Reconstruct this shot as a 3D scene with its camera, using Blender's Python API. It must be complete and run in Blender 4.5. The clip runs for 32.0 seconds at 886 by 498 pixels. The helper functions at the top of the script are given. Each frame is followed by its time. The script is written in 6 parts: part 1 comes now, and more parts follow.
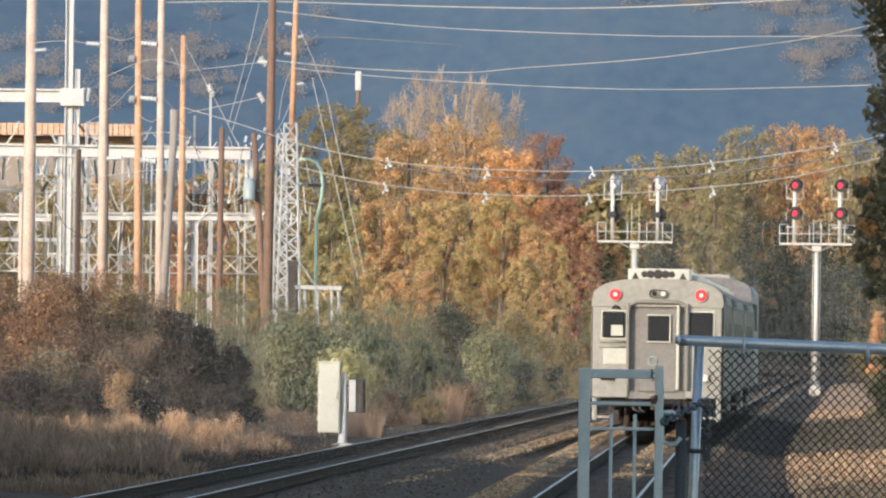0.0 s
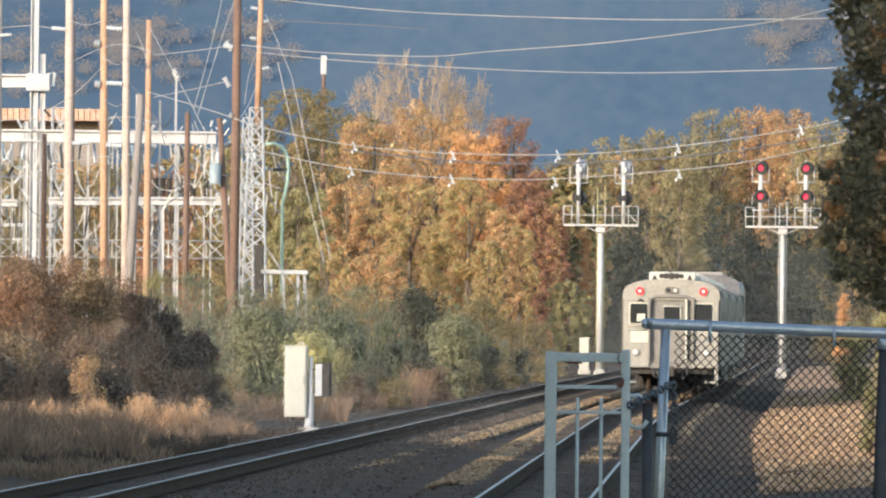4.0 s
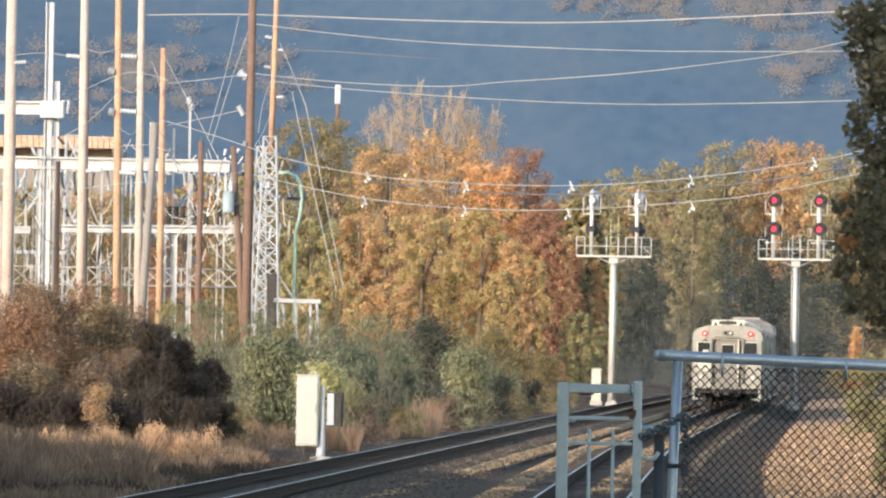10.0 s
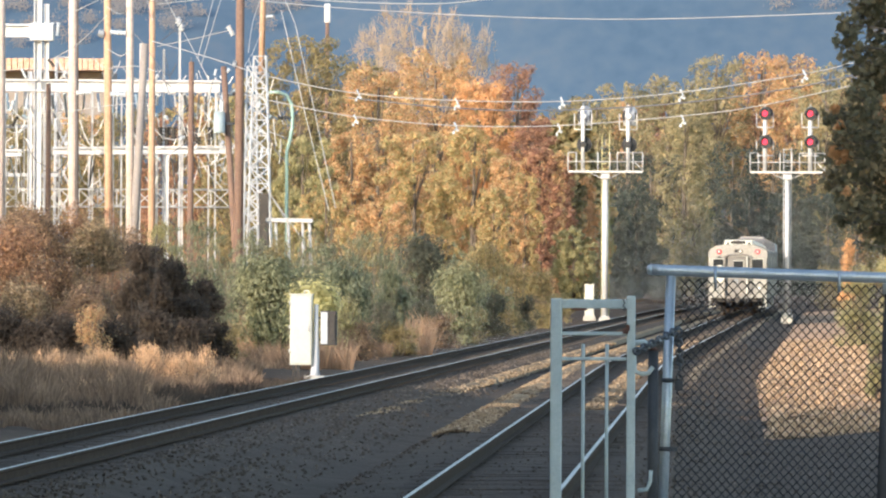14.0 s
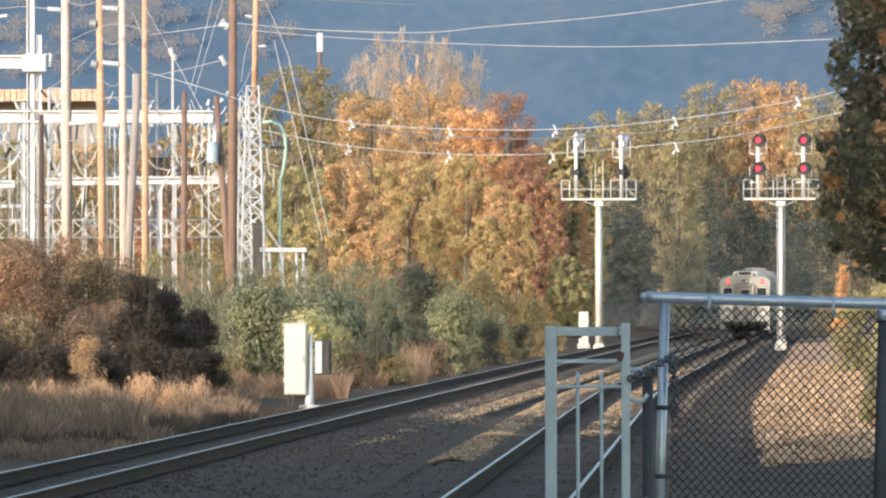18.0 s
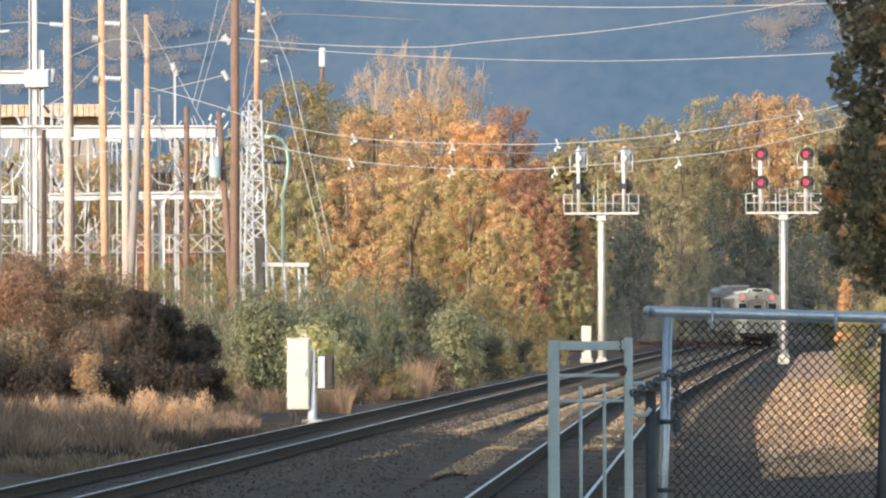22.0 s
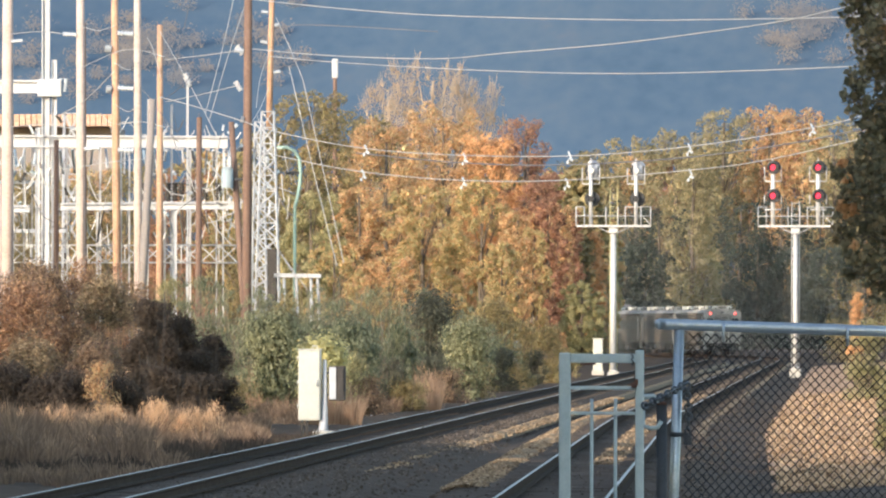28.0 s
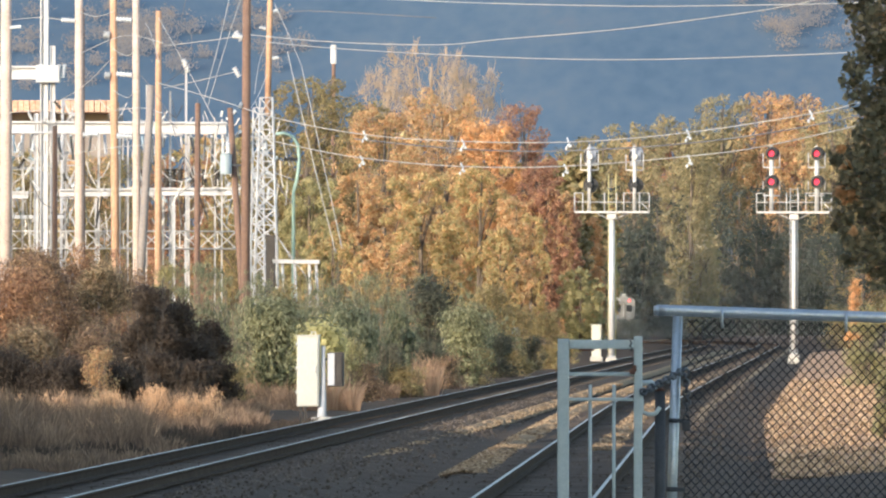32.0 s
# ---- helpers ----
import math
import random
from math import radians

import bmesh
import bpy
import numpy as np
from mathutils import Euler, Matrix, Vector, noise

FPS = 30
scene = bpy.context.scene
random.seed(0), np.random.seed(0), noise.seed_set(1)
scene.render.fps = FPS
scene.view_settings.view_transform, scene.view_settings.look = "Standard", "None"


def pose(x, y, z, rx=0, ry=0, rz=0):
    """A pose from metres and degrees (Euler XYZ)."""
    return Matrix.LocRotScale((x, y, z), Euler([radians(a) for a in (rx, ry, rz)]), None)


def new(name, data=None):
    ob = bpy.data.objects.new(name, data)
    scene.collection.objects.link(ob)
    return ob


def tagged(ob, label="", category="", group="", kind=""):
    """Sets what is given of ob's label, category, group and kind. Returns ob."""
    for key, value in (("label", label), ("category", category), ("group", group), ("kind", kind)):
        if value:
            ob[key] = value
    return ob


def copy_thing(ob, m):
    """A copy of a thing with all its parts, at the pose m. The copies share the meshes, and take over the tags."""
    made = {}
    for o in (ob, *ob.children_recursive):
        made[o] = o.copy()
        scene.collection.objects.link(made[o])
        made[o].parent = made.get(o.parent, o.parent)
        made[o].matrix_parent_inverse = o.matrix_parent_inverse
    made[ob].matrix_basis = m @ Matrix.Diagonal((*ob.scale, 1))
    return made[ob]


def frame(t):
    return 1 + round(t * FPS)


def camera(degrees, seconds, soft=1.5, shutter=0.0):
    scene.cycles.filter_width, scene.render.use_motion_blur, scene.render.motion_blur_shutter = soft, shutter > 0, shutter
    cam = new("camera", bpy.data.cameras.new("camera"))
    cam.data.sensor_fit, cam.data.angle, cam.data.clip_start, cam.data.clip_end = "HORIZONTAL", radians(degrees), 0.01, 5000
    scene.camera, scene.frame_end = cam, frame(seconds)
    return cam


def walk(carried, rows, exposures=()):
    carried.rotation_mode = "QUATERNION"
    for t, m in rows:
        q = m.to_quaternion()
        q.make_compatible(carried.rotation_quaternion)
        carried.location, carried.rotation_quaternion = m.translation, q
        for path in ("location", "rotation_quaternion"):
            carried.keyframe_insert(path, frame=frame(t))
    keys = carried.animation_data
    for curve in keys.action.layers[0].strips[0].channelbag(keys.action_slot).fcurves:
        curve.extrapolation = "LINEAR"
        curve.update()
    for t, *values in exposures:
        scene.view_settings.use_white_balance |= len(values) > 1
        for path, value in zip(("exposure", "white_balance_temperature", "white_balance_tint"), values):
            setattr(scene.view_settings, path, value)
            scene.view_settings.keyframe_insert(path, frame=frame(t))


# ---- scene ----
cam = camera(5.61, 32.0, soft=2.2)
EYE = (0.0, 0.0, 2.3)


def aim(turn, rise, lean):
    """A pose of the camera at its stand: degrees left of the track's line, degrees up, degrees of lean."""
    return pose(*EYE, 90 + rise, 0, turn) @ pose(0, 0, 0, 0, 0, lean)


walk(cam, [
    (0, aim(2.6612, 0.5790, 0.76)),
    (0.5, aim(2.6224, 0.5525, 0.76)),
    (1, aim(2.9052, 0.5791, 0.64)),
    (1.5, aim(2.4903, 0.6053, 0.63)),
    (2, aim(2.4953, 0.5654, 0.39)),
    (2.5, aim(2.4401, 0.5112, 0.39)),
    (3, aim(2.5031, 0.4410, 0.63)),
    (3.5, aim(2.4369, 0.4798, 0.64)),
    (5.5, aim(2.5575, 0.4258, 0.44)),
    (6, aim(2.3481, 0.2683, 0.50)),
    (6.5, aim(2.4362, 0.2387, 0.56)),
    (7, aim(2.4781, 0.4111, 0.76)),
    (7.5, aim(2.4785, 0.5267, 0.90)),
    (8, aim(2.4010, 0.5279, 0.95)),
    (8.5, aim(2.3082, 0.5383, 0.67)),
    (9, aim(2.4095, 0.5267, 0.54)),
    (9.5, aim(2.5001, 0.6258, 0.82)),
    (10, aim(2.5292, 0.6689, 1.00)),
    (10.5, aim(2.4475, 0.6806, 1.02)),
    (11, aim(2.4345, 0.6163, 0.94)),
    (11.5, aim(2.4701, 0.4969, 0.83)),
    (12, aim(2.3870, 0.4009, 0.80)),
    (12.5, aim(2.3508, 0.3917, 0.66)),
    (13, aim(2.4656, 0.3744, 0.83)),
    (13.5, aim(2.5568, 0.3563, 0.72)),
    (14, aim(2.4731, 0.1460, 0.26)),
    (14.5, aim(2.4057, 0.0814, 0.12)),
    (15, aim(2.3825, 0.2310, 0.18)),
    (15.5, aim(2.4068, 0.3031, 0.10)),
    (17.5, aim(2.3830, 0.2883, 0.14)),
    (18, aim(2.4344, 0.3273, -0.09)),
    (18.5, aim(2.5735, 0.4188, -0.01)),
    (19, aim(2.5623, 0.4011, 0.00)),
    (19.5, aim(2.4543, 0.3837, 0.06)),
    (20, aim(2.3383, 0.3717, 0.09)),
    (20.5, aim(2.3031, 0.3868, -0.07)),
    (21, aim(2.2757, 0.4328, -0.24)),
    (21.5, aim(2.3905, 0.4367, -0.21)),
    (22, aim(2.4503, 0.4193, -0.20)),
    (22.5, aim(2.4695, 0.5020, -0.07)),
    (23, aim(2.3638, 0.4620, -0.23)),
    (23.5, aim(2.1962, 0.3776, -0.34)),
    (24, aim(2.2487, 0.4132, -0.16)),
    (24.5, aim(2.3466, 0.3750, -0.17)),
    (25, aim(2.4572, 0.3695, -0.14)),
    (25.5, aim(2.4752, 0.3867, -0.12)),
    (27.5, aim(2.4660, 0.4723, 0.04)),
    (28, aim(2.5260, 0.4935, 0.10)),
    (28.5, aim(2.4669, 0.5155, 0.02)),
    (29, aim(2.4284, 0.4507, 0.01)),
    (29.5, aim(2.4438, 0.4410, 0.16)),
    (30, aim(2.5663, 0.3887, 0.33)),
    (30.5, aim(2.6566, 0.3078, 0.58)),
    (31, aim(2.7008, 0.2926, 0.71)),
    (31.5, aim(2.6306, 0.3526, 0.29)),
    (32, aim(2.5164, 0.4053, 0.11)),
], exposures=((0.0, -0.03), (2.0, 0.02), (6.0, 0.20), (8.0, 0.25), (9.5, 0.18), (11.0, 0.18), (13.0, 0.36), (15.0, 0.50), (16.5, 0.43), (20.0, 0.30), (32.0, 0.29)))

# ---- light ----
SUN_RISE, SUN_SIDE = radians(13.5), radians(36.0)   # elevation; how far to the left of straight behind the camera
world = bpy.data.worlds.new("sky")
scene.world = world
world.use_nodes = True
wn = world.node_tree.nodes
sky = wn.new("ShaderNodeTexSky")
sky.sky_type, sky.sun_disc, sky.sun_elevation = "NISHITA", False, SUN_RISE
sky.sun_rotation = math.pi + SUN_SIDE
wn["Background"].inputs["Strength"].default_value = 0.35
world.node_tree.links.new(sky.outputs[0], wn["Background"].inputs["Color"])
lamp = bpy.data.lights.new("sun", "SUN")
lamp.energy, lamp.angle, lamp.color = 4.5, radians(0.6), (1.0, 0.87, 0.76)
sun = new("sun", lamp)
beam = Vector((math.sin(SUN_SIDE), math.cos(SUN_SIDE), -math.tan(SUN_RISE)))
sun.rotation_mode, sun.rotation_quaternion = "QUATERNION", beam.to_track_quat("-Z", "Y")


# ---- materials ----
def mat(name, c1, c2=None, scale=4.0, rough=0.7, metal=0.0, bump=0.15, fine=6.0, rnd="", glow=0.0, spec=0.4, stops=None, spread=1.0):
    """A grained surface: c1 to c2 by two scales of noise, or by a random number per piece (rnd: island, object)."""
    m = bpy.data.materials.new(name)
    m.use_nodes = True
    n, l = m.node_tree.nodes, m.node_tree.links
    b = n["Principled BSDF"]
    b.inputs["Roughness"].default_value, b.inputs["Metallic"].default_value = rough, metal
    b.inputs["Specular IOR Level"].default_value = spec
    co = n.new("ShaderNodeTexCoord")
    big, small = n.new("ShaderNodeTexNoise"), n.new("ShaderNodeTexNoise")
    big.inputs["Scale"].default_value, small.inputs["Scale"].default_value = scale, scale * fine
    big.inputs["Detail"].default_value = small.inputs["Detail"].default_value = 5
    for t in (big, small):
        l.new(co.outputs["Object"], t.inputs["Vector"])
    ramp = n.new("ShaderNodeValToRGB")
    cols = stops or [c1, c2 or tuple(v * 0.7 for v in c1)]
    e = ramp.color_ramp.elements
    lo, hi = (0.0, 1.0) if rnd else (0.3, 0.7)
    e[0].position, e[1].position = lo, hi
    e[0].color, e[1].color = (*cols[0], 1), (*cols[-1], 1)
    for i, c in enumerate(cols[1:-1]):
        k = e.new(lo + (hi - lo) * (i + 1) / (len(cols) - 1))
        k.color = (*c, 1)
    mixed = n.new("ShaderNodeMath")
    mixed.operation = "MULTIPLY_ADD"
    l.new(small.outputs["Fac"], mixed.inputs[0])
    mixed.inputs[1].default_value = 0.5
    if rnd:
        src = n.new("ShaderNodeNewGeometry").outputs["Random Per Island"] if rnd == "island" else n.new("ShaderNodeObjectInfo").outputs["Random"]
        part_big = n.new("ShaderNodeMath")
        part_big.operation = "MULTIPLY_ADD"
        l.new(big.outputs["Fac"], part_big.inputs[0])
        part_big.inputs[1].default_value, part_big.inputs[2].default_value = 0.9, -0.45
        add = n.new("ShaderNodeMath")
        add.operation = "MULTIPLY_ADD"
        add.inputs[1].default_value = spread
        part_big.inputs[2].default_value = -0.45 + (1 - spread) / 2
        l.new(src, add.inputs[0]), l.new(part_big.outputs[0], add.inputs[2])
        l.new(add.outputs[0], ramp.inputs["Fac"])
    else:
        half = n.new("ShaderNodeMath")
        half.operation = "MULTIPLY"
        half.inputs[1].default_value = 0.5
        l.new(big.outputs["Fac"], half.inputs[0])
        l.new(half.outputs[0], mixed.inputs[2])
        l.new(mixed.outputs[0], ramp.inputs["Fac"])
    l.new(ramp.outputs["Color"], b.inputs["Base Color"])
    if bump:
        bp = n.new("ShaderNodeBump")
        bp.inputs["Strength"].default_value = bump
        bp.inputs["Distance"].default_value = 0.03
        l.new(small.outputs["Fac"], bp.inputs["Height"])
        l.new(bp.outputs["Normal"], b.inputs["Normal"])
    if glow:
        l.new(ramp.outputs["Color"], b.inputs["Emission Color"])
        b.inputs["Emission Strength"].default_value = glow
    return m


def leaf_mat(name, *cols, scale=0.35, through_light=0.35, spread=0.5):
    """Leaves: colours by the leaf and by the branch, some light passing through."""
    m = mat(name, cols[0], stops=list(cols), scale=scale, rough=0.75, bump=0, rnd="island", spec=0.2, spread=spread)
    n, l = m.node_tree.nodes, m.node_tree.links
    tr, mx = n.new("ShaderNodeBsdfTranslucent"), n.new("ShaderNodeMixShader")
    ramp = next(x for x in n if x.type == "VALTORGB")
    l.new(ramp.outputs["Color"], tr.inputs["Color"])
    mx.inputs[0].default_value = through_light
    l.new(n["Principled BSDF"].outputs[0], mx.inputs[1])
    l.new(tr.outputs[0], mx.inputs[2])
    l.new(mx.outputs[0], n["Material Output"].inputs["Surface"])
    return m


M_EARTH = mat("earth", (0.075, 0.053, 0.038), (0.14, 0.10, 0.072), scale=0.35, fine=12, rough=1.0, bump=0.5, spec=0.02)
M_BANK = mat("leaf_strewn_bank", (0.27, 0.155, 0.09), (0.66, 0.43, 0.27), scale=2.6, fine=9, rough=1.0, bump=0.6, spec=0.02)
M_CINDER = mat("dark_ballast", (0.066, 0.050, 0.039), (0.136, 0.106, 0.082), scale=1.2, fine=14, rough=1.0, bump=0.9, spec=0.02)
M_DARKSTONE = mat("dark_stone", (0.05, 0.05, 0.05), stops=[(0.075, 0.058, 0.045), (0.11, 0.088, 0.069), (0.19, 0.152, 0.12)], rnd="island", scale=1.0, rough=1.0, spec=0.03)
M_STONE = mat("ballast_stone", (0.18, 0.15, 0.12), stops=[(0.12, 0.08, 0.05), (0.29, 0.205, 0.125), (0.42, 0.31, 0.20)], rnd="island", scale=1.0, rough=1.0, spec=0.05)
M_GRAVEL = mat("tan_gravel", (0.17, 0.125, 0.08), (0.31, 0.235, 0.15), scale=2.0, fine=10, rough=1.0, bump=0.7, spec=0.02)
M_RAIL = mat("rusty_rail_steel", (0.042, 0.03, 0.024), (0.075, 0.055, 0.042), scale=2, rough=1.0, metal=0.0, spec=0.04)
M_RAILTOP = mat("polished_rail_head", (0.36, 0.325, 0.29), (0.25, 0.225, 0.20), scale=1.5, rough=0.5, metal=0.35, bump=0.05)
M_TIE = mat("creosoted_timber", (0.07, 0.056, 0.046), (0.13, 0.105, 0.085), scale=3, rough=1.0, spec=0.03)
M_CONCRETE = mat("weathered_concrete", (0.34, 0.32, 0.28), (0.52, 0.49, 0.43), scale=2, rough=0.9, bump=0.3)
M_GALV = mat("galvanised_pipe", (0.32, 0.36, 0.38), (0.52, 0.55, 0.56), scale=14, rough=0.34, metal=0.6, bump=0.12)
M_GATE = mat("grey_green_paint", (0.38, 0.43, 0.41), (0.52, 0.57, 0.53), scale=12, rough=0.6, bump=0.15)
M_RUST = mat("rust", (0.16, 0.07, 0.04), (0.09, 0.05, 0.04), scale=20, rough=0.9)
M_WIREMESH = mat("dark_fence_wire", (0.018, 0.019, 0.02), (0.035, 0.035, 0.036), scale=30, rough=0.7, metal=0.0, spec=0.2)
M_BLACK = mat("black_steel", (0.03, 0.032, 0.036), (0.06, 0.06, 0.062), scale=15, rough=0.6)
M_CHAIN = mat("chain_steel", (0.05, 0.055, 0.06), (0.14, 0.14, 0.14), scale=40, rough=0.5, metal=0.6)
M_SILVER = mat("aluminium_paint", (0.42, 0.42, 0.41), (0.58, 0.575, 0.56), scale=3, rough=0.5, metal=0.15)
M_CASE = mat("cream_painted_steel", (0.44, 0.44, 0.38), (0.56, 0.555, 0.48), scale=2.5, rough=0.55, bump=0.06)
M_BLUEGREY = mat("bluegrey_paint", (0.26, 0.33, 0.36), (0.34, 0.40, 0.42), scale=2.5, rough=0.6)
M_WHITE = mat("white_steel", (0.52, 0.53, 0.54), (0.37, 0.39, 0.41), scale=1.2, rough=0.5, bump=0.05)
M_POLE_PALE = mat("pale_weathered_pole", (0.36, 0.29, 0.25), (0.60, 0.49, 0.43), scale=1.1, fine=9, rough=0.9, bump=0.4)
M_POLE_ORANGE = mat("orange_brown_pole", (0.33, 0.20, 0.13), (0.58, 0.38, 0.25), scale=1.1, fine=9, rough=0.9, bump=0.4)
M_POLE_DARK = mat("dark_brown_pole", (0.12, 0.075, 0.058), (0.22, 0.145, 0.112), scale=0.8, fine=14, rough=0.9, bump=0.4)
M_POLE_GREY = mat("grey_pole", (0.20, 0.18, 0.17), (0.30, 0.27, 0.25), scale=0.8, fine=14, rough=0.9, bump=0.4)
M_INSUL = mat("insulator_glass", (0.55, 0.58, 0.60), (0.42, 0.47, 0.50), scale=6, rough=0.25)
M_CABLE = mat("bright_cable", (0.46, 0.46, 0.44), (0.36, 0.36, 0.35), scale=0.5, rough=0.45, metal=0.3, bump=0)
M_CABLE_DARK = mat("dark_cable", (0.10, 0.10, 0.11), (0.16, 0.16, 0.17), scale=0.5, rough=0.6, bump=0)
M_GREENPIPE = mat("verdigris_pipe", (0.24, 0.38, 0.33), (0.34, 0.46, 0.40), scale=3, rough=0.6)
M_SHED = mat("rusty_cladding", (0.36, 0.17, 0.09), (0.62, 0.50, 0.40), scale=3.0, rough=0.85)
M_BARK = mat("bark", (0.11, 0.085, 0.065), (0.19, 0.155, 0.12), scale=2, rough=0.95, bump=0.5)
M_BARK_PALE = mat("pale_bark", (0.30, 0.24, 0.18), (0.42, 0.34, 0.26), scale=1.5, rough=0.95, bump=0.4)
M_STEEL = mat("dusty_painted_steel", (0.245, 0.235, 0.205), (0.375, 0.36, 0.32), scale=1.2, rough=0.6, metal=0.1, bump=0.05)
# Grime plus painted shade: sides coloured darker than the end and roof.
M_STEEL_SIDE = mat("grimy_stainless_shade_darkened", (0.085, 0.072, 0.058), (0.145, 0.125, 0.104), scale=1.5, rough=0.62, metal=0.25, bump=0.08)
M_ROOF = mat("grimy_roof", (0.22, 0.21, 0.20), (0.32, 0.30, 0.28), scale=1.2, rough=0.7)
# Shade of the recessed doorway is put into this darker tone.
M_RECESS = mat("vestibule_shade_darkened", (0.17, 0.16, 0.145), (0.25, 0.235, 0.21), scale=2, rough=0.7)
M_UNDER = mat("road_grime_and_shade_dark", (0.035, 0.033, 0.03), (0.07, 0.062, 0.055), scale=2, rough=0.85)
M_GLASS = mat("dark_window_glass", (0.018, 0.02, 0.022), (0.03, 0.032, 0.034), scale=1, rough=0.35, bump=0, spec=0.12)
M_LOCO = mat("locomotive_paint", (0.10, 0.10, 0.11), (0.20, 0.20, 0.21), scale=1, rough=0.5)
M_PLATFORM = mat("platform_concrete", (0.30, 0.29, 0.27), (0.40, 0.38, 0.35), scale=0.8, rough=0.9)
M_LADDER = mat("yellow_ladder_paint", (0.50, 0.45, 0.20), (0.62, 0.56, 0.28), scale=4, rough=0.6)
M_DRUM = mat("streaked_grey_drum", (0.26, 0.265, 0.28), (0.58, 0.585, 0.60), scale=5, rough=0.5)
M_HOOD = mat("signal_black", (0.02, 0.02, 0.022), (0.035, 0.035, 0.035), scale=8, rough=0.5)


def glow_mat(name, colour, strength):
    m = bpy.data.materials.new(name)
    m.use_nodes = True
    b = m.node_tree.nodes["Principled BSDF"]
    b.inputs["Base Color"].default_value = (*colour, 1)
    b.inputs["Emission Color"].default_value = (*colour, 1)
    b.inputs["Emission Strength"].default_value = strength
    b.inputs["Roughness"].default_value = 0.2
    return m


M_RED = glow_mat("red_lens_lit", (0.72, 0.03, 0.08), 0.46)
M_TAIL = glow_mat("tail_lamp_lit", (1.0, 0.035, 0.04), 1.0)
M_TAIL_CORE = glow_mat("tail_lamp_core", (1.0, 0.42, 0.38), 1.4)
M_LENS = mat("clear_lens", (0.5, 0.5, 0.48), (0.7, 0.7, 0.66), scale=5, rough=0.1, bump=0)

L_OLIVE = leaf_mat("olive_leaves", (0.08, 0.082, 0.045), (0.24, 0.215, 0.105), (0.34, 0.25, 0.13), (0.40, 0.345, 0.17), scale=0.5, spread=0.75)
L_ORANGE = leaf_mat("orange_leaves", (0.17, 0.14, 0.08), (0.48, 0.255, 0.135), (0.70, 0.43, 0.22), (0.40, 0.335, 0.175), (0.76, 0.54, 0.30), scale=0.55, spread=0.8)
L_BRIGHT = leaf_mat("bright_orange_leaves", (0.55, 0.30, 0.14), (0.73, 0.42, 0.20), (0.78, 0.51, 0.27))
L_RED = leaf_mat("russet_leaves", (0.12, 0.075, 0.058), (0.34, 0.165, 0.115), (0.46, 0.27, 0.16), (0.22, 0.14, 0.10), scale=0.5, spread=0.75)
L_GOLD = leaf_mat("golden_leaves", (0.155, 0.145, 0.07), (0.45, 0.38, 0.175), (0.60, 0.345, 0.17), (0.335, 0.32, 0.155), (0.72, 0.58, 0.29), scale=0.55, spread=0.8)
L_YGREEN = leaf_mat("yellow_green_leaves", (0.19, 0.18, 0.09), (0.37, 0.335, 0.17), (0.50, 0.43, 0.23))
L_DARK = leaf_mat("dark_green_leaves", (0.05, 0.054, 0.042), (0.10, 0.104, 0.075), (0.165, 0.155, 0.105))
L_WILLOW = leaf_mat("grey_green_willow_leaves", (0.075, 0.088, 0.052), (0.18, 0.197, 0.12), (0.36, 0.36, 0.235), scale=1.0, spread=0.75)
# Brightest bramble tones stand for sun-dappled leaves, scattered at random.
L_BROWN = leaf_mat("brown_bramble_leaves", (0.09, 0.065, 0.052), (0.195, 0.125, 0.09), (0.34, 0.22, 0.135), (0.12, 0.10, 0.07), (0.60, 0.40, 0.24), scale=0.9, spread=0.95)
L_BRAMBLE = leaf_mat("olive_brown_bramble_leaves", (0.10, 0.083, 0.056), (0.20, 0.163, 0.10), (0.38, 0.285, 0.165), (0.18, 0.115, 0.075), (0.66, 0.48, 0.29), scale=0.9, spread=0.95)
L_RUST = leaf_mat("rusty_bramble_leaves", (0.13, 0.078, 0.06), (0.30, 0.165, 0.105), (0.46, 0.265, 0.15), (0.15, 0.10, 0.07), (0.72, 0.45, 0.25), scale=0.9, spread=0.95)
# Deep shade is put into this leaf colour; bushes and grass share it.
L_SHADE = leaf_mat("brown_leaves_shade_painted", (0.045, 0.036, 0.028), (0.08, 0.062, 0.047), (0.13, 0.098, 0.072), scale=0.7)
# Golden leaves greyed to carry distance haze in their colour.
L_FARGOLD = leaf_mat("golden_far_leaves_haze_greyed", (0.13, 0.125, 0.08), (0.29, 0.26, 0.15), (0.45, 0.36, 0.20), (0.25, 0.24, 0.14), spread=0.7)
# The far wood's shadow and greyish haze are put into this colour.
L_FAR = leaf_mat("green_far_leaves_shade_and_haze", (0.045, 0.055, 0.046), (0.075, 0.088, 0.072), (0.115, 0.125, 0.095))
L_LITTER = leaf_mat("fallen_leaf_litter", (0.19, 0.12, 0.07), (0.50, 0.33, 0.19), (0.74, 0.53, 0.33), (0.42, 0.25, 0.14), scale=2.0, spread=0.95)
L_DUST = leaf_mat("airborne_dust", (0.52, 0.49, 0.45), (0.60, 0.57, 0.53), through_light=0.5)
L_GREEN = leaf_mat("green_bush_leaves", (0.09, 0.10, 0.056), (0.235, 0.24, 0.135), (0.46, 0.44, 0.26), scale=1.1, spread=0.8)
L_LEMON = leaf_mat("yellow_bush_leaves", (0.34, 0.32, 0.13), (0.56, 0.51, 0.23), (0.68, 0.60, 0.32), scale=1.0)
L_RUSSET = leaf_mat("russet_grass_plumes", (0.24, 0.155, 0.10), (0.38, 0.245, 0.155), (0.50, 0.34, 0.22), scale=1.2)
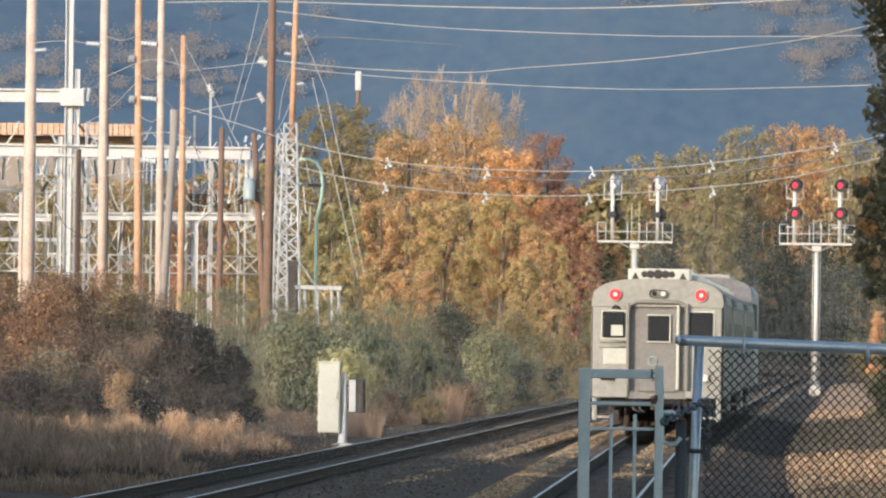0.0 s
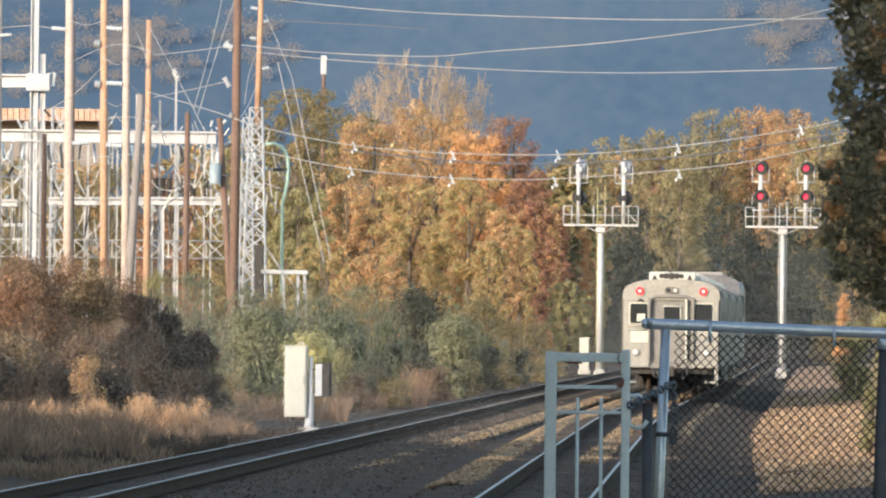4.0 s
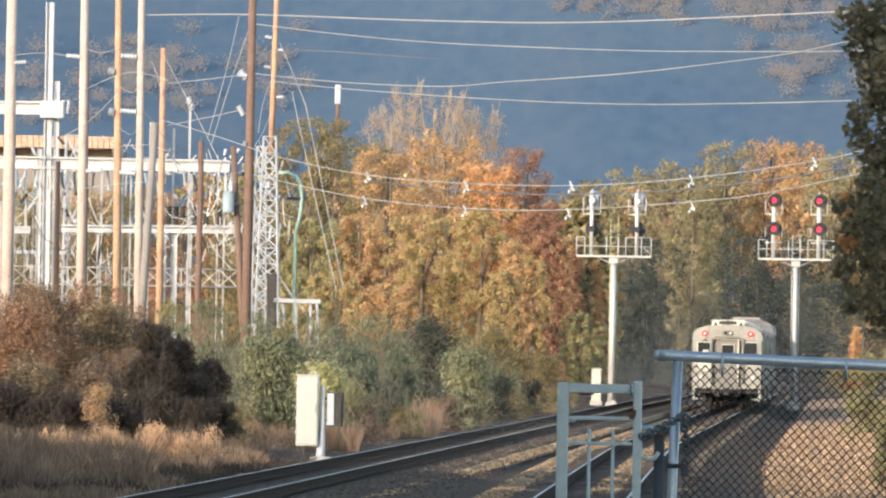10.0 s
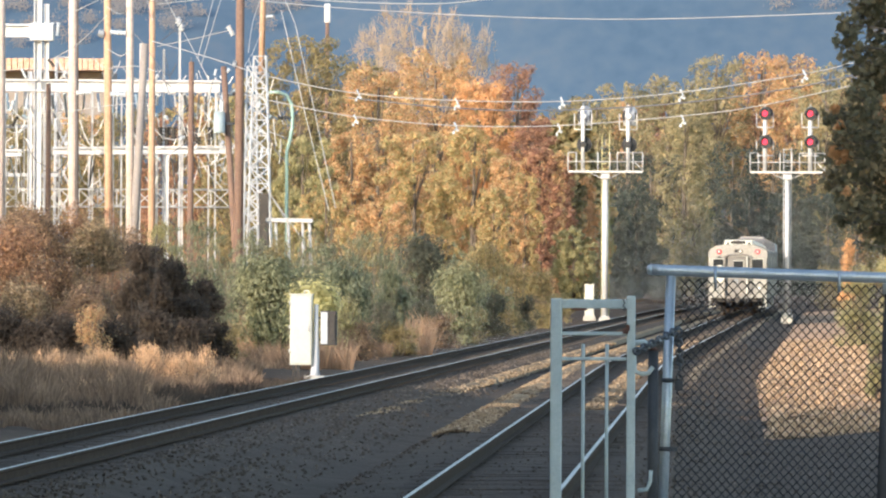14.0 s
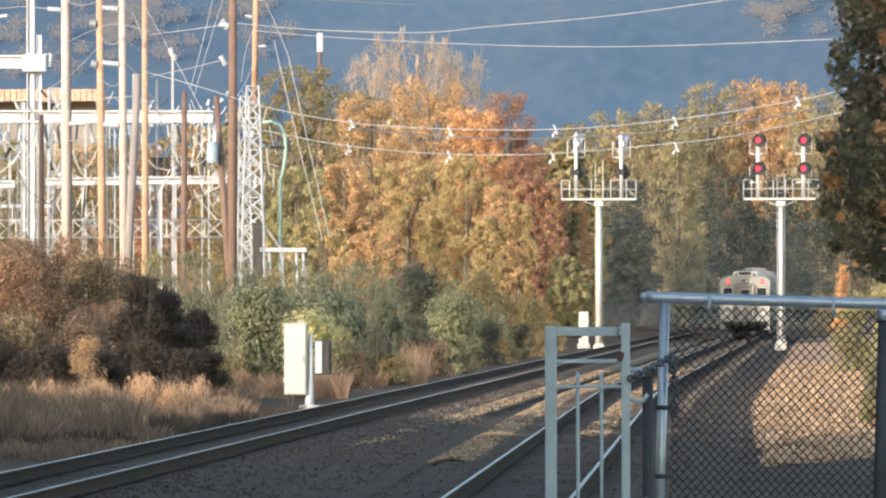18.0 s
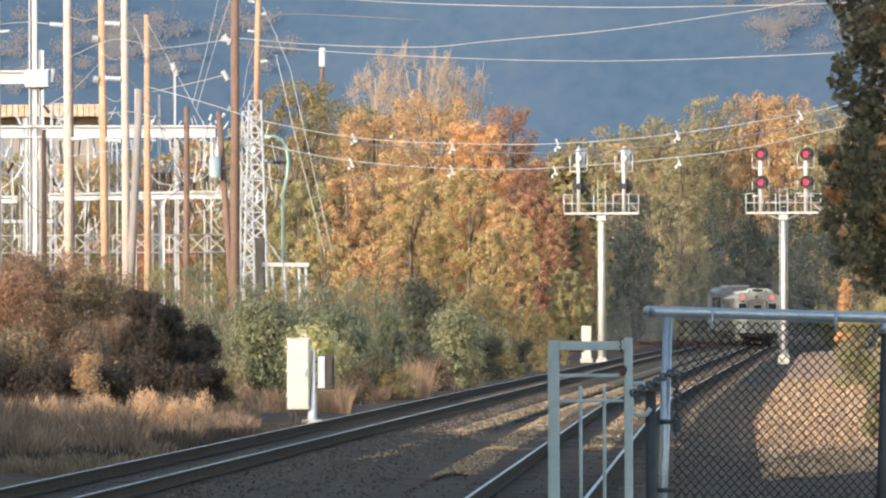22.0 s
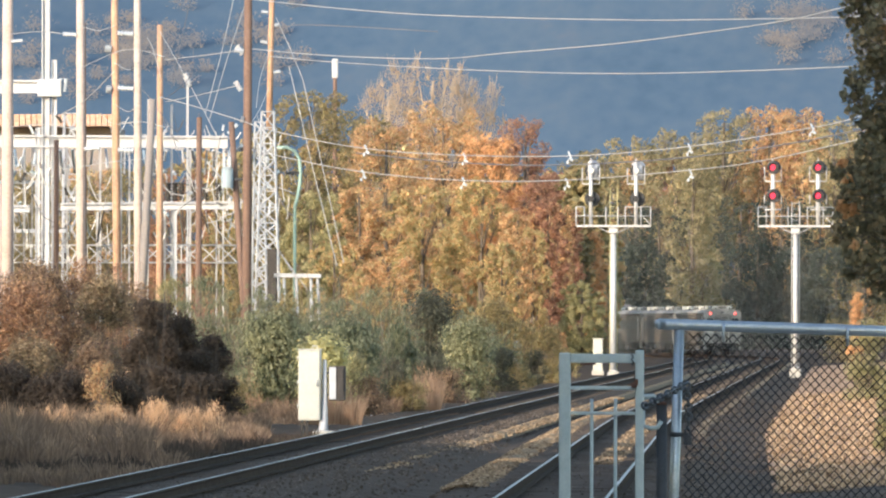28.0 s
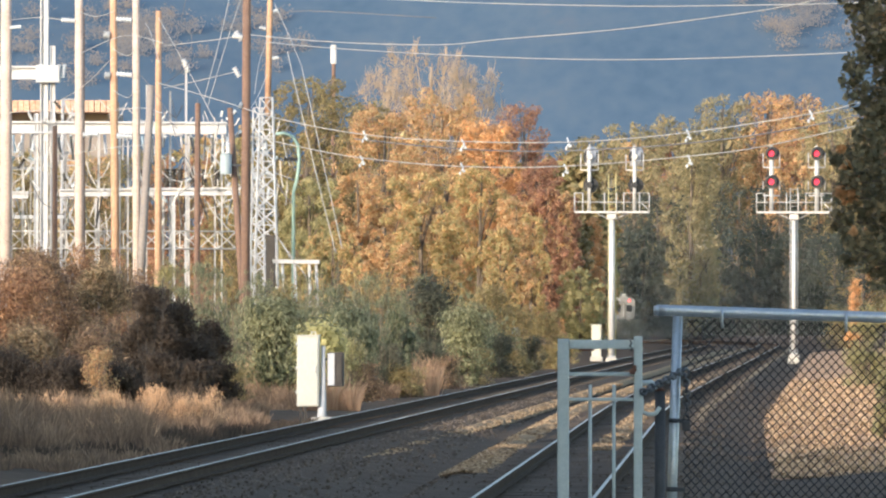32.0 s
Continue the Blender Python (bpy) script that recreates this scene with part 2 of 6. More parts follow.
# Bright heads over darker blades put the sunlit tips into the colour.
L_SEED = leaf_mat("seed_heads_painted_sunlit", (0.46, 0.27, 0.14), (0.66, 0.41, 0.23), (0.78, 0.53, 0.33), scale=1.2)
L_TWIG = leaf_mat("bare_twigs", (0.30, 0.23, 0.16), (0.46, 0.35, 0.25), (0.42, 0.29, 0.18))
L_NEAR = leaf_mat("near_oak_leaves", (0.10, 0.10, 0.065), (0.24, 0.21, 0.125), (0.52, 0.35, 0.18), scale=1.2)
L_GRASS = leaf_mat("dry_grass_blades", (0.10, 0.07, 0.05), (0.235, 0.16, 0.108), (0.48, 0.325, 0.205), scale=0.9)


# ---- building helpers ----
def sight(x, y, d):
    """A point placed to fit the camera's view, from its pixel x, y there, 16000 to the radian (x from 1500 on the
    track's line, y down from 553 on the level), at the depth d in metres along the track."""
    return Vector(((x - 1500) / 16000 * d, d, EYE[2] + (553 - y) / 16000 * d))


def mesh_ob(name, verts, faces, material, parent=None, smooth=False):
    me = bpy.data.meshes.new(name)
    me.from_pydata(verts, [], faces)
    me.materials.append(material)
    if smooth:
        me.shade_smooth()
    ob = new(name, me)
    if parent:
        ob.parent = parent
    return ob


def part(name, bm, material, parent=None, label="", smooth=False):
    me = bpy.data.meshes.new(name)
    bm.normal_update()
    bm.to_mesh(me)
    bm.free()
    me.materials.append(material)
    if smooth:
        me.shade_smooth()
    ob = new(name, me)
    if parent:
        ob.parent = parent
    return tagged(ob, label)


def thing(name, where, label, category, group="", turn=0.0):
    ob = new(name)
    ob.empty_display_size = 0.2
    ob.matrix_basis = Matrix.Translation(where) @ pose(0, 0, 0, 0, 0, turn)
    return tagged(ob, label, category, group)


def block(bm, c, s, bevel=0.0, m=None):
    """A box of sizes s round c, its edges bevelled."""
    mx = Matrix.Translation(c) @ (m or Matrix()) @ Matrix.Diagonal((*s, 1))
    vs = bmesh.ops.create_cube(bm, size=1, matrix=mx)["verts"]
    if bevel:
        es = list({e for v in vs for e in v.link_edges})
        bmesh.ops.bevel(bm, geom=es, offset=bevel, segments=2, affect="EDGES", profile=0.5)
    return bm


def tube(bm, pts, r, n=8, r2=None, caps=True):
    """A round bar along pts, its radius going from r to r2."""
    pts = [Vector(p) for p in pts]
    r2 = r if r2 is None else r2
    rings = []
    side = None
    for i, p in enumerate(pts):
        d = (pts[min(i + 1, len(pts) - 1)] - pts[max(i - 1, 0)]).normalized()
        if side is None:
            side = d.orthogonal().normalized()
        side = (side - d * side.dot(d)).normalized()
        up = d.cross(side)
        rad = r + (r2 - r) * i / (len(pts) - 1)
        rings.append([bm.verts.new(p + (side * math.cos(a) + up * math.sin(a)) * rad) for a in (2 * math.pi * k / n for k in range(n))])
    for a, b in zip(rings, rings[1:]):
        for k in range(n):
            f = bm.faces.new((a[k], a[(k + 1) % n], b[(k + 1) % n], b[k]))
            f.smooth = n > 5
    if caps:
        bm.faces.new(rings[0][::-1]), bm.faces.new(rings[-1])
    return bm


def disc(bm, c, axis, r, depth, n=20, r2=None):
    """A short cylinder from c along axis."""
    a = Vector(axis).normalized()
    return tube(bm, [Vector(c), Vector(c) + a * depth], r, n, r2)


def B():
    return bmesh.new()


# ---- the lie of the land ----
BEND, RADIUS = 658.0, 1000.0


def near_shift(d):
    e = 235 - d
    return 0.0108 * (math.sqrt(e * e + 225) + e) / 2


def rail_point(s, track, side=0.0):
    """A point on the track's plan: s metres along it, side metres to its right. track 0: the train's; 1: the other."""
    off = 5.15 * track - side
    if s <= BEND:
        return Vector((-5.15 + (near_shift(s) if track == 0 else -0.05) - off, s, 0))
    a = (s - BEND) / RADIUS
    return Vector((-5.15 - RADIUS * (1 - math.cos(a)) - off * math.cos(a), BEND + RADIUS * math.sin(a) - off * math.sin(a), 0))


def plan_shift(d):
    """How far the tracks lie left of their straight line at the depth d."""
    return 0.0 if d < BEND else RADIUS - math.sqrt(max(RADIUS ** 2 - (min(d, 1150) - BEND) ** 2, 0))


def lie(u, d):
    """Height of the ground u metres right of the train's track."""
    z = -0.55
    for c, w in ((0.0, 1.75), (-5.2, 1.75)):
        t = min(max((abs(u - c) - w) / 0.9, 0), 1)
        z = max(z, -0.24 - 0.31 * t)
    if u > 2.6:
        z += min((u - 2.6) * 0.06, 0.9)
    if u < -9:
        z += min((-9 - u) * 0.045, 1.2)
    return z


us = [-3000, -900, -300, -120, -60, -40, -30, -24, -20, -17, -14, -12, -10, -9, -8.2, -7.85, -7.4, -6.95, -6.2, -5.2, -4.2, -3.45, -3.0, -2.6, -2.2, -1.75,
      -1, 0, 1, 1.75, 2.2, 2.65, 3.2, 4, 5, 6.5, 8, 11, 15, 22, 35, 60, 120, 300, 900, 3000]
ds = [-2500, -600, -150, -40, 0, 30] + list(range(50, 300, 6)) + list(range(300, 900, 15)) + [900, 960, 1050, 1200, 1500, 2000, 3000, 5000]
vs, fs = [], []
for d in ds:
    for u in us:
        wob = 0.05 * noise.noise((u * 0.5, d * 0.12, 0)) if abs(u) < 60 else 0
        x = u - 5.15 - plan_shift(d) + (near_shift(d) if -2.6 < u and d > 0 else 0) * max(0, 1 - abs(u) / 60)
        vs.append((x, d, lie(u, d) + wob - (0.12 if -7.5 < u < 12 and 60 < d < 640 else 0)))
w = len(us)
for j in range(len(ds) - 1):
    for i in range(w - 1):
        fs.append((j * w + i, j * w + i + 1, (j + 1) * w + i + 1, (j + 1) * w + i))
ground = mesh_ob("ground", vs, fs, M_EARTH, smooth=True)
tagged(ground, "brown earth ground with dry litter beside railway tracks", "ground", kind="structure")


def strip(name, track, sides, s0, s1, step, lift, material, label, bumps=0.03, zs=None, fade=0):
    """A long sheet that follows a track between side offsets, lying on the ground."""
    v, f = [], []
    n = int((s1 - s0) / step) + 1
    for j in range(n):
        s = s0 + j * step
        for i, o in enumerate(sides):
            p = rail_point(s, track, o)
            u = o - 5.2 * track
            h = (lie(u, s) if zs is None else zs[i] - 0.16 * max(0, 1 - (s - s0) / max(fade, 0.1))) + lift + bumps * noise.noise((o * 1.3, s * 0.6, track))
            v.append((p.x, p.y, h))
    k = len(sides)
    for j in range(n - 1):
        for i in range(k - 1):
            f.append((j * k + i, j * k + i + 1, (j + 1) * k + i + 1, (j + 1) * k + i))
    ob = mesh_ob(name, v, f, material, smooth=True)
    return tagged(ob, label, "ballast", kind="structure")


for k in (0, 1):
    strip("ballast_bed", k, [-2.4, -1.9, -1.5, -0.9, -0.3, 0.3, 0.9, 1.5, 1.9, 2.4], 60, 1060, 4, 0.03, M_CINDER, "dark oily crushed-stone ballast under a railway track")
# Bank colour starts where the sunlit stretch starts.
bank = strip("bank", 0, [3.1, 3.4, 3.8, 4.3, 5.2, 6.5, 8, 10, 13], 151, 640, 3, 0.05, M_BANK, "leaf-strewn tan dirt bank beside the track", bumps=0.12)


def stones(name, track, s0, s1, o0, o1, count, z0, size, seed, heap=0.12, material=None):
    """A ridge of loose ballast stones, each a small rough lump."""
    r = np.random.default_rng(seed)
    cube = np.array([(-1, -1, -1), (1, -1, -1), (1, 1, -1), (-1, 1, -1), (-.7, -.7, 1), (.7, -.7, 1), (.7, .7, 1), (-.7, .7, 1)]) * 0.5
    quads = np.array([(0, 3, 2, 1), (4, 5, 6, 7), (0, 1, 5, 4), (1, 2, 6, 5), (2, 3, 7, 6), (3, 0, 4, 7)])
    allv, allf = [], []
    for i in range(count):
        s = s0 + (s1 - s0) * r.random() ** 1.6
        a = r.random()
        o = o0 + (o1 - o0) * a
        p = rail_point(s, track, o)
        hz = lie(o - 5.2 * track, s) + 0.045 if material else z0 + heap * (1 - (2 * a - 1) ** 2) * (0.6 + 0.5 * noise.noise((s * 0.3, o, 2)))
        q = cube * (size * r.uniform(0.6, 1.5, 3) * np.array((1, 1, 0.6 if material else 1))) + r.normal(0, size * 0.12, (8, 3))
        m = np.array(Euler((*(r.uniform(-0.3, 0.3, 2) if material else r.uniform(0, 6.28, 2)), r.uniform(0, 6.28))).to_matrix())
        allv.append(q @ m.T + np.array((p.x, p.y, hz)))
        allf.append(quads + 8 * i)
    ob = mesh_ob(name, np.concatenate(allv).tolist(), np.concatenate(allf).tolist(), material or M_STONE)
    return tagged(ob, "dark loose ballast stones beside the track" if material else "loose tan ballast stones beside the track", "gravel", kind="stuff")


def gravel_ridge(track, o0, o1, s0, s1, heap, z0):
    mid = (o0 + o1) / 2
    strip("gravel_ridge", track, [o0, (o0 + mid) / 2, mid, (o1 + mid) / 2, o1], s0, s1, 1.5, 0, M_GRAVEL, "long heap of tan gravel beside the track", bumps=0.05,
          zs=[z0, z0 + heap * 0.8, z0 + heap, z0 + heap * 0.8, z0], fade=32)


strip("ballast_bed", 0, [-3.9, -3.4, -2.9, -2.4, -2.1], 60, 700, 4, 0.02, M_CINDER, "dark strip of ground between the two tracks", bumps=0.05)
# Dark sheet and stones paint the shade lying before the bank.
strip("ballast_bed", 0, [3.2, 4.2, 5.5, 7, 9, 12], 60, 153, 3, 0.04, M_CINDER, "ground coloured dark for the shade before the bank", bumps=0.08)
stones("dark_stones", 0, 82, 160, 3.1, 8.0, 1800, -0.44, 0.03, 16, heap=0.04, material=M_DARKSTONE)
# Dark shoulder takes the place of a shadow edge along the bank.
strip("ballast_bed", 0, [1.7, 2.2, 2.7, 3.2], 60, 700, 4, 0.035, M_CINDER, "ballast shoulder coloured dark for a shadow beside the track", bumps=0.05)
# Tan ridges start where sunlight begins; in the nearer shade they are left out.
gravel_ridge(1, 1.9, 2.42, 152, 640, 0.15, -0.37)
gravel_ridge(0, -2.12, -1.38, 136, 640, 0.17, -0.34)
gravel_ridge(0, -0.15, 0.3, 150, 640, 0.03, -0.215)
gravel_ridge(0, 1.4, 1.75, 185, 640, 0.035, -0.23)
stones("ballast_stones", 1, 160, 330, 1.88, 2.44, 3600, -0.30, 0.042, 3, heap=0.09)
stones("ballast_stones", 0, 142, 330, -2.15, -1.36, 5600, -0.26, 0.042, 4, heap=0.10)
stones("ballast_stones", 0, 165, 330, -0.2, 0.35, 1000, -0.2, 0.04, 5, heap=0.03)
stones("bank_stones", 0, 150, 270, 3.1, 8.0, 4000, -0.42, 0.034, 6, heap=0.04)
stones("dark_stones", 0, 84, 250, -8.2, 1.3, 3600, -0.255, 0.028, 10, heap=0.0, material=M_DARKSTONE)
strip("gravel_path", 1, [-4.2, -3.6, -3.0, -2.5], 215, 480, 3, 0.04, M_EARTH, "dusty brown cinder path beside the track", bumps=0.06)
stones("dark_stones", 0, 82, 240, -3.9, -2.1, 2400, -0.53, 0.035, 7, heap=0.05, material=M_DARKSTONE)
stones("dark_stones", 0, 82, 330, 1.4, 3.2, 2600, -0.42, 0.035, 8, heap=0.04, material=M_DARKSTONE)
stones("dark_stones", 1, 82, 300, 1.0, 2.0, 2000, -0.24, 0.035, 9, heap=0.03, material=M_DARKSTONE)

# hillside far behind, wooded with rounded crowns
def hill_z(x, d):
    return 0.36 * (d - 3900) * (1 + 0.10 * noise.noise((x * 0.004, d * 0.002, 1))) - 6 + 5 * noise.noise((x * 0.012, d * 0.006, 8))


v, f = [], []
nx, ny = 150, 80
for j in range(ny + 1):
    d = 3900 + 900 * j / ny
    for i in range(nx + 1):
        x = -1300 + 2300 * i / nx
        v.append((x, d, hill_z(x, d)))
for j in range(ny):
    for i in range(nx):
        a = j * (nx + 1) + i
        f.append((a, a + 1, a + nx + 2, a + nx + 1))
# Distance haze is painted in: blue tones plus a glow of its own.
M_HILL = mat("wooded_hillside_haze_painted", (0.060, 0.093, 0.136), stops=[(0.048, 0.081, 0.122), (0.058, 0.092, 0.134), (0.068, 0.100, 0.138), (0.080, 0.103, 0.134)], scale=0.016, fine=7, rough=1.0, bump=0, spec=0.0, glow=0.54)
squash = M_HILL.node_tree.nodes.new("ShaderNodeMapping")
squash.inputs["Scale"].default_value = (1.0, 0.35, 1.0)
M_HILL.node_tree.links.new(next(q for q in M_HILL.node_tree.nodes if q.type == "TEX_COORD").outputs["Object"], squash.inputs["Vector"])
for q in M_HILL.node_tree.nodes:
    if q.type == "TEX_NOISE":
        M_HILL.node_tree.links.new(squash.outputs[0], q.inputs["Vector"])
# Warm glowing tones put sunlit patches and haze into the crowns' colour.
L_HILL = mat("sunlit_hazy_autumn_crowns", (0.15, 0.15, 0.15), stops=[(0.105, 0.148, 0.21), (0.165, 0.178, 0.205), (0.25, 0.215, 0.195), (0.36, 0.28, 0.21)], scale=0.03, rough=1.0, bump=0, spec=0.0, glow=1.0, rnd="island", spread=0.42)
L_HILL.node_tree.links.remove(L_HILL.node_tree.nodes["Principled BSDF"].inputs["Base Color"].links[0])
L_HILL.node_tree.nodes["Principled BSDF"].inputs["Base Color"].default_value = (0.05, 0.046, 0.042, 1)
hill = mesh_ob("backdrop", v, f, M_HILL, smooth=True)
tagged(hill, "wooded hillside with painted blue haze and patches of autumn colour", "hill", kind="structure")


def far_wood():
    """Autumn groves on the far hillside, painted in where it is sunlit: each crown a loose mass of leafy sprays."""
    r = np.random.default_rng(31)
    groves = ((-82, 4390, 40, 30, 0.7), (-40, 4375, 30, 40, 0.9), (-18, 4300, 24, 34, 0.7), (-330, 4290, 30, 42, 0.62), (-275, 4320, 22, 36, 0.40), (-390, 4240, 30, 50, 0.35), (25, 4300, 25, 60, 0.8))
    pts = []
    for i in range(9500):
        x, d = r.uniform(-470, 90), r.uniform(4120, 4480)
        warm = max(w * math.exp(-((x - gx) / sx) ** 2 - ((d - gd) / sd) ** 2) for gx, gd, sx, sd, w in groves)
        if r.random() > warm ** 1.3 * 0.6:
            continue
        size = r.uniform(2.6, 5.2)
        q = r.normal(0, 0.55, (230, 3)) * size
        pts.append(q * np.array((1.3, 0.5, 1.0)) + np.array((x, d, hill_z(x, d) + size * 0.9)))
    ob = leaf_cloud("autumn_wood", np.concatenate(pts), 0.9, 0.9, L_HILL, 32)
    tagged(ob, "autumn groves on the far hillside with sunlight and haze painted in", "woods", kind="stuff")


# station platform under the camera, with the fence at its end
bm = B()
block(bm, (3.2, 12, 0.05), (9.6, 96, 1.1), 0.03)
tagged(part("pavement", bm, M_PLATFORM), "plain concrete station platform slab", "platform", kind="structure")


# ---- tracks ----
def rail(track, side, parent):
    prof = [(-0.07, -0.172), (0.07, -0.172), (0.07, -0.155), (0.012, -0.135), (0.012, -0.05), (0.037, -0.035), (0.037, -0.004), (-0.037, -0.004), (-0.037, -0.035), (-0.012, -0.05), (-0.012, -0.135), (-0.07, -0.155)]
    v, f, tv, tf = [], [], [], []
    n = 0
    s = 60.0
    ss = []
    while s < 1060:
        ss.append(s)
        s += 8 if s > 230 and s < BEND else 4
    k = len(prof)
    for j, s in enumerate(ss):
        for o, z in prof:
            p = rail_point(s, track, side + o)
            v.append((p.x, p.y, z))
        for o, z in ((-0.024, -0.0035), (0.024, -0.0035), (0.019, 0.0), (-0.019, 0.0)):
            p = rail_point(s, track, side + o)
            tv.append((p.x, p.y, z))
        if j:
            for i in range(k):
                f.append(((j - 1) * k + i, (j - 1) * k + (i + 1) % k, j * k + (i + 1) % k, j * k + i))
            for i in range(4):
                tf.append(((j - 1) * 4 + i, (j - 1) * 4 + (i + 1) % 4, j * 4 + (i + 1) % 4, j * 4 + i))
    r = mesh_ob("rail", v, f, M_RAIL, parent)
    tagged(mesh_ob("rail_head", tv, tf, M_RAILTOP, r), "polished running surface")


bm = B()
block(bm, (0, 0, -0.236), (2.6, 0.23, 0.128), 0.012)
sleeper = bpy.data.meshes.new("sleeper")
bm.to_mesh(sleeper)
bm.free()
sleeper.materials.append(M_TIE)
for k in (0, 1):
    tr = thing("railway_track", (0, 0, 0), "railway track with worn steel rails on dark timber sleepers", "railway track", "tracks")
    rail(k, -0.7525, tr), rail(k, 0.7525, tr)
    v, f = [], []
    rr = random.Random(5 + k)
    for s in np.arange(96.0, 262.0, 0.56):
        p, q = rail_point(s, k, -1), rail_point(s, k, 1)
        sl = new("sleeper", sleeper)
        sl.parent = tr
        sl.matrix_basis = Matrix.Translation(((p.x + q.x) / 2 + rr.uniform(-.04, .04), s + rr.uniform(-.015, .015), -0.025 - rr.uniform(0, 0.02))) @ Matrix.Rotation(math.atan2(q.y - p.y, q.x - p.x) + rr.uniform(-.006, .006), 4, "Z")
    s = 262.3
    while s < 1000:
        p, q = rail_point(s, k, -1.3 + rr.uniform(-.04, .04)), rail_point(s, k, 1.3 + rr.uniform(-.04, .04))
        t = 0.115
        b0 = len(v)
        for z in (-0.30, -0.172 - rr.uniform(0, 0.012)):
            v += [(p.x, p.y - t, z), (q.x, q.y - t, z), (q.x, q.y + t, z), (p.x, p.y + t, z)]
        f += [tuple(b0 + i for i in c) for c in ((4, 5, 6, 7), (0, 1, 5, 4), (1, 2, 6, 5), (2, 3, 7, 6), (3, 0, 4, 7))]
        s += 0.56 + rr.uniform(-.02, .02)
    tagged(mesh_ob("far_sleeper", v, f, M_TIE, tr), "far stretch of dark creosoted timber sleepers", kind="stuff")


# ---- fence and gate at the platform's end ----
def chain_fence():
    """Chain-link gate leaf, leaning a little: top rail, end post, middle post, wire mesh."""
    o = sight(1213, 548, 50)
    th = thing("chain_link_fence", (o.x, o.y, 0.6), "leaning chain-link fence with grey galvanised pipe frame", "fence")
    H = o.z - 0.6
    th.matrix_basis = Matrix.Translation((o.x - H * math.sin(radians(1.75)), o.y, 0.6)) @ pose(0, 0, 0, 0, 1.75, 0)
    bm = B()
    tube(bm, [(-0.105, 0, H), (-0.06, 0, H), (1.22, 0, H), (2.6, 0, H)], 0.031, 12)
    top = part("top_rail", bm, M_GALV, th)
    bm = B()
    tube(bm, [(-0.135, 0, H), (-0.105, 0, H)], 0.02, 12, 0.034)
    part("end_cap", bm, M_GALV, top)
    bm = B()
    tube(bm, [(0, 0, 0.0), (0, 0, H - 0.028)], 0.028, 12)
    part("post", bm, M_GALV, th, "grey galvanised end post")
    # Black steel here paints in the shade on this post.
    bm = B()
    tube(bm, [(1.215, 0.0, 0.0), (1.215, 0.0, H - 0.075)], 0.036, 12)
    post = part("post", bm, M_BLACK, th, "intermediate post coloured dark for shade")
    bm = B()
    tube(bm, [(1.215, 0, H - 0.09), (1.215, 0, H - 0.028)], 0.046, 12)
    part("post_cap", bm, M_GALV, post)
    for x in (0.245, 0.93, 1.5, 1.9):
        bm = B()
        tube(bm, [(x, -0.036, H + 0.02), (x, -0.036, H - 0.05), (x + .004, -0.02, H - 0.085)], 0.009, 6)
        part("tie_wire", bm, M_GALV, th)
    for z in (H - 0.62, H - 1.0, H - 1.35):
        bm = B()
        disc(bm, (0, 0, z), (0, 0, 1), 0.034, 0.025, 12)
        block(bm, (0.045, -0.01, z + 0.012), (0.05, 0.012, 0.022))
        part("tension_band", bm, M_BLACK, th)
    # wire mesh: zigzag wires woven through one another
    bm = B()
    dx, dz = 0.0243, 0.0262
    cols = int(2.4 / dx)
    rows = int((H - 0.1) / dz)
    rr = random.Random(9)
    for c in range(cols):
        x0 = 0.055 + c * dx
        pts = []
        for k in range(rows + 1):
            a = (k + c) % 2
            jig = rr.uniform(-.0015, .0015)
            pts.append((x0 + a * dx + jig, 0.006 * (1 if (k % 2) else -1), H - 0.045 - k * dz))
        tube(bm, pts, 0.0056, 4, caps=False)
    tagged(part("wire_mesh", bm, M_WIREMESH, th, "dark woven diamond wire mesh"), kind="stuff")


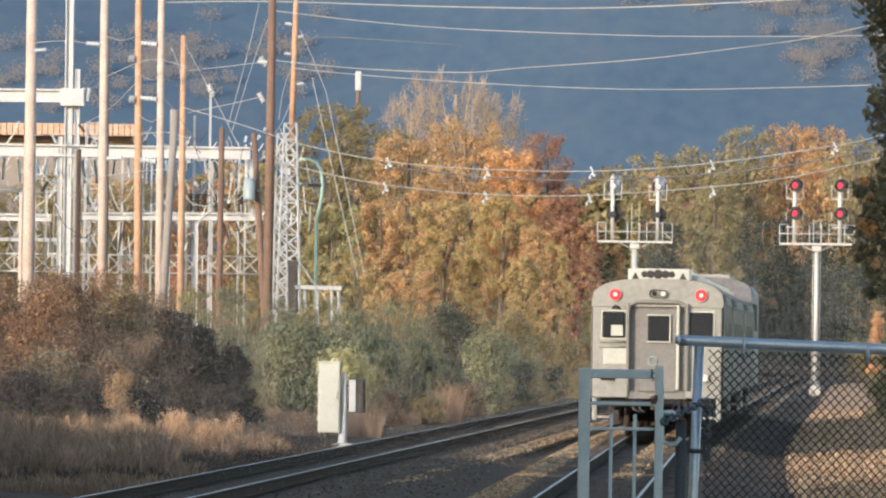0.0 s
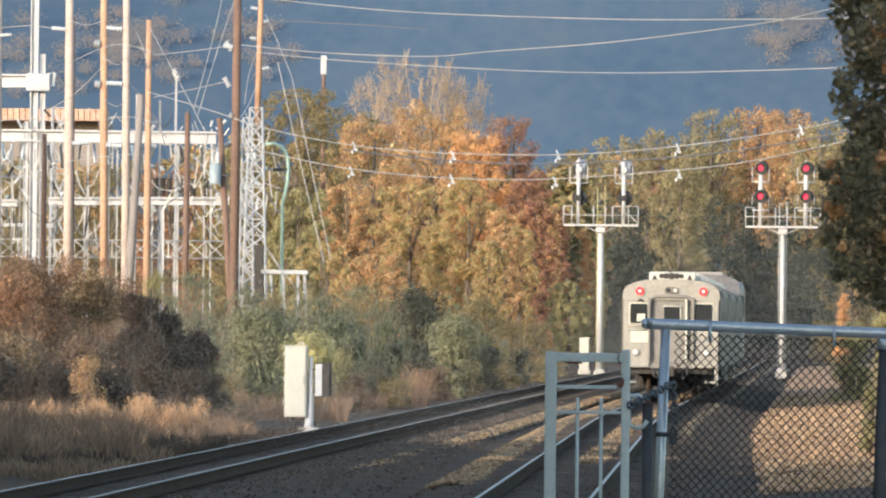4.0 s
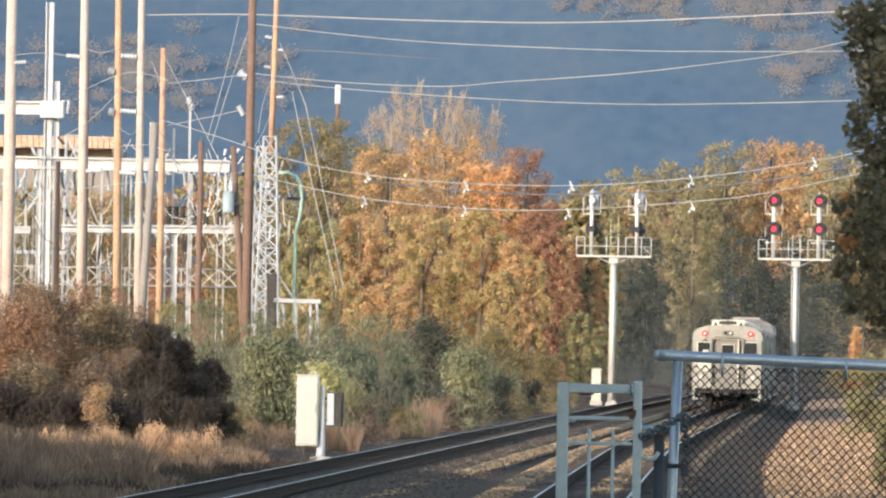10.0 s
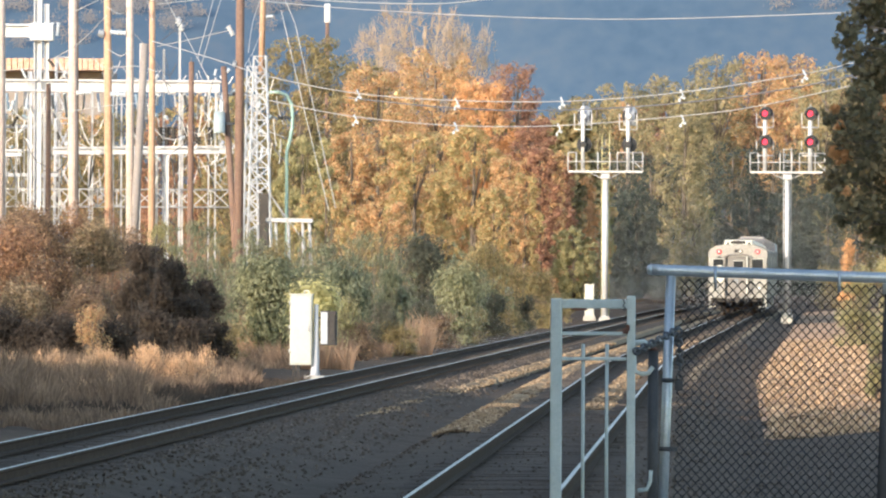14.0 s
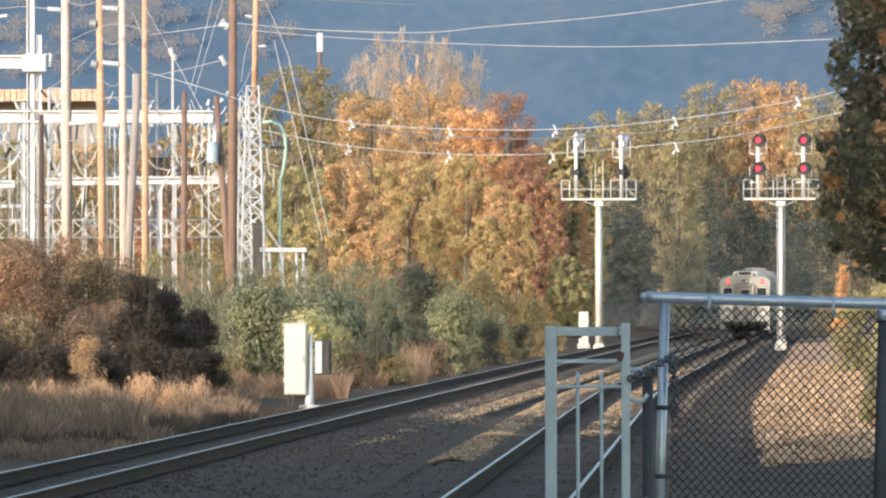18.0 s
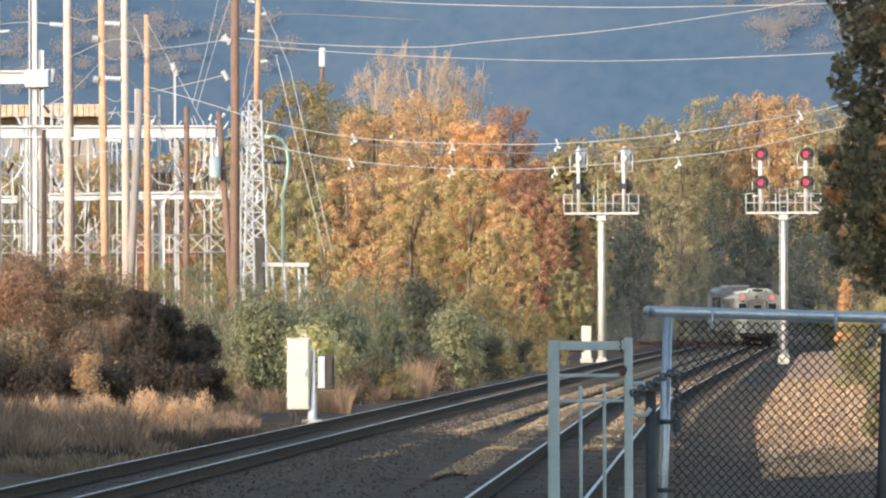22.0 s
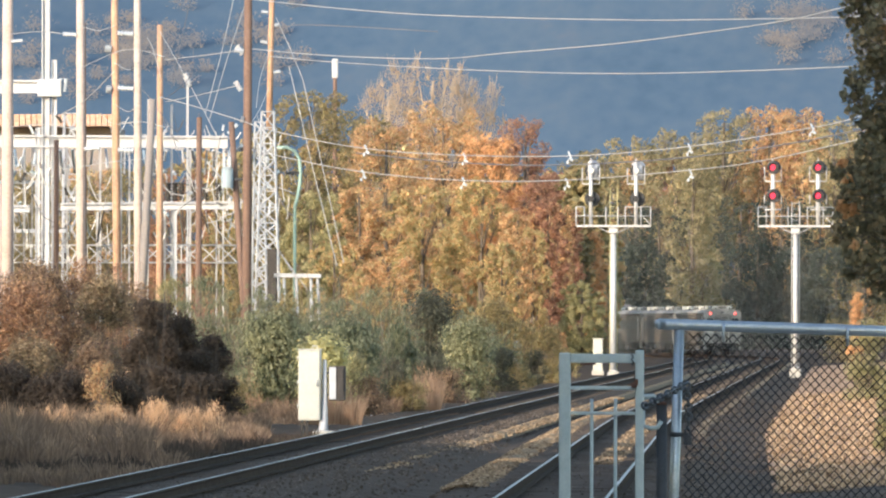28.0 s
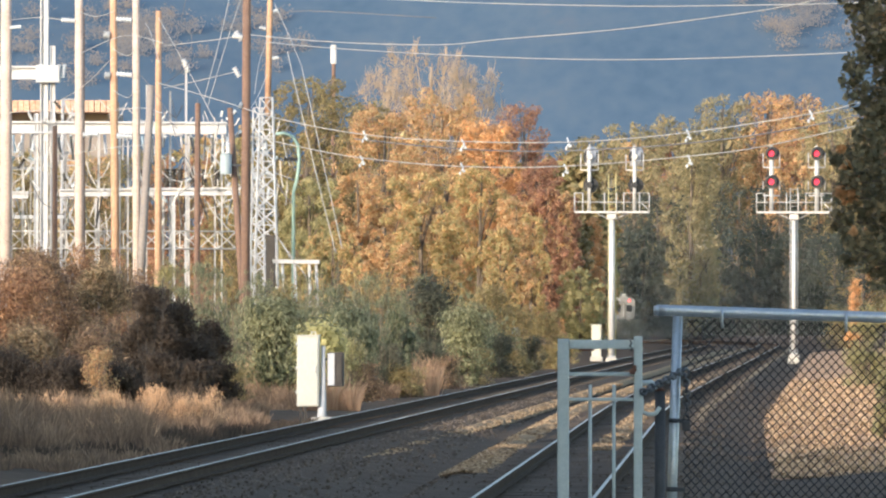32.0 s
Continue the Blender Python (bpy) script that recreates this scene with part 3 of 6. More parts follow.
def foot_gate():
    """Narrow painted steel gate frame with thin bars."""
    a = sight(1000, 600, 49.4)
    k = 49.4 / 16000
    th = thing("metal_gate", (a.x, a.y, 0.6), "narrow grey-green painted steel gate frame with thin bars", "gate")
    H = a.z - 0.6
    W = 150 * k
    bm = B()
    block(bm, (0.032, 0, (H - 0.0) / 2 + 0.005), (0.062, 0.062, H), 0.006)
    part("post", bm, M_GATE, th)
    bm = B()
    block(bm, (W - 0.022, 0, (H + 0.02) / 2), (0.046, 0.05, H + 0.02), 0.006)
    part("post", bm, M_GATE, th)
    bm = B()
    block(bm, (W / 2 + 0.01, 0, H - 0.025), (W - 0.108, 0.05, 0.05), 0.006)
    part("top_bar", bm, M_GATE, th)
    for z, t in ((H - 0.187, 0.020), (H - 0.325, 0.018)):
        bm = B()
        block(bm, (W / 2 + 0.008, 0, z), (W - 0.112, 0.02, t), 0.004)
        part("crossbar", bm, M_GATE, th)
    for x in (58 * k, 100 * k):
        bm = B()
        tube(bm, [(x, 0.014, 0.08), (x, 0.014, H - 0.245)], 0.0095, 8)
        part("bar", bm, M_GATE, th)
    bm = B()
    block(bm, (W / 2, 0, 0.07), (W - 0.11, 0.04, 0.04), 0.004)
    part("bottom_bar", bm, M_GATE, th)
    bm = B()
    block(bm, (W - 0.052, -0.03, H - 0.172), (0.032, 0.02, 0.032), 0.006)
    block(bm, (W - 0.04, -0.03, H - 0.155), (0.022, 0.02, 0.035), 0.006)
    part("latch", bm, M_RUST, th, "rusty latch")
    bm = B()
    tube(bm, [(W - 0.068, -0.03, H + 0.005), (W - 0.056, -0.034, H - 0.02), (W - 0.068, -0.034, H - 0.032), (W - 0.054, -0.034, H - 0.046), (W - 0.062, -0.03, H - 0.062)], 0.004, 6)
    part("wire_tie", bm, M_BLACK, th, "twist of dark wire")
    bm = B()
    block(bm, (0.16, -0.028, H - 0.055), (0.085, 0.01, 0.012), 0.003)
    part("scrape", bm, M_RUST, th, "rusty scrape on the top bar")


def latch_post():
    """Dark pipe post with a fork latch between gate and fence."""
    a = sight(1182, 690, 49.8)
    th = thing("gate_post", (a.x, a.y, 0.6), "black steel latch post with pale forked catch", "post")
    H = a.z - 0.6
    bm = B()
    tube(bm, [(0, 0, 0), (0, 0, H)], 0.03, 12)
    part("pole", bm, M_BLACK, th)
    bm = B()
    tube(bm, [(0, 0, H), (0, 0, H + 0.012), (0, 0, H + 0.02)], 0.033, 12, 0.012)
    part("cap", bm, M_RUST, th)
    bm = B()
    tube(bm, [(-0.115, -0.03, H + 0.04), (-0.05, -0.035, H + 0.045), (-0.01, -0.035, H + 0.02)], 0.016, 8)
    part("catch", bm, M_GATE, th, "grey catch arm")
    bm = B()
    tube(bm, [(-0.105, -0.03, H - 0.03), (-0.10, -0.03, H - 0.115), (-0.06, -0.03, H - 0.13), (-0.025, -0.03, H - 0.125), (0.0, -0.03, H - 0.09)], 0.013, 8)
    part("fork", bm, M_GATE, th, "grey bent fork")
    bm = B()
    tube(bm, [(-0.08, -0.03, H - 0.77), (-0.03, -0.03, H - 0.765), (-0.012, -0.03, H - 0.72), (-0.01, -0.03, H - 0.66)], 0.011, 8)
    part("hook", bm, M_GATE, th, "bent steel hook")


def link_chain():
    p0, p1, p2 = sight(1149, 693, 49.365), sight(1190, 672, 49.6), sight(1226, 652, 49.96)
    th = thing("chain", p0, "dark steel link chain fastening gate to fence", "chain")
    o = Vector(p0)

    def run(pts, n):
        full = []
        for i in range(n):
            t = i / (n - 1) * (len(pts) - 1)
            k = min(int(t), len(pts) - 2)
            full.append(pts[k].lerp(pts[k + 1], t - k))
        for i in range(n - 1):
            a, b = full[i], full[i + 1]
            d = (b - a).normalized()
            s1 = d.cross(Vector((0, 1, 0))).normalized()
            if i % 2:
                s1 = d.cross(s1).normalized()
            c = (a + b) / 2
            L = (b - a).length * 0.72
            ring = [c + d * (L * math.cos(q)) + s1 * (0.018 * math.sin(q)) - o for q in (j * math.pi / 5 for j in range(11))]
            bm = B()
            tube(bm, ring, 0.0078, 6, caps=False)
            part("link", bm, M_CHAIN, th)

    run([p0, p1, p2], 13)
    run([p2, sight(1228, 690, 49.95), sight(1230, 722, 49.95)], 9)
    bm = B()
    q = sight(1228, 752, 49.94) - o
    block(bm, q, (0.045, 0.025, 0.055), 0.006)
    tube(bm, [q + Vector((-.014, 0, .026)), q + Vector((-.014, 0, .055)), q + Vector((0, 0, .066)), q + Vector((.014, 0, .055)), q + Vector((.014, 0, .026))], 0.005, 6)
    part("padlock", bm, M_BLACK, th, "small dark padlock")


chain_fence()
foot_gate()
latch_post()
link_chain()


# ---- trackside cases ----
def relay_case():
    d = 225.0
    k = d / 16000
    o = sight(565, 745, d)
    th = thing("relay_case", o, "tall cream steel signal relay cabinet on short legs", "cabinet")
    w, h, z0 = 39 * k, 124 * k, 26 * k
    bm = B()
    block(bm, (-0.09, 0, z0 + h / 2), (w, 0.5, h), 0.015)
    body = part("body", bm, M_CASE, th)
    bm = B()
    block(bm, (-0.09, -0.262, z0 + h / 2), (w - 0.06, 0.022, h - 0.08), 0.008)
    door = part("door", bm, M_CASE, th)
    for z in (0.3, 0.9, 1.5):
        bm = B()
        tube(bm, [(-0.09 - w / 2 - 0.01, -0.25, z0 + z), (-0.09 - w / 2 - 0.01, -0.25, z0 + z + 0.1)], 0.022, 8)
        part("hinge", bm, M_CASE, door)
    bm = B()
    tube(bm, [(0.10, -0.28, z0 + 0.85), (0.10, -0.31, z0 + 0.85), (0.10, -0.31, z0 + 1.0), (0.10, -0.28, z0 + 1.0)], 0.012, 6)
    part("handle", bm, M_SILVER, door)
    bm = B()
    block(bm, (-0.09, 0, z0 + h + 0.02), (w + 0.04, 0.56, 0.035), 0.01)
    part("lid", bm, M_CASE, th)
    bm = B()
    tube(bm, [(-0.02, 0, z0 + h + 0.03), (-0.02, 0, z0 + h + 0.11), (0.09, 0, z0 + h + 0.11), (0.09, 0, z0 + h + 0.03)], 0.018, 8)
    part("lifting_eye", bm, M_CASE, th)
    for x in (-0.09 - w / 2 + 0.08, -0.09 - w / 2 + 0.2):
        for y in (-0.18, 0.18):
            bm = B()
            block(bm, (x, y, z0 / 2 - 0.1), (0.05, 0.05, z0 + 0.2), 0.004)
            part("leg", bm, M_UNDER, th)
    # mast bracket with a second box
    m = thing("signal_box_mast", o + Vector((0.25, -0.05, -0.05)), "white tapered mast foot with a small steel box", "signal box")
    bm = B()
    tube(bm, [(0, 0, 0.1), (0.0, 0, 0.28), (0.02, 0, 0.7), (0.03, 0, 1.0), (0.03, 0, 1.93)], 0.13, 10, 0.05)
    part("mast", bm, M_WHITE, m)
    bm = B()
    block(bm, (0, 0, 0.03), (0.5, 0.5, 0.25), 0.03)
    part("concrete_base", bm, M_CONCRETE, m)
    bm = B()
    block(bm, (0.33, 0.22, 1.34), (0.40, 0.5, 0.86), 0.02)
    box2 = part("box", bm, M_UNDER, m, "dark steel instrument box")
    bm = B()
    block(bm, (0.23, -0.045, 1.34), (0.17, 0.02, 0.80), 0.006)
    part("panel", bm, M_WHITE, box2, "white painted strip")
    bm = B()
    block(bm, (0.43, -0.045, 1.36), (0.14, 0.02, 0.66), 0.02)
    part("plate", bm, M_UNDER, box2, "dark stained plate")
    for z in (1.05, 1.6):
        bm = B()
        tube(bm, [(0.03, 0, z), (0.2, 0.1, z)], 0.025, 8)
        part("arm", bm, M_UNDER, m)


def far_case(x, y, d, w, h, material, label):
    k = d / 16000
    o = sight(x, y, d)
    th = thing("equipment_case", o, label, "cabinet")
    bm = B()
    block(bm, (0, 0, h * k / 2 + 0.12), (w * k, 0.5, h * k), 0.02)
    part("body", bm, material, th)
    bm = B()
    block(bm, (0, -0.26, h * k / 2 + 0.12), (w * k - 0.08, 0.02, h * k - 0.1), 0.006)
    part("door", bm, material, th)
    bm = B()
    block(bm, (0, 0, h * k + 0.14), (w * k + 0.06, 0.56, 0.05), 0.012)
    part("lid", bm, material, th)
    bm = B()
    block(bm, (0, 0, 0.0), (w * k + 0.15, 0.7, 0.26), 0.02)
    part("plinth", bm, M_CONCRETE, th)


relay_case()
far_case(1069, 634, 505, 17, 56, M_CASE, "slim white trackside equipment cabinet on a plinth")
far_case(926, 634, 470, 15, 50, M_BLUEGREY, "slim blue-grey trackside equipment cabinet in shade")


# ---- bracket signals ----
def signal(x, y, d, front, label):
    """A mast with a railed deck and two masts of two round heads each. front: the lenses face the camera."""
    k = d / 16000
    o = sight(x, y, d)
    th = thing("railway_signal", o, label, "railway signal", "signals")
    deck_z = (y - 376) * k
    bm = B()
    tube(bm, [(0, 0, 0.1), (0, 0, deck_z * 0.5), (0, 0, deck_z)], 0.125 if front else 0.17, 14, 0.12 if front else 0.15)
    part("mast", bm, M_SILVER, th)
    bm = B()
    block(bm, (0, 0, 0.0), (0.62, 0.62, 0.5), 0.06)
    part("concrete_base", bm, M_CONCRETE, th)
    bm = B()
    block(bm, (0, 0, 0.30), (0.46, 0.46, 0.06), 0.01)
    part("foot_plate", bm, M_SILVER, th)
    bm = B()
    block(bm, (0, 0, deck_z - 0.18), (0.5, 0.5, 0.3), 0.04)
    part("collar", bm, M_SILVER, th)
    bm = B()
    w2 = 66 * k
    for yy in (-0.38, 0.38):
        block(bm, (0, yy, deck_z + 0.06), (2 * w2, 0.07, 0.11), 0.01)
    for i in range(17):
        block(bm, (-w2 + (i + 0.5) * 2 * w2 / 17, 0, deck_z + 0.07), (0.05, 0.72, 0.05))
    part("deck", bm, M_SILVER, th, "steel grating walkway")
    bm = B()
    tube(bm, [(-w2 * 0.4, 0, deck_z - 0.02), (0, 0, deck_z - 0.4)], 0.03, 6)
    part("brace", bm, M_SILVER, th)
    bm = B()
    tube(bm, [(w2 * 0.4, 0, deck_z - 0.02), (0, 0, deck_z - 0.4)], 0.03, 6)
    part("brace", bm, M_SILVER, th)
    rh = 36 * k
    for i, xx in enumerate((-w2, -w2 * 0.78, -w2 * 0.2, w2 * 0.12, w2 * 0.32, w2 * 0.74, w2)):
        for yy in (-0.40, 0.40):
            bm = B()
            tube(bm, [(xx, yy, deck_z + 0.1), (xx, yy, deck_z + rh)], 0.026, 6)
            part("railing_post", bm, M_SILVER, th)
    for yy in (-0.40, 0.40):
        for zz in ((rh, -w2, -w2 * 0.78), (rh, w2 * 0.32, w2), (rh * 0.55, -w2, w2)):
            bm = B()
            tube(bm, [(zz[1], yy, deck_z + zz[0]), (zz[2], yy, deck_z + zz[0])], 0.02, 6)
            part("railing", bm, M_SILVER, th)
    for yy in (-0.40, 0.40):
        bm = B()
        tube(bm, [(w2, yy, deck_z + 0.15), (w2 * 0.8, yy, deck_z + rh * 0.5)], 0.025, 6)
        part("diagonal", bm, M_SILVER, th)
    # ladder on the back of the mast
    bm = B()
    lx = 0.0
    for s in (-0.2, 0.2):
        tube(bm, [(lx + s, 0.42, 0.3), (lx + s, 0.42, deck_z + (70 if not front else 46) * k)], 0.022, 6)
    z = 0.5
    while z < deck_z + 44 * k:
        tube(bm, [(lx - 0.2, 0.42, z), (lx + 0.2, 0.42, z)], 0.014, 6)
        z += 0.3
    part("ladder", bm, M_LADDER if not front else M_SILVER, th, "narrow steel ladder")
    for xx in (-40 * k, 40 * k):
        bm = B()
        tube(bm, [(xx, 0, deck_z), (xx, 0, deck_z + 118 * k)], 0.105 if not front else 0.12, 12)
        tube(bm, [(xx, 0, deck_z + 118 * k), (xx, 0, deck_z + 122 * k)], 0.05, 8, 0.02)
        part("head_mast", bm, M_SILVER, th)
        for hz in ((56 * k, 106 * k) if front else (50 * k, 100 * k)):
            face = -1 if front else 1
            bm = B()
            disc(bm, (xx + 0.07, (0.13 if front else 0.2) * face, deck_z + hz), (0, face, 0), 0.37 if front else 0.42, 0.05, 24)
            head = part("signal_head", bm, M_HOOD, th, "round black signal background")
            bm = B()
            disc(bm, (xx + 0.02, 0.02 * face, deck_z + hz), (0, -face, 0), 0.2, 0.22, 14, 0.15)
            part("housing", bm, M_HOOD if front or hz < 60 * k else M_SILVER, head)
            bm = B()
            tube(bm, [(xx + 0.02 + 0.27 * math.cos(q), 0.28 * face, deck_z + hz + 0.27 * math.sin(q)) for q in (i * math.pi / 8 for i in range(-1, 10))], 0.08, 6)
            part("hood", bm, M_HOOD, head)
            if front:
                bm = B()
                disc(bm, (xx - 0.02, 0.19 * face, deck_z + hz), (0, face, 0), 0.165, 0.03, 20)
                part("lens", bm, M_RED, head, "lit red lens")
                for q in (-0.45, 0.45):
                    bm = B()
                    tube(bm, [(xx + q, -0.1, deck_z + hz - 0.75 + (0.0 if hz > 60 * k else 0.3)), (xx + q, -0.1, deck_z + hz + 0.05)], 0.03, 6)
                    part("guard", bm, M_SILVER, head)
                bm = B()
                tube(bm, [(xx - 0.45, -0.1, deck_z + hz - 0.75), (xx + 0.45, -0.1, deck_z + hz - 0.75)], 0.04, 6)
                part("guard_bar", bm, M_SILVER, head)
            elif hz > 60 * k:
                bm = B()
                tube(bm, [(xx + 0.1, 0.46, deck_z + hz - 0.5), (xx + 0.1, 0.46, deck_z + hz + 0.36)], 0.37, 18)
                tube(bm, [(xx + 0.1, 0.46, deck_z + hz + 0.36), (xx + 0.1, 0.46, deck_z + hz + 0.46), (xx + 0.1, 0.46, deck_z + hz + 0.56)], 0.36, 18, 0.16)
                part("drum", bm, M_DRUM, head, "streaked grey signal drum")
                for q in (-0.47, 0.47):
                    bm = B()
                    tube(bm, [(xx + q, 0.1, deck_z + hz - 0.72), (xx + q, 0.1, deck_z + hz + 0.15)], 0.035, 6)
                    part("guard", bm, M_SILVER, head)
                bm = B()
                tube(bm, [(xx - 0.47, 0.1, deck_z + hz - 0.72), (xx + 0.47, 0.1, deck_z + hz - 0.72)], 0.035, 6)
                part("guard_bar", bm, M_SILVER, head)
    return th


signal(1096, 640, 490, False, "silver bracket signal mast with round heads seen from behind")
signal(1418, 634, 490, True, "silver bracket signal mast with four red-lit round heads")


# ---- poles and substation ----
def insulator(bm, a, b, r=0.1, n=5):
    """A string of n sheds from a to b, turned as one piece."""
    a, b = Vector(a), Vector(b)
    ax = (b - a).normalized()
    u = ax.orthogonal().normalized()
    w = ax.cross(u)
    rings = []
    for i in range(n):
        for q, k in ((0.1, 0.62), (0.3, 1.0), (0.55, 0.95), (0.75, 0.62)):
            c = a.lerp(b, (i + q) / n)
            rings.append([bm.verts.new(c + (u * math.cos(t) + w * math.sin(t)) * r * k) for t in (2 * math.pi * m / 10 for m in range(10))])
    for p, q in zip(rings, rings[1:]):
        for m in range(10):
            bm.faces.new((p[m], p[(m + 1) % 10], q[(m + 1) % 10], q[m])).smooth = True
    bm.faces.new(rings[0][::-1]), bm.faces.new(rings[-1])
    return bm


def pole(x0, y0, x1, y1, d, r, material, label, arms=(), grounded=True):
    """A tapered wooden pole, its top at view position x0, y0 and its visible foot at x1, y1; it goes on down to the
    ground.
    arms: insulators as (height under the top, reach sideways, thickness)."""
    top, low = sight(x0, y0, d), sight(x1, y1, d)
    foot = low + (low - top) * ((low.z + 0.3) / (top.z - low.z)) if grounded else low
    th = thing("utility_pole", foot, label, "utility pole", "substation poles")
    bm = B()
    tube(bm, [Vector((0, 0, 0)), (top - foot) * 0.5, top - foot], r, 10, r * 0.78)
    part("shaft", bm, material, th)
    for down, reach, rad in arms:
        p = (top - foot) + (foot - top).normalized() * down
        bm = B()
        insulator(bm, p + Vector((math.copysign(0.15, reach), -0.1, 0)), p + Vector((reach, -0.1, 0.05)), rad)
        part("insulator", bm, M_INSUL, th, "pale strain insulator")
    return th


PD = 400.0
pole(20, -120, 20, 440, PD, 0.29, M_POLE_PALE, "tall pale weathered wooden pole", [(4.2, 0.7, 0.1)])
pole(6, 300, 6, 445, PD + 12, 0.12, M_POLE_PALE, "short pale wooden pole")
pole(149, -130, 151, 465, PD - 5, 0.22, M_POLE_PALE, "tall cream-coloured wooden pole", [(4.1, -0.8, 0.12), (9.1, 0.9, 0.12)])
pole(156, 14, 158, 440, PD + 6, 0.10, M_POLE_DARK, "slim dark pole behind a pale one")
pole(209, -130, 215, 440, PD, 0.19, M_POLE_ORANGE, "tall orange-brown wooden pole", [(4.8, -0.45, 0.2), (6.6, -0.42, 0.2)])
pole(250, -140, 253, 450, PD - 6, 0.19, M_POLE_PALE, "tall pale wooden pole with insulators", [(4.3, -0.9, 0.13), (6.7, -0.9, 0.13), (9.4, -0.9, 0.13)])
pole(291, 18, 291, 455, PD, 0.165, M_POLE_ORANGE, "orange-brown wooden pole of middle height")
pole(278, 150, 261, 470, PD - 14, 0.20, M_POLE_GREY, "leaning grey wooden pole")
pole(107, 222, 107, 440, PD + 3, 0.135, M_POLE_DARK, "short brown wooden pole")
pole(361, 182, 360, 462, PD - 8, 0.15, M_POLE_DARK, "short dark wooden pole")
pole(448, -150, 446, 490, PD - 20, 0.21, M_POLE_DARK, "tall dark brown wooden pole with strain insulators", [(5.1, -0.6, 0.12), (8.0, -0.3, 0.16)])
pole(492, -140, 485, 205, 422, 0.15, M_POLE_ORANGE, "tall slim wooden pole wound with cables", [(4.2, 0.4, 0.1), (6.4, 0.5, 0.1), (5.0, -0.5, 0.09), (3.6, -0.5, 0.09)], grounded=False)
pole(418, 190, 434, 420, PD - 10, 0.16, M_POLE_DARK, "dark leaning pole carrying a transformer")


def transformer():
    o = sight(411, 312, PD - 10.4)
    th = thing("pole_transformer", o, "grey cylindrical pole-mounted transformer can", "transformer")
    bm = B()
    tube(bm, [(0, 0, 0.1), (0, 0, 0.15), (0, 0, 0.95)], 0.25, 16)
    part("tank", bm, M_BLUEGREY, th)
    bm = B()
    tube(bm, [(0, 0, 0.95), (0, 0, 1.02)], 0.27, 16, 0.17)
    part("lid", bm, M_BLUEGREY, th)
    for x in (-0.12, 0.12):
        bm = B()
        insulator(bm, (x, 0, 1.0), (x, 0, 1.5), 0.07, 4)
        part("bushing", bm, M_INSUL, th)
    bm = B()
    block(bm, (0.35, 0.06, 0.5), (0.7, 0.08, 0.1), 0.01)
    part("bracket", bm, M_BLACK, th)


transformer()


def beam(x0, y0, x1, y1, d, high, label, material=M_WHITE, deep=0.5):
    """A straight box girder between two view positions."""
    a, b = sight(x0, y0, d), sight(x1, y1, d)
    th = thing("steel_girder", a, label, "steel girder", "substation girders")
    L = (b - a).length
    bm = B()
    h = high * d / 16000
    m = (b - a).to_track_quat("X", "Z").to_matrix().to_4x4()
    for zz in (-h / 2 + 0.05, h / 2 - 0.05):
        block(bm, m @ Vector((L / 2, 0, zz)), (L, deep, 0.10), 0.01, m)
        part("flange", bm, material, th)
        bm = B()
    bm.free()
    bm = B()
    block(bm, m @ Vector((L / 2, 0, 0)), (L, 0.06, h - 0.19), 0, m)
    part("web", bm, material, th)
    return th


SD = 436.0
beam(-240, 224, 412, 226, SD, 22, "wide white substation bus girder")
beam(-240, 343, 60, 345, SD, 13, "white painted substation cross girder")
beam(115, 341, 436, 338, SD, 14, "white painted substation cross girder")
beam(-240, 297, 90, 298, SD + 6, 6, "thin white substation cross girder")
beam(-240, 384, 125, 384, SD + 6, 6, "thin white substation cross girder")
beam(-240, 128, 84, 128, SD, 24, "short white substation arm girder")
beam(495, 462, 578, 463, SD - 30, 7, "low white steel table frame girder")
for x in (512, 534, 560, 572):
    a, b = sight(x, 466, SD - 30), sight(x + 5, 500, SD - 30)
    th = thing("steel_stand", (b.x, b.y, b.z), "low white steel trestle leg", "steel stand", "trestle legs")
    bm = B()
    tube(bm, [Vector((0, 0, -b.z - 0.6)), a - b], 0.07, 8)
    part("leg", bm, M_WHITE, th)


def column(x, y0, y1, d, wide, label, material=M_WHITE):
    """A square steel column with base plate, from view height y0 down to the ground."""
    top = sight(x, y0, d)
    th = thing("steel_column", (top.x, d, -0.3), label, "steel column", "substation columns")
    w = wide * d / 16000
    bm = B()
    H = top.z + 0.3
    for s in (-1, 1):
        block(bm, (s * w * 0.42, 0, H / 2), (w * 0.16, w, H), 0.0)
    part("flange", bm, material, th)
    bm = B()
    block(bm, (0, 0, H / 2), (w * 0.68, w * 0.3, H), 0)
    part("web", bm, material, th)
    bm = B()
    block(bm, (0, 0, 0.1), (w * 1.6, w * 1.6, 0.1), 0.01)
    part("base_plate", bm, material, th)


column(-75, 130, 440, SD, 9, "white steel substation column")
column(-150, -40, 440, SD, 12, "tall white steel substation column")
column(-40, 236, 440, SD + 6, 4, "slim pale steel substation post")
column(-110, 236, 440, SD + 6, 4, "slim pale steel substation post")
column(88, -60, 440, SD, 14, "tall white steel substation column")
column(103, 80, 440, SD, 9, "white steel substation column")
column(74, 200, 440, SD, 8, "white steel substation column")
column(340, 110, 440, SD + 30, 4, "slim pale steel lightning mast")
column(312, 160, 440, SD + 8, 4, "slim white steel post")
column(318, 345, 440, SD, 7, "white steel substation post")
column(222, 235, 440, SD + 5, 4, "slim white steel post")
o = sight(95, 145, SD - 0.3)
th = thing("switch_gear", o, "white steel switchgear head on a column", "switchgear")
bm = B()
block(bm, (0, 0, 0.4), (1.15, 0.6, 0.85), 0.05)
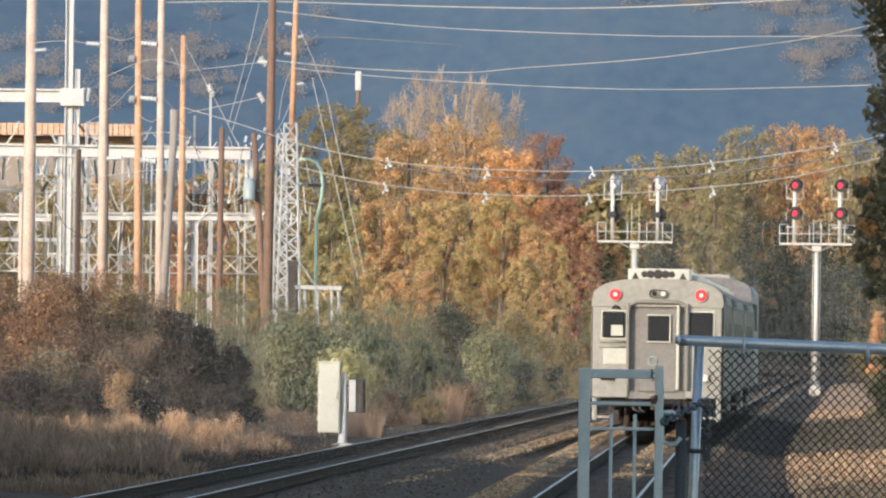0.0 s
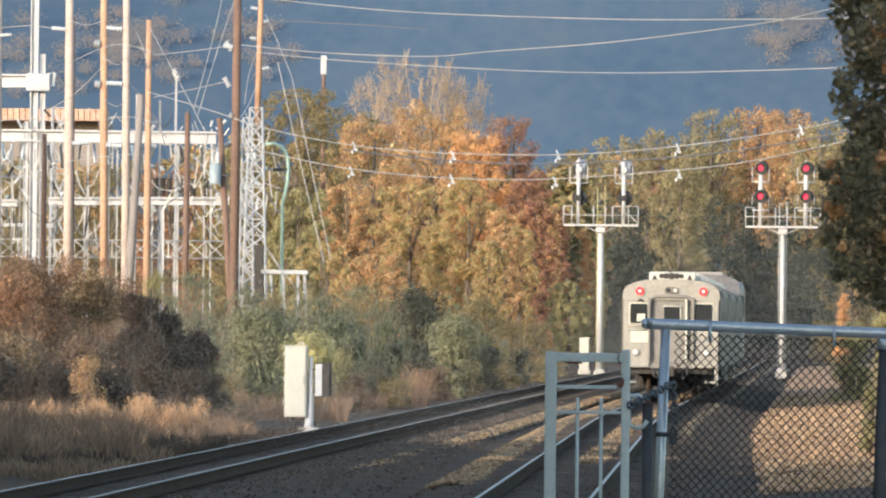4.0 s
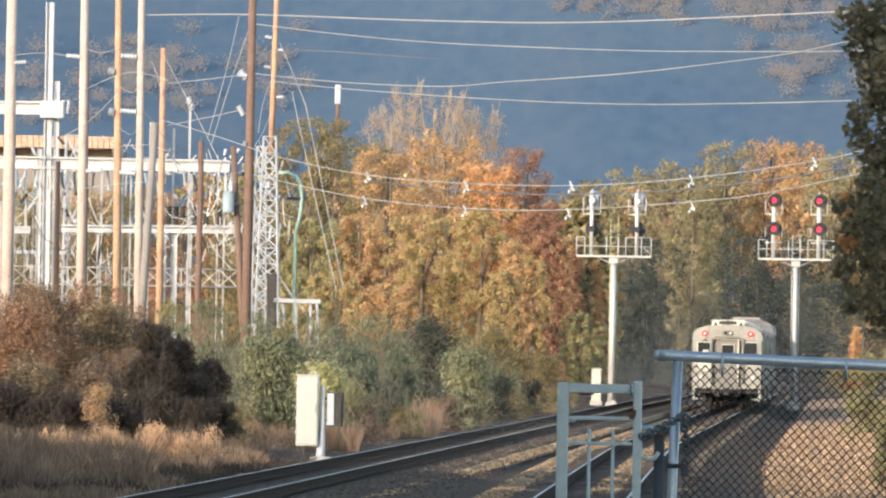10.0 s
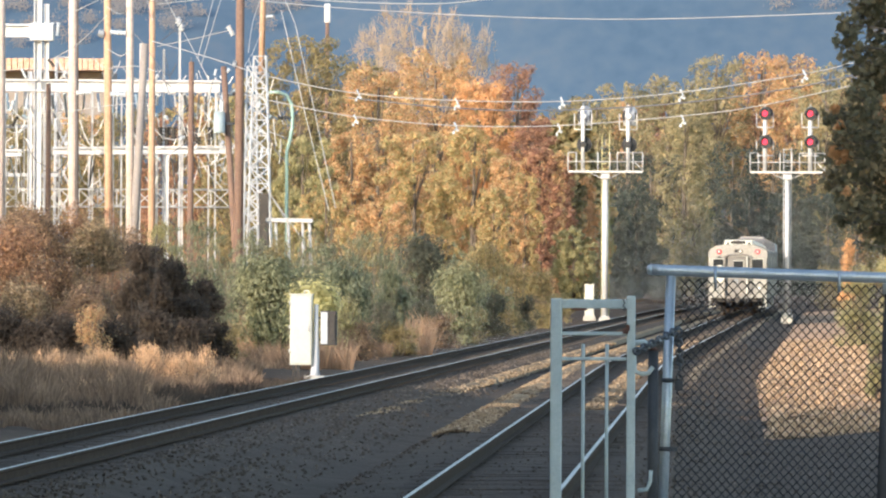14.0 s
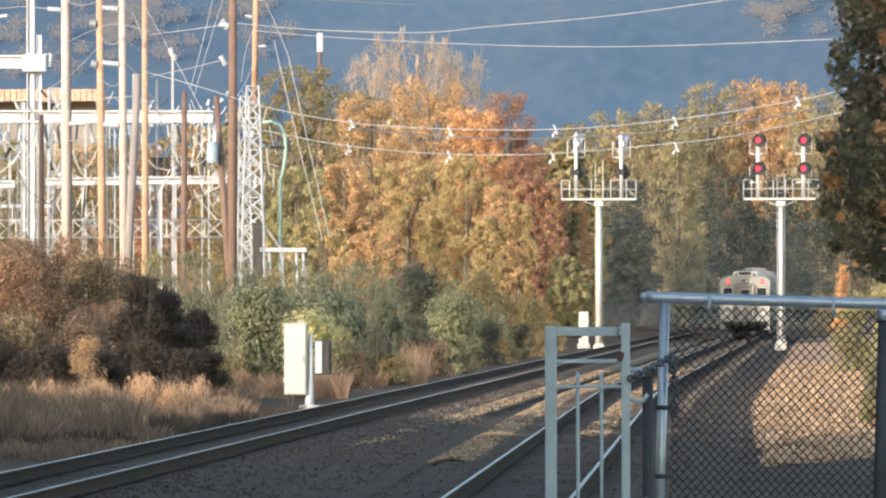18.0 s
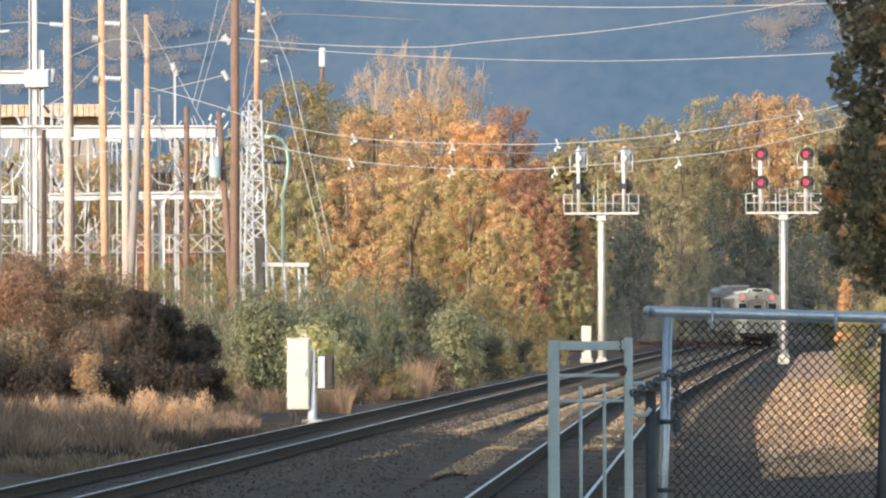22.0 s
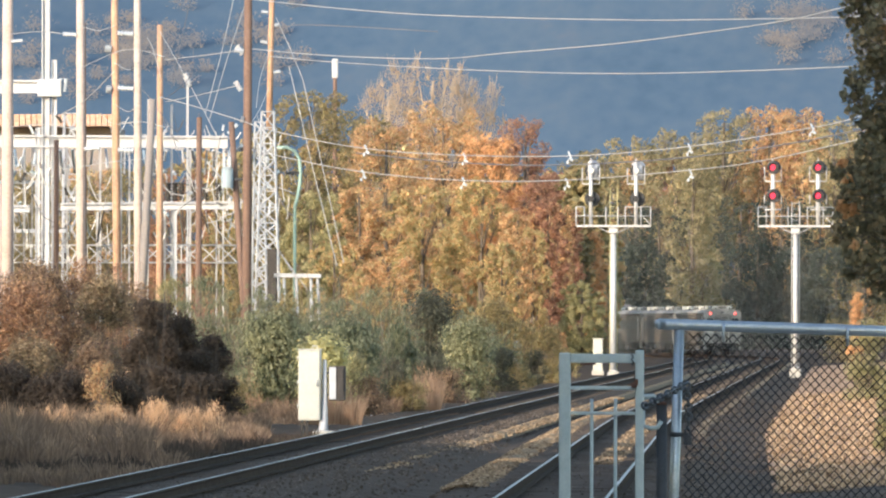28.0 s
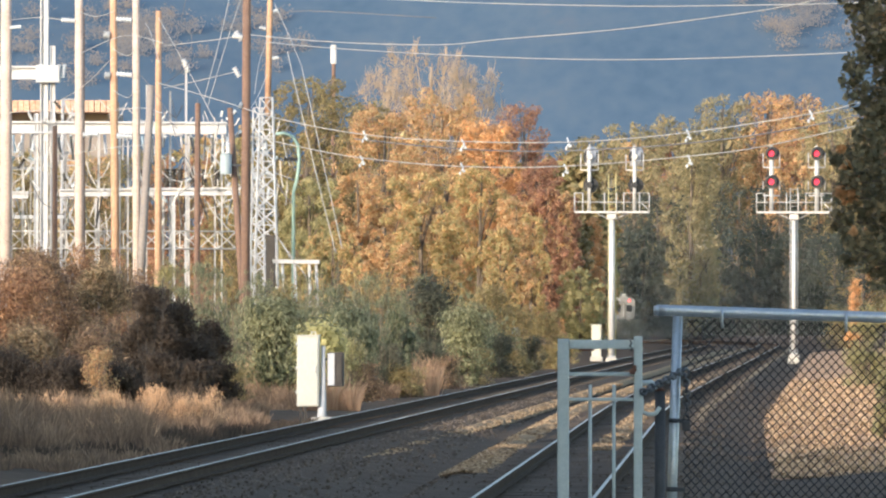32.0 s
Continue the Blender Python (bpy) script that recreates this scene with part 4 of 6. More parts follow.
part("box", bm, M_WHITE, th)
for x in (-0.45, 0.45, 0.7):
    bm = B()
    insulator(bm, (x, 0, 0.2), (x + 0.1, 0, 0.9), 0.11, 5)
    part("insulator", bm, M_INSUL, th)


def truss(x0, x1, y0, y1, d, cells, label, material=M_WHITE, thick=0.05):
    """A flat lattice: two chords with crossed braces, each brace a bar."""
    th = thing("lattice_truss", sight(x0, y1, d), label, "lattice truss", "lattice work")
    o = sight(x0, y1, d)
    P = lambda x, y: sight(x, y, d) - o
    bm = B()
    tube(bm, [P(x0, y0), P(x1, y0)], thick, 6)
    part("chord", bm, material, th)
    bm = B()
    tube(bm, [P(x0, y1), P(x1, y1)], thick, 6)
    part("chord", bm, material, th)
    for i in range(cells):
        a, b = x0 + (x1 - x0) * i / cells, x0 + (x1 - x0) * (i + 1) / cells
        bm = B()
        tube(bm, [P(a, y0), P(b, y1)], thick * 0.75, 5), tube(bm, [P(b, y0), P(a, y1)], thick * 0.75, 5)
        tube(bm, [P(a, y0), P(a, y1)], thick * 0.75, 5)
        part("brace", bm, material, th)
    return th


truss(-240, 430, 409, 440, SD + 4, 20, "long low white lattice truss", thick=0.04, material=M_SILVER)


def tower(x, top, foot, w0, w1, d, label, bays=9, thin=1.0):
    """A four-legged lattice tower."""
    o = sight(x, foot, d)
    k = d / 16000
    th = thing("lattice_tower", (o.x, o.y, -0.3), label, "lattice tower")
    H0 = o.z + 0.3
    H = (foot - top) * k + H0

    def leg(i, t):
        w = (w1 + (w0 - w1) * t) * k / 2
        sx, sy = ((-1, -1), (1, -1), (1, 1), (-1, 1))[i % 4]
        return Vector((sx * w, sy * w, H * t))

    for i in range(4):
        bm = B()
        tube(bm, [leg(i, 0), leg(i, 1)], 0.07 * thin, 6)
        part("leg", bm, M_WHITE, th)
        for j in range(bays):
            a, b = j / bays, (j + 1) / bays
            bm = B()
            tube(bm, [leg(i, a), leg(i + 1, b)], 0.045 * thin, 5)
            tube(bm, [leg(i + 1, a), leg(i, b)], 0.045 * thin, 5)
            tube(bm, [leg(i, b), leg(i + 1, b)], 0.045 * thin, 5)
            part("brace", bm, M_WHITE, th)
    return th


tower(483, 172, 465, 22, 50, SD - 14, "white steel lattice tower in the substation", bays=17, thin=0.55)
tower(468, 190, 465, 16, 30, SD + 2, "slender white steel lattice tower in the substation", bays=16, thin=0.5)
tower(134, 175, 440, 26, 34, SD + 16, "slender white steel lattice tower in the substation", bays=8, thin=0.55)


def busbars():
    """Insulator strings and droppers under the girders."""
    th = thing("busbar_gear", sight(200, 260, SD), "cluttered busbars, insulators and droppers under the girders", "busbars")
    o = sight(200, 260, SD)
    rr = random.Random(21)
    for i in range(20):
        x = -20 + i * 23 + rr.uniform(-8, 8)
        if 85 < x < 110:
            continue
        y = 236 + rr.uniform(0, 5)
        L = rr.uniform(18, 50)
        a, b = sight(x, y, SD - 1 + rr.uniform(-1, 6)), sight(x + rr.uniform(-6, 6), y + L, SD + rr.uniform(-1, 6))
        bm = B()
        insulator(bm, a - o, b - o, rr.uniform(0.06, 0.1), 6)
        part("insulator", bm, rr.choice((M_INSUL, M_BLUEGREY, M_WHITE)), th)
    for i in range(24):
        x = 0 + i * 18.0 + rr.uniform(-8, 8)
        bm = B()
        a, b = sight(x, 350 + rr.uniform(-4, 0), SD + 2), sight(x + rr.uniform(-14, 14), 395 + rr.uniform(-10, 14), SD + 4)
        tube(bm, [a - o, b - o], 0.035, 5)
        part("dropper", bm, rr.choice((M_WHITE, M_CABLE_DARK, M_BLUEGREY)), th)
    for i in range(190):
        x = rr.uniform(-40, 480) if i % 3 else rr.uniform(250, 530)
        y = rr.uniform(170, 390) if i % 3 else rr.uniform(195, 330)
        bm = B()
        deep = SD + (8 if i % 2 else -4)
        a, b = sight(x, y, deep), sight(x + rr.uniform(-50, 50), y + rr.uniform(8, 60), deep)
        c = (a + b) / 2 - Vector((0, 0, rr.uniform(0.1, 0.6)))
        tube(bm, [a - o, a.lerp(c, 0.55) - o + Vector((0, 0, -0.08)), c - o, b - o], rr.choice((0.018, 0.024, 0.03)), 5)
        part("jumper", bm, rr.choice((M_CABLE, M_CABLE_DARK, M_CABLE)), th)
    for i in range(46):
        x, y = rr.choice((134, 20, 300, 480, 500, 420, 60, 350)) + rr.uniform(-22, 22), rr.uniform(190, 345)
        bm = B()
        a = sight(x, y, SD - 3 + rr.uniform(0, 8)) - o
        insulator(bm, a, a + Vector((rr.uniform(-0.5, 0.5), rr.uniform(-0.2, 0.2), rr.uniform(-0.7, 0.5))), rr.uniform(0.07, 0.12), 5)
        part("insulator", bm, rr.choice((M_INSUL, M_WHITE, M_BLUEGREY, M_UNDER)), th)
    for x in (250, 262, 306, 318, 330, 352, 372, 395):
        bm = B()
        a = sight(x, 330, SD + 3) - o
        insulator(bm, a, a + Vector((0, 0, 0.9)), 0.16, 6)
        part("bushing", bm, M_UNDER, th, "dark porcelain bushing")


busbars()
for x, y0, y1, w in ((30, 250, 440, 3), (50, 236, 440, 4), (64, 236, 440, 3), (126, 236, 345, 3), (185, 236, 340, 4), (237, 236, 340, 3), (270, 150, 340, 3), (345, 236, 340, 4), (392, 236, 338, 3), (404, 210, 440, 3), (300, 345, 440, 4), (180, 350, 440, 4), (28, 350, 440, 4)):
    column(x, y0, y1, SD + 7, w, "slim pale steel substation post", M_SILVER)
o = sight(491, 450, SD - 22)
th = thing("switch_cabinet", (o.x, o.y, -0.3), "dark blue-grey switch cabinet beside the lattice tower", "cabinet")
bm = B()
block(bm, (0, 0, (o.z + 1.2) / 2), (0.42, 0.45, o.z + 1.2), 0.03)
part("body", bm, M_UNDER, th)
bm = B()
block(bm, (0, -0.235, o.z + 0.5), (0.42, 0.02, 1.0), 0.01)
part("door", bm, M_UNDER, th)
# rust-coloured shed roof behind the gear
a = sight(20, 178, 645)
th = thing("shed", (a.x + 4.2, 645, 0), "low shed with rusty orange roof edge", "shed")
bm = B()
block(bm, (-4.4, 3, (a.z - 0.9) / 2), (16.3, 6, a.z - 0.9), 0.05)
part("wall", bm, M_POLE_GREY, th, "grey shed wall under the roof edge")
for i in range(39):
    bm = B()
    block(bm, (-12.5 + i * 0.42, 0.0, a.z - 0.45), (0.38, 6.6, 0.85), 0.03)
    part("roof_panel", bm, M_SHED, th)

# green pipe bend
o = sight(505, 238, SD - 20)
th = thing("pipe", o, "green bent steel pipe beside the lattice tower", "pipe")
bm = B()
tube(bm, [sight(x, y, SD - 20) - o for x, y in ((500, 236), (515, 235), (530, 241), (539, 256), (541, 280), (540, 300), (536, 322), (531, 340), (531, 420), (531, 662))], 0.08, 8)
part("bend", bm, M_GREENPIPE, th)
bm = B()
insulator(bm, sight(514, 281, SD - 20) - o, sight(541, 281, SD - 20) - o, 0.1, 5)
part("insulator", bm, M_BLACK, th)

# white antenna mast above the trees
a = sight(602, 78, 640)
th = thing("mast", (a.x, a.y, 0), "white capped mast standing above the trees", "mast")
bm = B()
block(bm, (0, 0, a.z - 0.68), (0.42, 0.42, 1.36), 0.05)
part("panel", bm, M_WHITE, th)
bm = B()
tube(bm, [(0, 0, 0), (0, 0, a.z - 1.36)], 0.2, 8, 0.14)
part("shaft", bm, M_POLE_DARK, th)


# ---- overhead lines ----
def wire(pts, d0, d1, r, material, label, markers=()):
    """A slack cable through view positions, from depth d0 to d1; markers: view positions of white spacers hung on it.
    """
    n = len(pts)
    world_pts = [sight(x, y, d0 + (d1 - d0) * i / (n - 1)) for i, (x, y) in enumerate(pts)]
    fine = []
    for i in range(n - 1):
        p0, p1, p2, p3 = (world_pts[max(0, min(n - 1, i + j))] for j in (-1, 0, 1, 2))
        for q in range(6):
            t = q / 6
            fine.append(0.5 * (2 * p1 + (p2 - p0) * t + (2 * p0 - 5 * p1 + 4 * p2 - p3) * t * t + (3 * p1 - p0 - 3 * p2 + p3) * t ** 3))
    fine.append(world_pts[-1])
    o = world_pts[0]
    th = thing("overhead_wire", o, label, "cable", "overhead lines")
    bm = B()
    tube(bm, [p - o for p in fine], r, 5)
    part("cable", bm, material, th)
    for x, y in markers:
        d = d0 + (d1 - d0) * (x - pts[0][0]) / (pts[-1][0] - pts[0][0])
        c = sight(x, y, d) - o
        bm = B()
        tube(bm, [c + Vector((-0.05, 0, 0.22)), c + Vector((0.06, 0, 0.0)), c + Vector((-0.03, 0, -0.12))], 0.04, 6)
        block(bm, c + Vector((0.09, 0, -0.11)), (0.11, 0.08, 0.11), 0.02)
        block(bm, c + Vector((-0.07, 0, -0.2)), (0.09, 0.08, 0.14), 0.02)
        part("spacer", bm, M_INSUL, th, "white cable spacer")


WD = 385.0
wire([(448, 60), (600, 73), (784, 78), (900, 68), (1100, 51), (1280, 28), (1400, 10), (1480, -8), (1700, -60)], WD, WD - 60, 0.021, M_CABLE, "slack bright overhead power cable")
wire([(488, 74), (600, 84), (784, 95), (1000, 103), (1200, 103), (1500, 92), (1720, 78)], WD + 20, WD - 40, 0.021, M_CABLE, "slack bright overhead power cable")
wire([(448, -28), (600, -12), (784, 1), (1100, 9), (1300, 8), (1500, 4), (1720, -6)], WD, WD - 60, 0.021, M_CABLE, "slack bright overhead power cable")
wire([(250, -40), (448, -44), (784, -38), (1100, -42), (1700, -80)], WD + 10, WD - 40, 0.03, M_CABLE, "slack bright overhead power cable")
wire([(291, 146), (350, 162), (420, 183), (500, 208), (640, 235), (800, 248), (1020, 250), (1230, 233), (1445, 200), (1540, 178), (1720, 130)], WD + 5, WD - 60, 0.021, M_CABLE, "low bright overhead cable with white spacers",
     [(657, 240), (832, 255), (1018, 252), (1230, 238), (1447, 203)])
wire([(446, 238), (500, 250), (640, 277), (820, 293), (1010, 293), (1230, 275), (1360, 258), (1530, 220), (1720, 172)], WD, WD - 60, 0.021, M_CABLE, "low bright overhead cable with white spacers",
     [(652, 284), (830, 297), (1013, 299), (1232, 283)])
wire([(640, 245), (820, 262), (1000, 266), (1230, 252), (1440, 222), (1700, 165)], WD + 5, WD - 55, 0.028, M_CABLE_DARK, "thin dark overhead cable")
# guys and tie lines among the poles
GUYS = [
    ((497, 5), (522, 60), (545, 115), M_CABLE),
    ((545, 115), (580, 270), (618, 440), M_CABLE),
    ((520, 90), (560, 260), (606, 445), M_CABLE),
    ((424, -40), (402, 60), (372, 175), M_CABLE),
    ((446, -30), (410, 80), (378, 190), M_CABLE),
    ((352, -60), (330, 40), (312, 130), M_CABLE_DARK),
    ((291, 30), (350, 135), (400, 230), M_CABLE),
    ((268, 40), (278, 60), (292, 110), M_CABLE),
    ((300, 80), (370, 72), (440, 62), M_CABLE),
    ((300, 155), (370, 140), (432, 125), M_CABLE),
    ((150, 95), (230, 62), (300, 75), M_CABLE),
    ((110, 180), (160, 150), (210, 100), M_CABLE),
]
TIES = [
    ((350, 240), (405, 300), (447, 420), M_CABLE),
    ((375, 260), (470, 370), (535, 470), M_CABLE),
    ((446, 330), (490, 400), (555, 490), M_CABLE),
    ((256, 130), (275, 150), (310, 200), M_CABLE_DARK),
    ((488, 60), (470, 110), (462, 165), M_CABLE),
    ((484, 130), (470, 165), (455, 190), M_CABLE),
    ((215, 195), (260, 190), (300, 200), M_CABLE),
    ((120, 275), (200, 262), (280, 255), M_CABLE),
    ((150, 20), (180, 28), (209, 20), M_CABLE),
    ((210, 85), (235, 98), (252, 84), M_CABLE),
    ((212, 160), (235, 172), (252, 160), M_CABLE),
    ((350, 60), (345, 110), (300, 150), M_CABLE_DARK),
    ((310, 205), (330, 260), (360, 310), M_CABLE_DARK),
    ((492, 25), (560, 18), (784, 30), M_CABLE_DARK),
]
for a, b, c, m in GUYS + TIES:
    wire([a, b, c], PD - 6, PD - 10, 0.018, m, "thin guy wire strung between substation poles")
for ya, yb, yc in ((35, 30, 40), (200, 195, 205)):
    wire([(20, ya), (85, yb), (149, yc)], PD, PD - 5, 0.018, M_CABLE, "thin tie wire strung between two pale poles")
for x, y in ((340, 112), (340, 118), (430, 126), (433, 62)):
    o = sight(x, y, PD - 8)
    th = thing("line_insulator", o, "white insulator hung on a guy wire", "insulator", "line insulators")
    bm = B()
    insulator(bm, (-0.12, 0, 0.2), (0.14, 0, -0.25), 0.13, 4)
    part("insulator", bm, M_WHITE, th)


# ---- plants ----
def leaf_cloud(name, pts, size, aspect, material, seed, parent=None, up=0.0, out=None, bent=False):
    """Many small leaves, each a triangle, or bent: a folded pair (up: share of upright lean; out: the ways that they face, more or less)."""
    r = np.random.default_rng(seed)
    n = len(pts)
    a = r.normal(size=(n, 3))
    a[:, 2] += up * 3
    a /= np.linalg.norm(a, axis=1, keepdims=True)
    b = np.cross(a, r.normal(size=(n, 3)))
    b /= np.linalg.norm(b, axis=1, keepdims=True) + 1e-9
    c = np.cross(a, b)
    if out is not None:
        c = out + r.normal(0, 0.55, (n, 3))
        c /= np.linalg.norm(c, axis=1, keepdims=True)
        b = np.cross(c, a)
        b /= np.linalg.norm(b, axis=1, keepdims=True) + 1e-9
        a = np.cross(b, c)
    L = size * r.uniform(0.6, 1.4, (n, 1))
    W = L * aspect
    p = np.asarray(pts)
    if bent:
        v = np.stack([p - a * L * 0.5, p + b * W * 0.5 + c * W * 0.15, p + a * L * 0.5, p - b * W * 0.5 + c * W * 0.15], 1)
    else:
        v = np.stack([p - a * L * 0.5 - b * W * 0.5, p - a * L * 0.5 + b * W * 0.5, p + a * L * 0.5 + c * W * 0.2], 1)
    k = v.shape[1]
    me = bpy.data.meshes.new(name)
    me.vertices.add(k * n)
    me.vertices.foreach_set("co", v.reshape(-1, 3).ravel())
    me.loops.add(k * n)
    me.loops.foreach_set("vertex_index", np.arange(k * n, dtype=np.int32))
    me.polygons.add(n)
    me.polygons.foreach_set("loop_start", np.arange(0, k * n, k, dtype=np.int32))
    me.update(calc_edges=True)
    me.materials.append(material)
    ob = new(name, me)
    if parent:
        ob.parent = parent
    return ob


def crown_points(lobes, count, r, flat=0.85, fuzz=0.05):
    """Points near the shells of many lobes: ragged, with gaps."""
    w = np.array([l[3] ** 2 for l in lobes])
    pick = r.choice(len(lobes), count, p=w / w.sum())
    dirs = r.normal(size=(count, 3))
    dirs /= np.linalg.norm(dirs, axis=1, keepdims=True)
    rad = r.uniform(0.35, 1.0, (count, 1)) ** 0.5 * (1 + 0.22 * np.sin(dirs[:, :1] * 7 + pick[:, None]) * np.cos(dirs[:, 2:] * 6 + pick[:, None] * 2))
    c = np.array([l[:3] for l in lobes])[pick]
    s = np.array([l[3] for l in lobes])[pick][:, None]
    q = c + dirs * rad * s * np.array((1, 1, flat))
    return q + r.normal(0, fuzz, q.shape) * s, dirs * np.array((1, 1, 1.1)) + np.array((0, 0, 0.25))


def tree(name, x, top, half, d, material, label, leaves=7000, size=0.34, low=0.22, seed=1, bark=None, base_z=0.0, lobes_n=126, spread_y=0.8, bare=0):
    """A tree fitted to the view by its crown's pixel position: trunk with limbs, and a crown of many leaves in uneven
    lobes.
    """
    r = np.random.default_rng(seed)
    t = sight(x, top, d)
    H = t.z - base_z
    R = half * d / 16000
    th = thing(name, (t.x, d, base_z), label, "tree", "autumn trees")
    lobes = []
    for i in range(lobes_n):
        h = low + (0.94 - low) * (i + r.random()) / lobes_n
        span = R * (math.sin(math.pi * min(max((h - low * 0.6) / (1.12 - low * 0.6), 0.02), 0.98)) ** 0.6)
        a = i * 2.4 + r.uniform(-0.6, 0.6)
        rr = span * r.uniform(0.35, 0.85)
        rad = max(R * r.uniform(0.08, 0.24) * (1.15 - 0.45 * h), H * 0.03)
        lobes.append((math.cos(a) * rr, math.sin(a) * rr * spread_y, min(h * H, H - rad * 0.7), rad))
    bm = B()
    lean = r.uniform(-0.02, 0.02, 2) * H
    tr = [Vector((lean[0] * q * q, lean[1] * q, H * q * 0.9)) for q in (0, 0.2, 0.45, 0.7, 1)]
    tube(bm, tr, H * 0.019, 8, H * 0.004)
    for lx, ly, lz, lr in lobes[::5]:
        s0 = tr[0].lerp(tr[-1], min(max(lz / H - 0.22, 0.1), 0.85))
        m1 = s0.lerp(Vector((lx, ly, lz)), 0.5) - Vector((0, 0, 0.05 * lr))
        tube(bm, [s0, m1, Vector((lx, ly, lz))], H * 0.0045, 5, H * 0.001, caps=False)
    if bare:
        for i in range(bare):
            l = lobes[r.integers(len(lobes))]
            s0 = Vector(l[:3])
            e = s0 + Vector((r.normal(0, 0.35), r.normal(0, 0.35), r.uniform(0.7, 2.2))) * l[3]
            tube(bm, [s0, s0.lerp(e, 0.5) + Vector(r.normal(0, 0.12, 3)) * l[3], e], 0.026, 3, 0.010, caps=False)
    part("trunk", bm, bark or M_BARK, th, "trunk with spreading limbs")
    if leaves:
        pts, out = crown_points(lobes, leaves, r)
        ob = leaf_cloud("crown", pts, size, 0.7, material, seed, th, out=None if bare else out)
    return th


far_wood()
TREES_WOOD = [
    ("tree", 552, 112, 105, 570, L_OLIVE, "olive-green tree turning brown", 9000, 0.32, 0.1),
    ("tree", 640, 150, 110, 640, L_OLIVE, "dull olive tree behind the orange ones", 8000, 0.34, 0.1),
    ("tree", 690, 165, 105, 610, L_ORANGE, "orange-brown autumn tree in the wood", 10000, 0.32, 0.06),
    ("tree", 800, 140, 125, 625, L_ORANGE, "large orange autumn tree in the wood", 14000, 0.32, 0.06),
    ("tree", 878, 192, 72, 582, L_BRIGHT, "bright orange sunlit maple", 7000, 0.32, 0.25),
    ("tree", 935, 160, 75, 640, L_RED, "russet half-bare tree in the wood", 6000, 0.30, 0.08),
    ("tree", 965, 280, 60, 580, L_RED, "russet red autumn tree", 5500, 0.30, 0.05),
    ("tree", 980, 318, 40, 548, L_RED, "russet red autumn tree beside the track", 4500, 0.30, 0.05),
    ("tree", 1000, 322, 32, 572, L_ORANGE, "orange-red autumn tree beside the track", 4000, 0.30, 0.05),
    ("tree", 1016, 330, 30, 606, L_RED, "russet red autumn tree beside the track", 4000, 0.32, 0.05),
    ("tree", 650, 290, 75, 560, L_ORANGE, "orange autumn tree behind shrubs", 8000, 0.30, 0.05),
    ("tree", 760, 290, 85, 555, L_GOLD, "golden autumn tree behind shrubs", 9000, 0.30, 0.05),
    ("tree", 860, 275, 85, 550, L_GOLD, "golden-green autumn tree behind shrubs", 9000, 0.30, 0.05),
    ("tree", 925, 335, 65, 548, L_ORANGE, "low orange-brown autumn tree", 5000, 0.28, 0.05),
]
TREES_SUBSTATION = [
    ("tree", 560, 300, 70, 540, L_YGREEN, "yellow-green autumn tree behind the substation", 7000, 0.30, 0.05),
    ("tree", 600, 400, 70, 520, L_GOLD, "low golden autumn tree behind shrubs", 5000, 0.28, 0.03),
    ("tree", 700, 420, 70, 515, L_ORANGE, "low orange autumn tree behind shrubs", 5000, 0.28, 0.03),
    ("tree", 440, 255, 90, 560, L_OLIVE, "olive-gold tree seen through the substation", 6000, 0.30, 0.05),
    ("tree", 330, 260, 95, 570, L_RED, "russet tree seen through the substation", 6000, 0.30, 0.05),
    ("tree", 220, 255, 95, 580, L_OLIVE, "olive-brown tree seen through the substation", 6000, 0.30, 0.05),
    ("tree", 120, 275, 95, 580, L_OLIVE, "olive tree seen through the substation", 6000, 0.30, 0.05),
    ("tree", -85, 265, 95, 580, L_OLIVE, "olive-brown tree seen through the substation", 6000, 0.30, 0.05),
    ("tree", -190, 260, 95, 585, L_GOLD, "golden tree seen through the substation", 6000, 0.30, 0.05),
    ("tree", -130, 235, 110, 640, L_RED, "russet tree behind the substation", 5000, 0.34, 0.05),
    ("tree", 20, 270, 95, 580, L_OLIVE, "golden tree seen through the substation", 6000, 0.30, 0.05),
    ("tree", 1040, 468, 48, 530, L_YGREEN, "small yellow-green tree beside the tracks", 5000, 0.26, 0.06),
    ("tree", 1056, 372, 36, 720, L_BRIGHT, "orange autumn tree past the signals", 4500, 0.30, 0.15),
    ("tree", 1030, 240, 70, 980, L_OLIVE, "dark olive tree at the edge of the far wood", 6000, 0.42, 0.05),
]
TREES_BEHIND = [
    ("tree", 70, 248, 80, 610, L_OLIVE, "olive-brown tree behind the substation", 5500, 0.32, 0.04),
    ("tree", 170, 252, 80, 605, L_ORANGE, "orange-brown tree behind the substation", 5500, 0.32, 0.04),
    ("tree", 275, 246, 80, 612, L_OLIVE, "olive-brown tree behind the substation", 5500, 0.32, 0.04),
    ("tree", 385, 240, 75, 606, L_GOLD, "golden-brown tree behind the substation", 5500, 0.32, 0.04),
    # Trees from here on are added to cast shade on the train.
    ("tree", 900, 392, 42, 478, L_GOLD, "low golden tree at the edge of the line", 4000, 0.26, 0.04),
    ("tree", 928, 378, 40, 502, L_ORANGE, "low orange-brown tree at the edge of the line", 4000, 0.26, 0.04),
    ("tree", 972, 330, 36, 598, L_RED, "russet tree at the edge of the line", 6000, 0.30, 0.03),
    ("tree", 988, 326, 34, 620, L_RED, "russet tree at the edge of the line", 6000, 0.30, 0.03),
    ("tree", 1006, 332, 30, 642, L_OLIVE, "olive tree at the edge of the line", 6000, 0.30, 0.03),
    ("tree", 952, 366, 40, 528, L_GOLD, "low golden tree at the edge of the line", 4000, 0.26, 0.04),
]
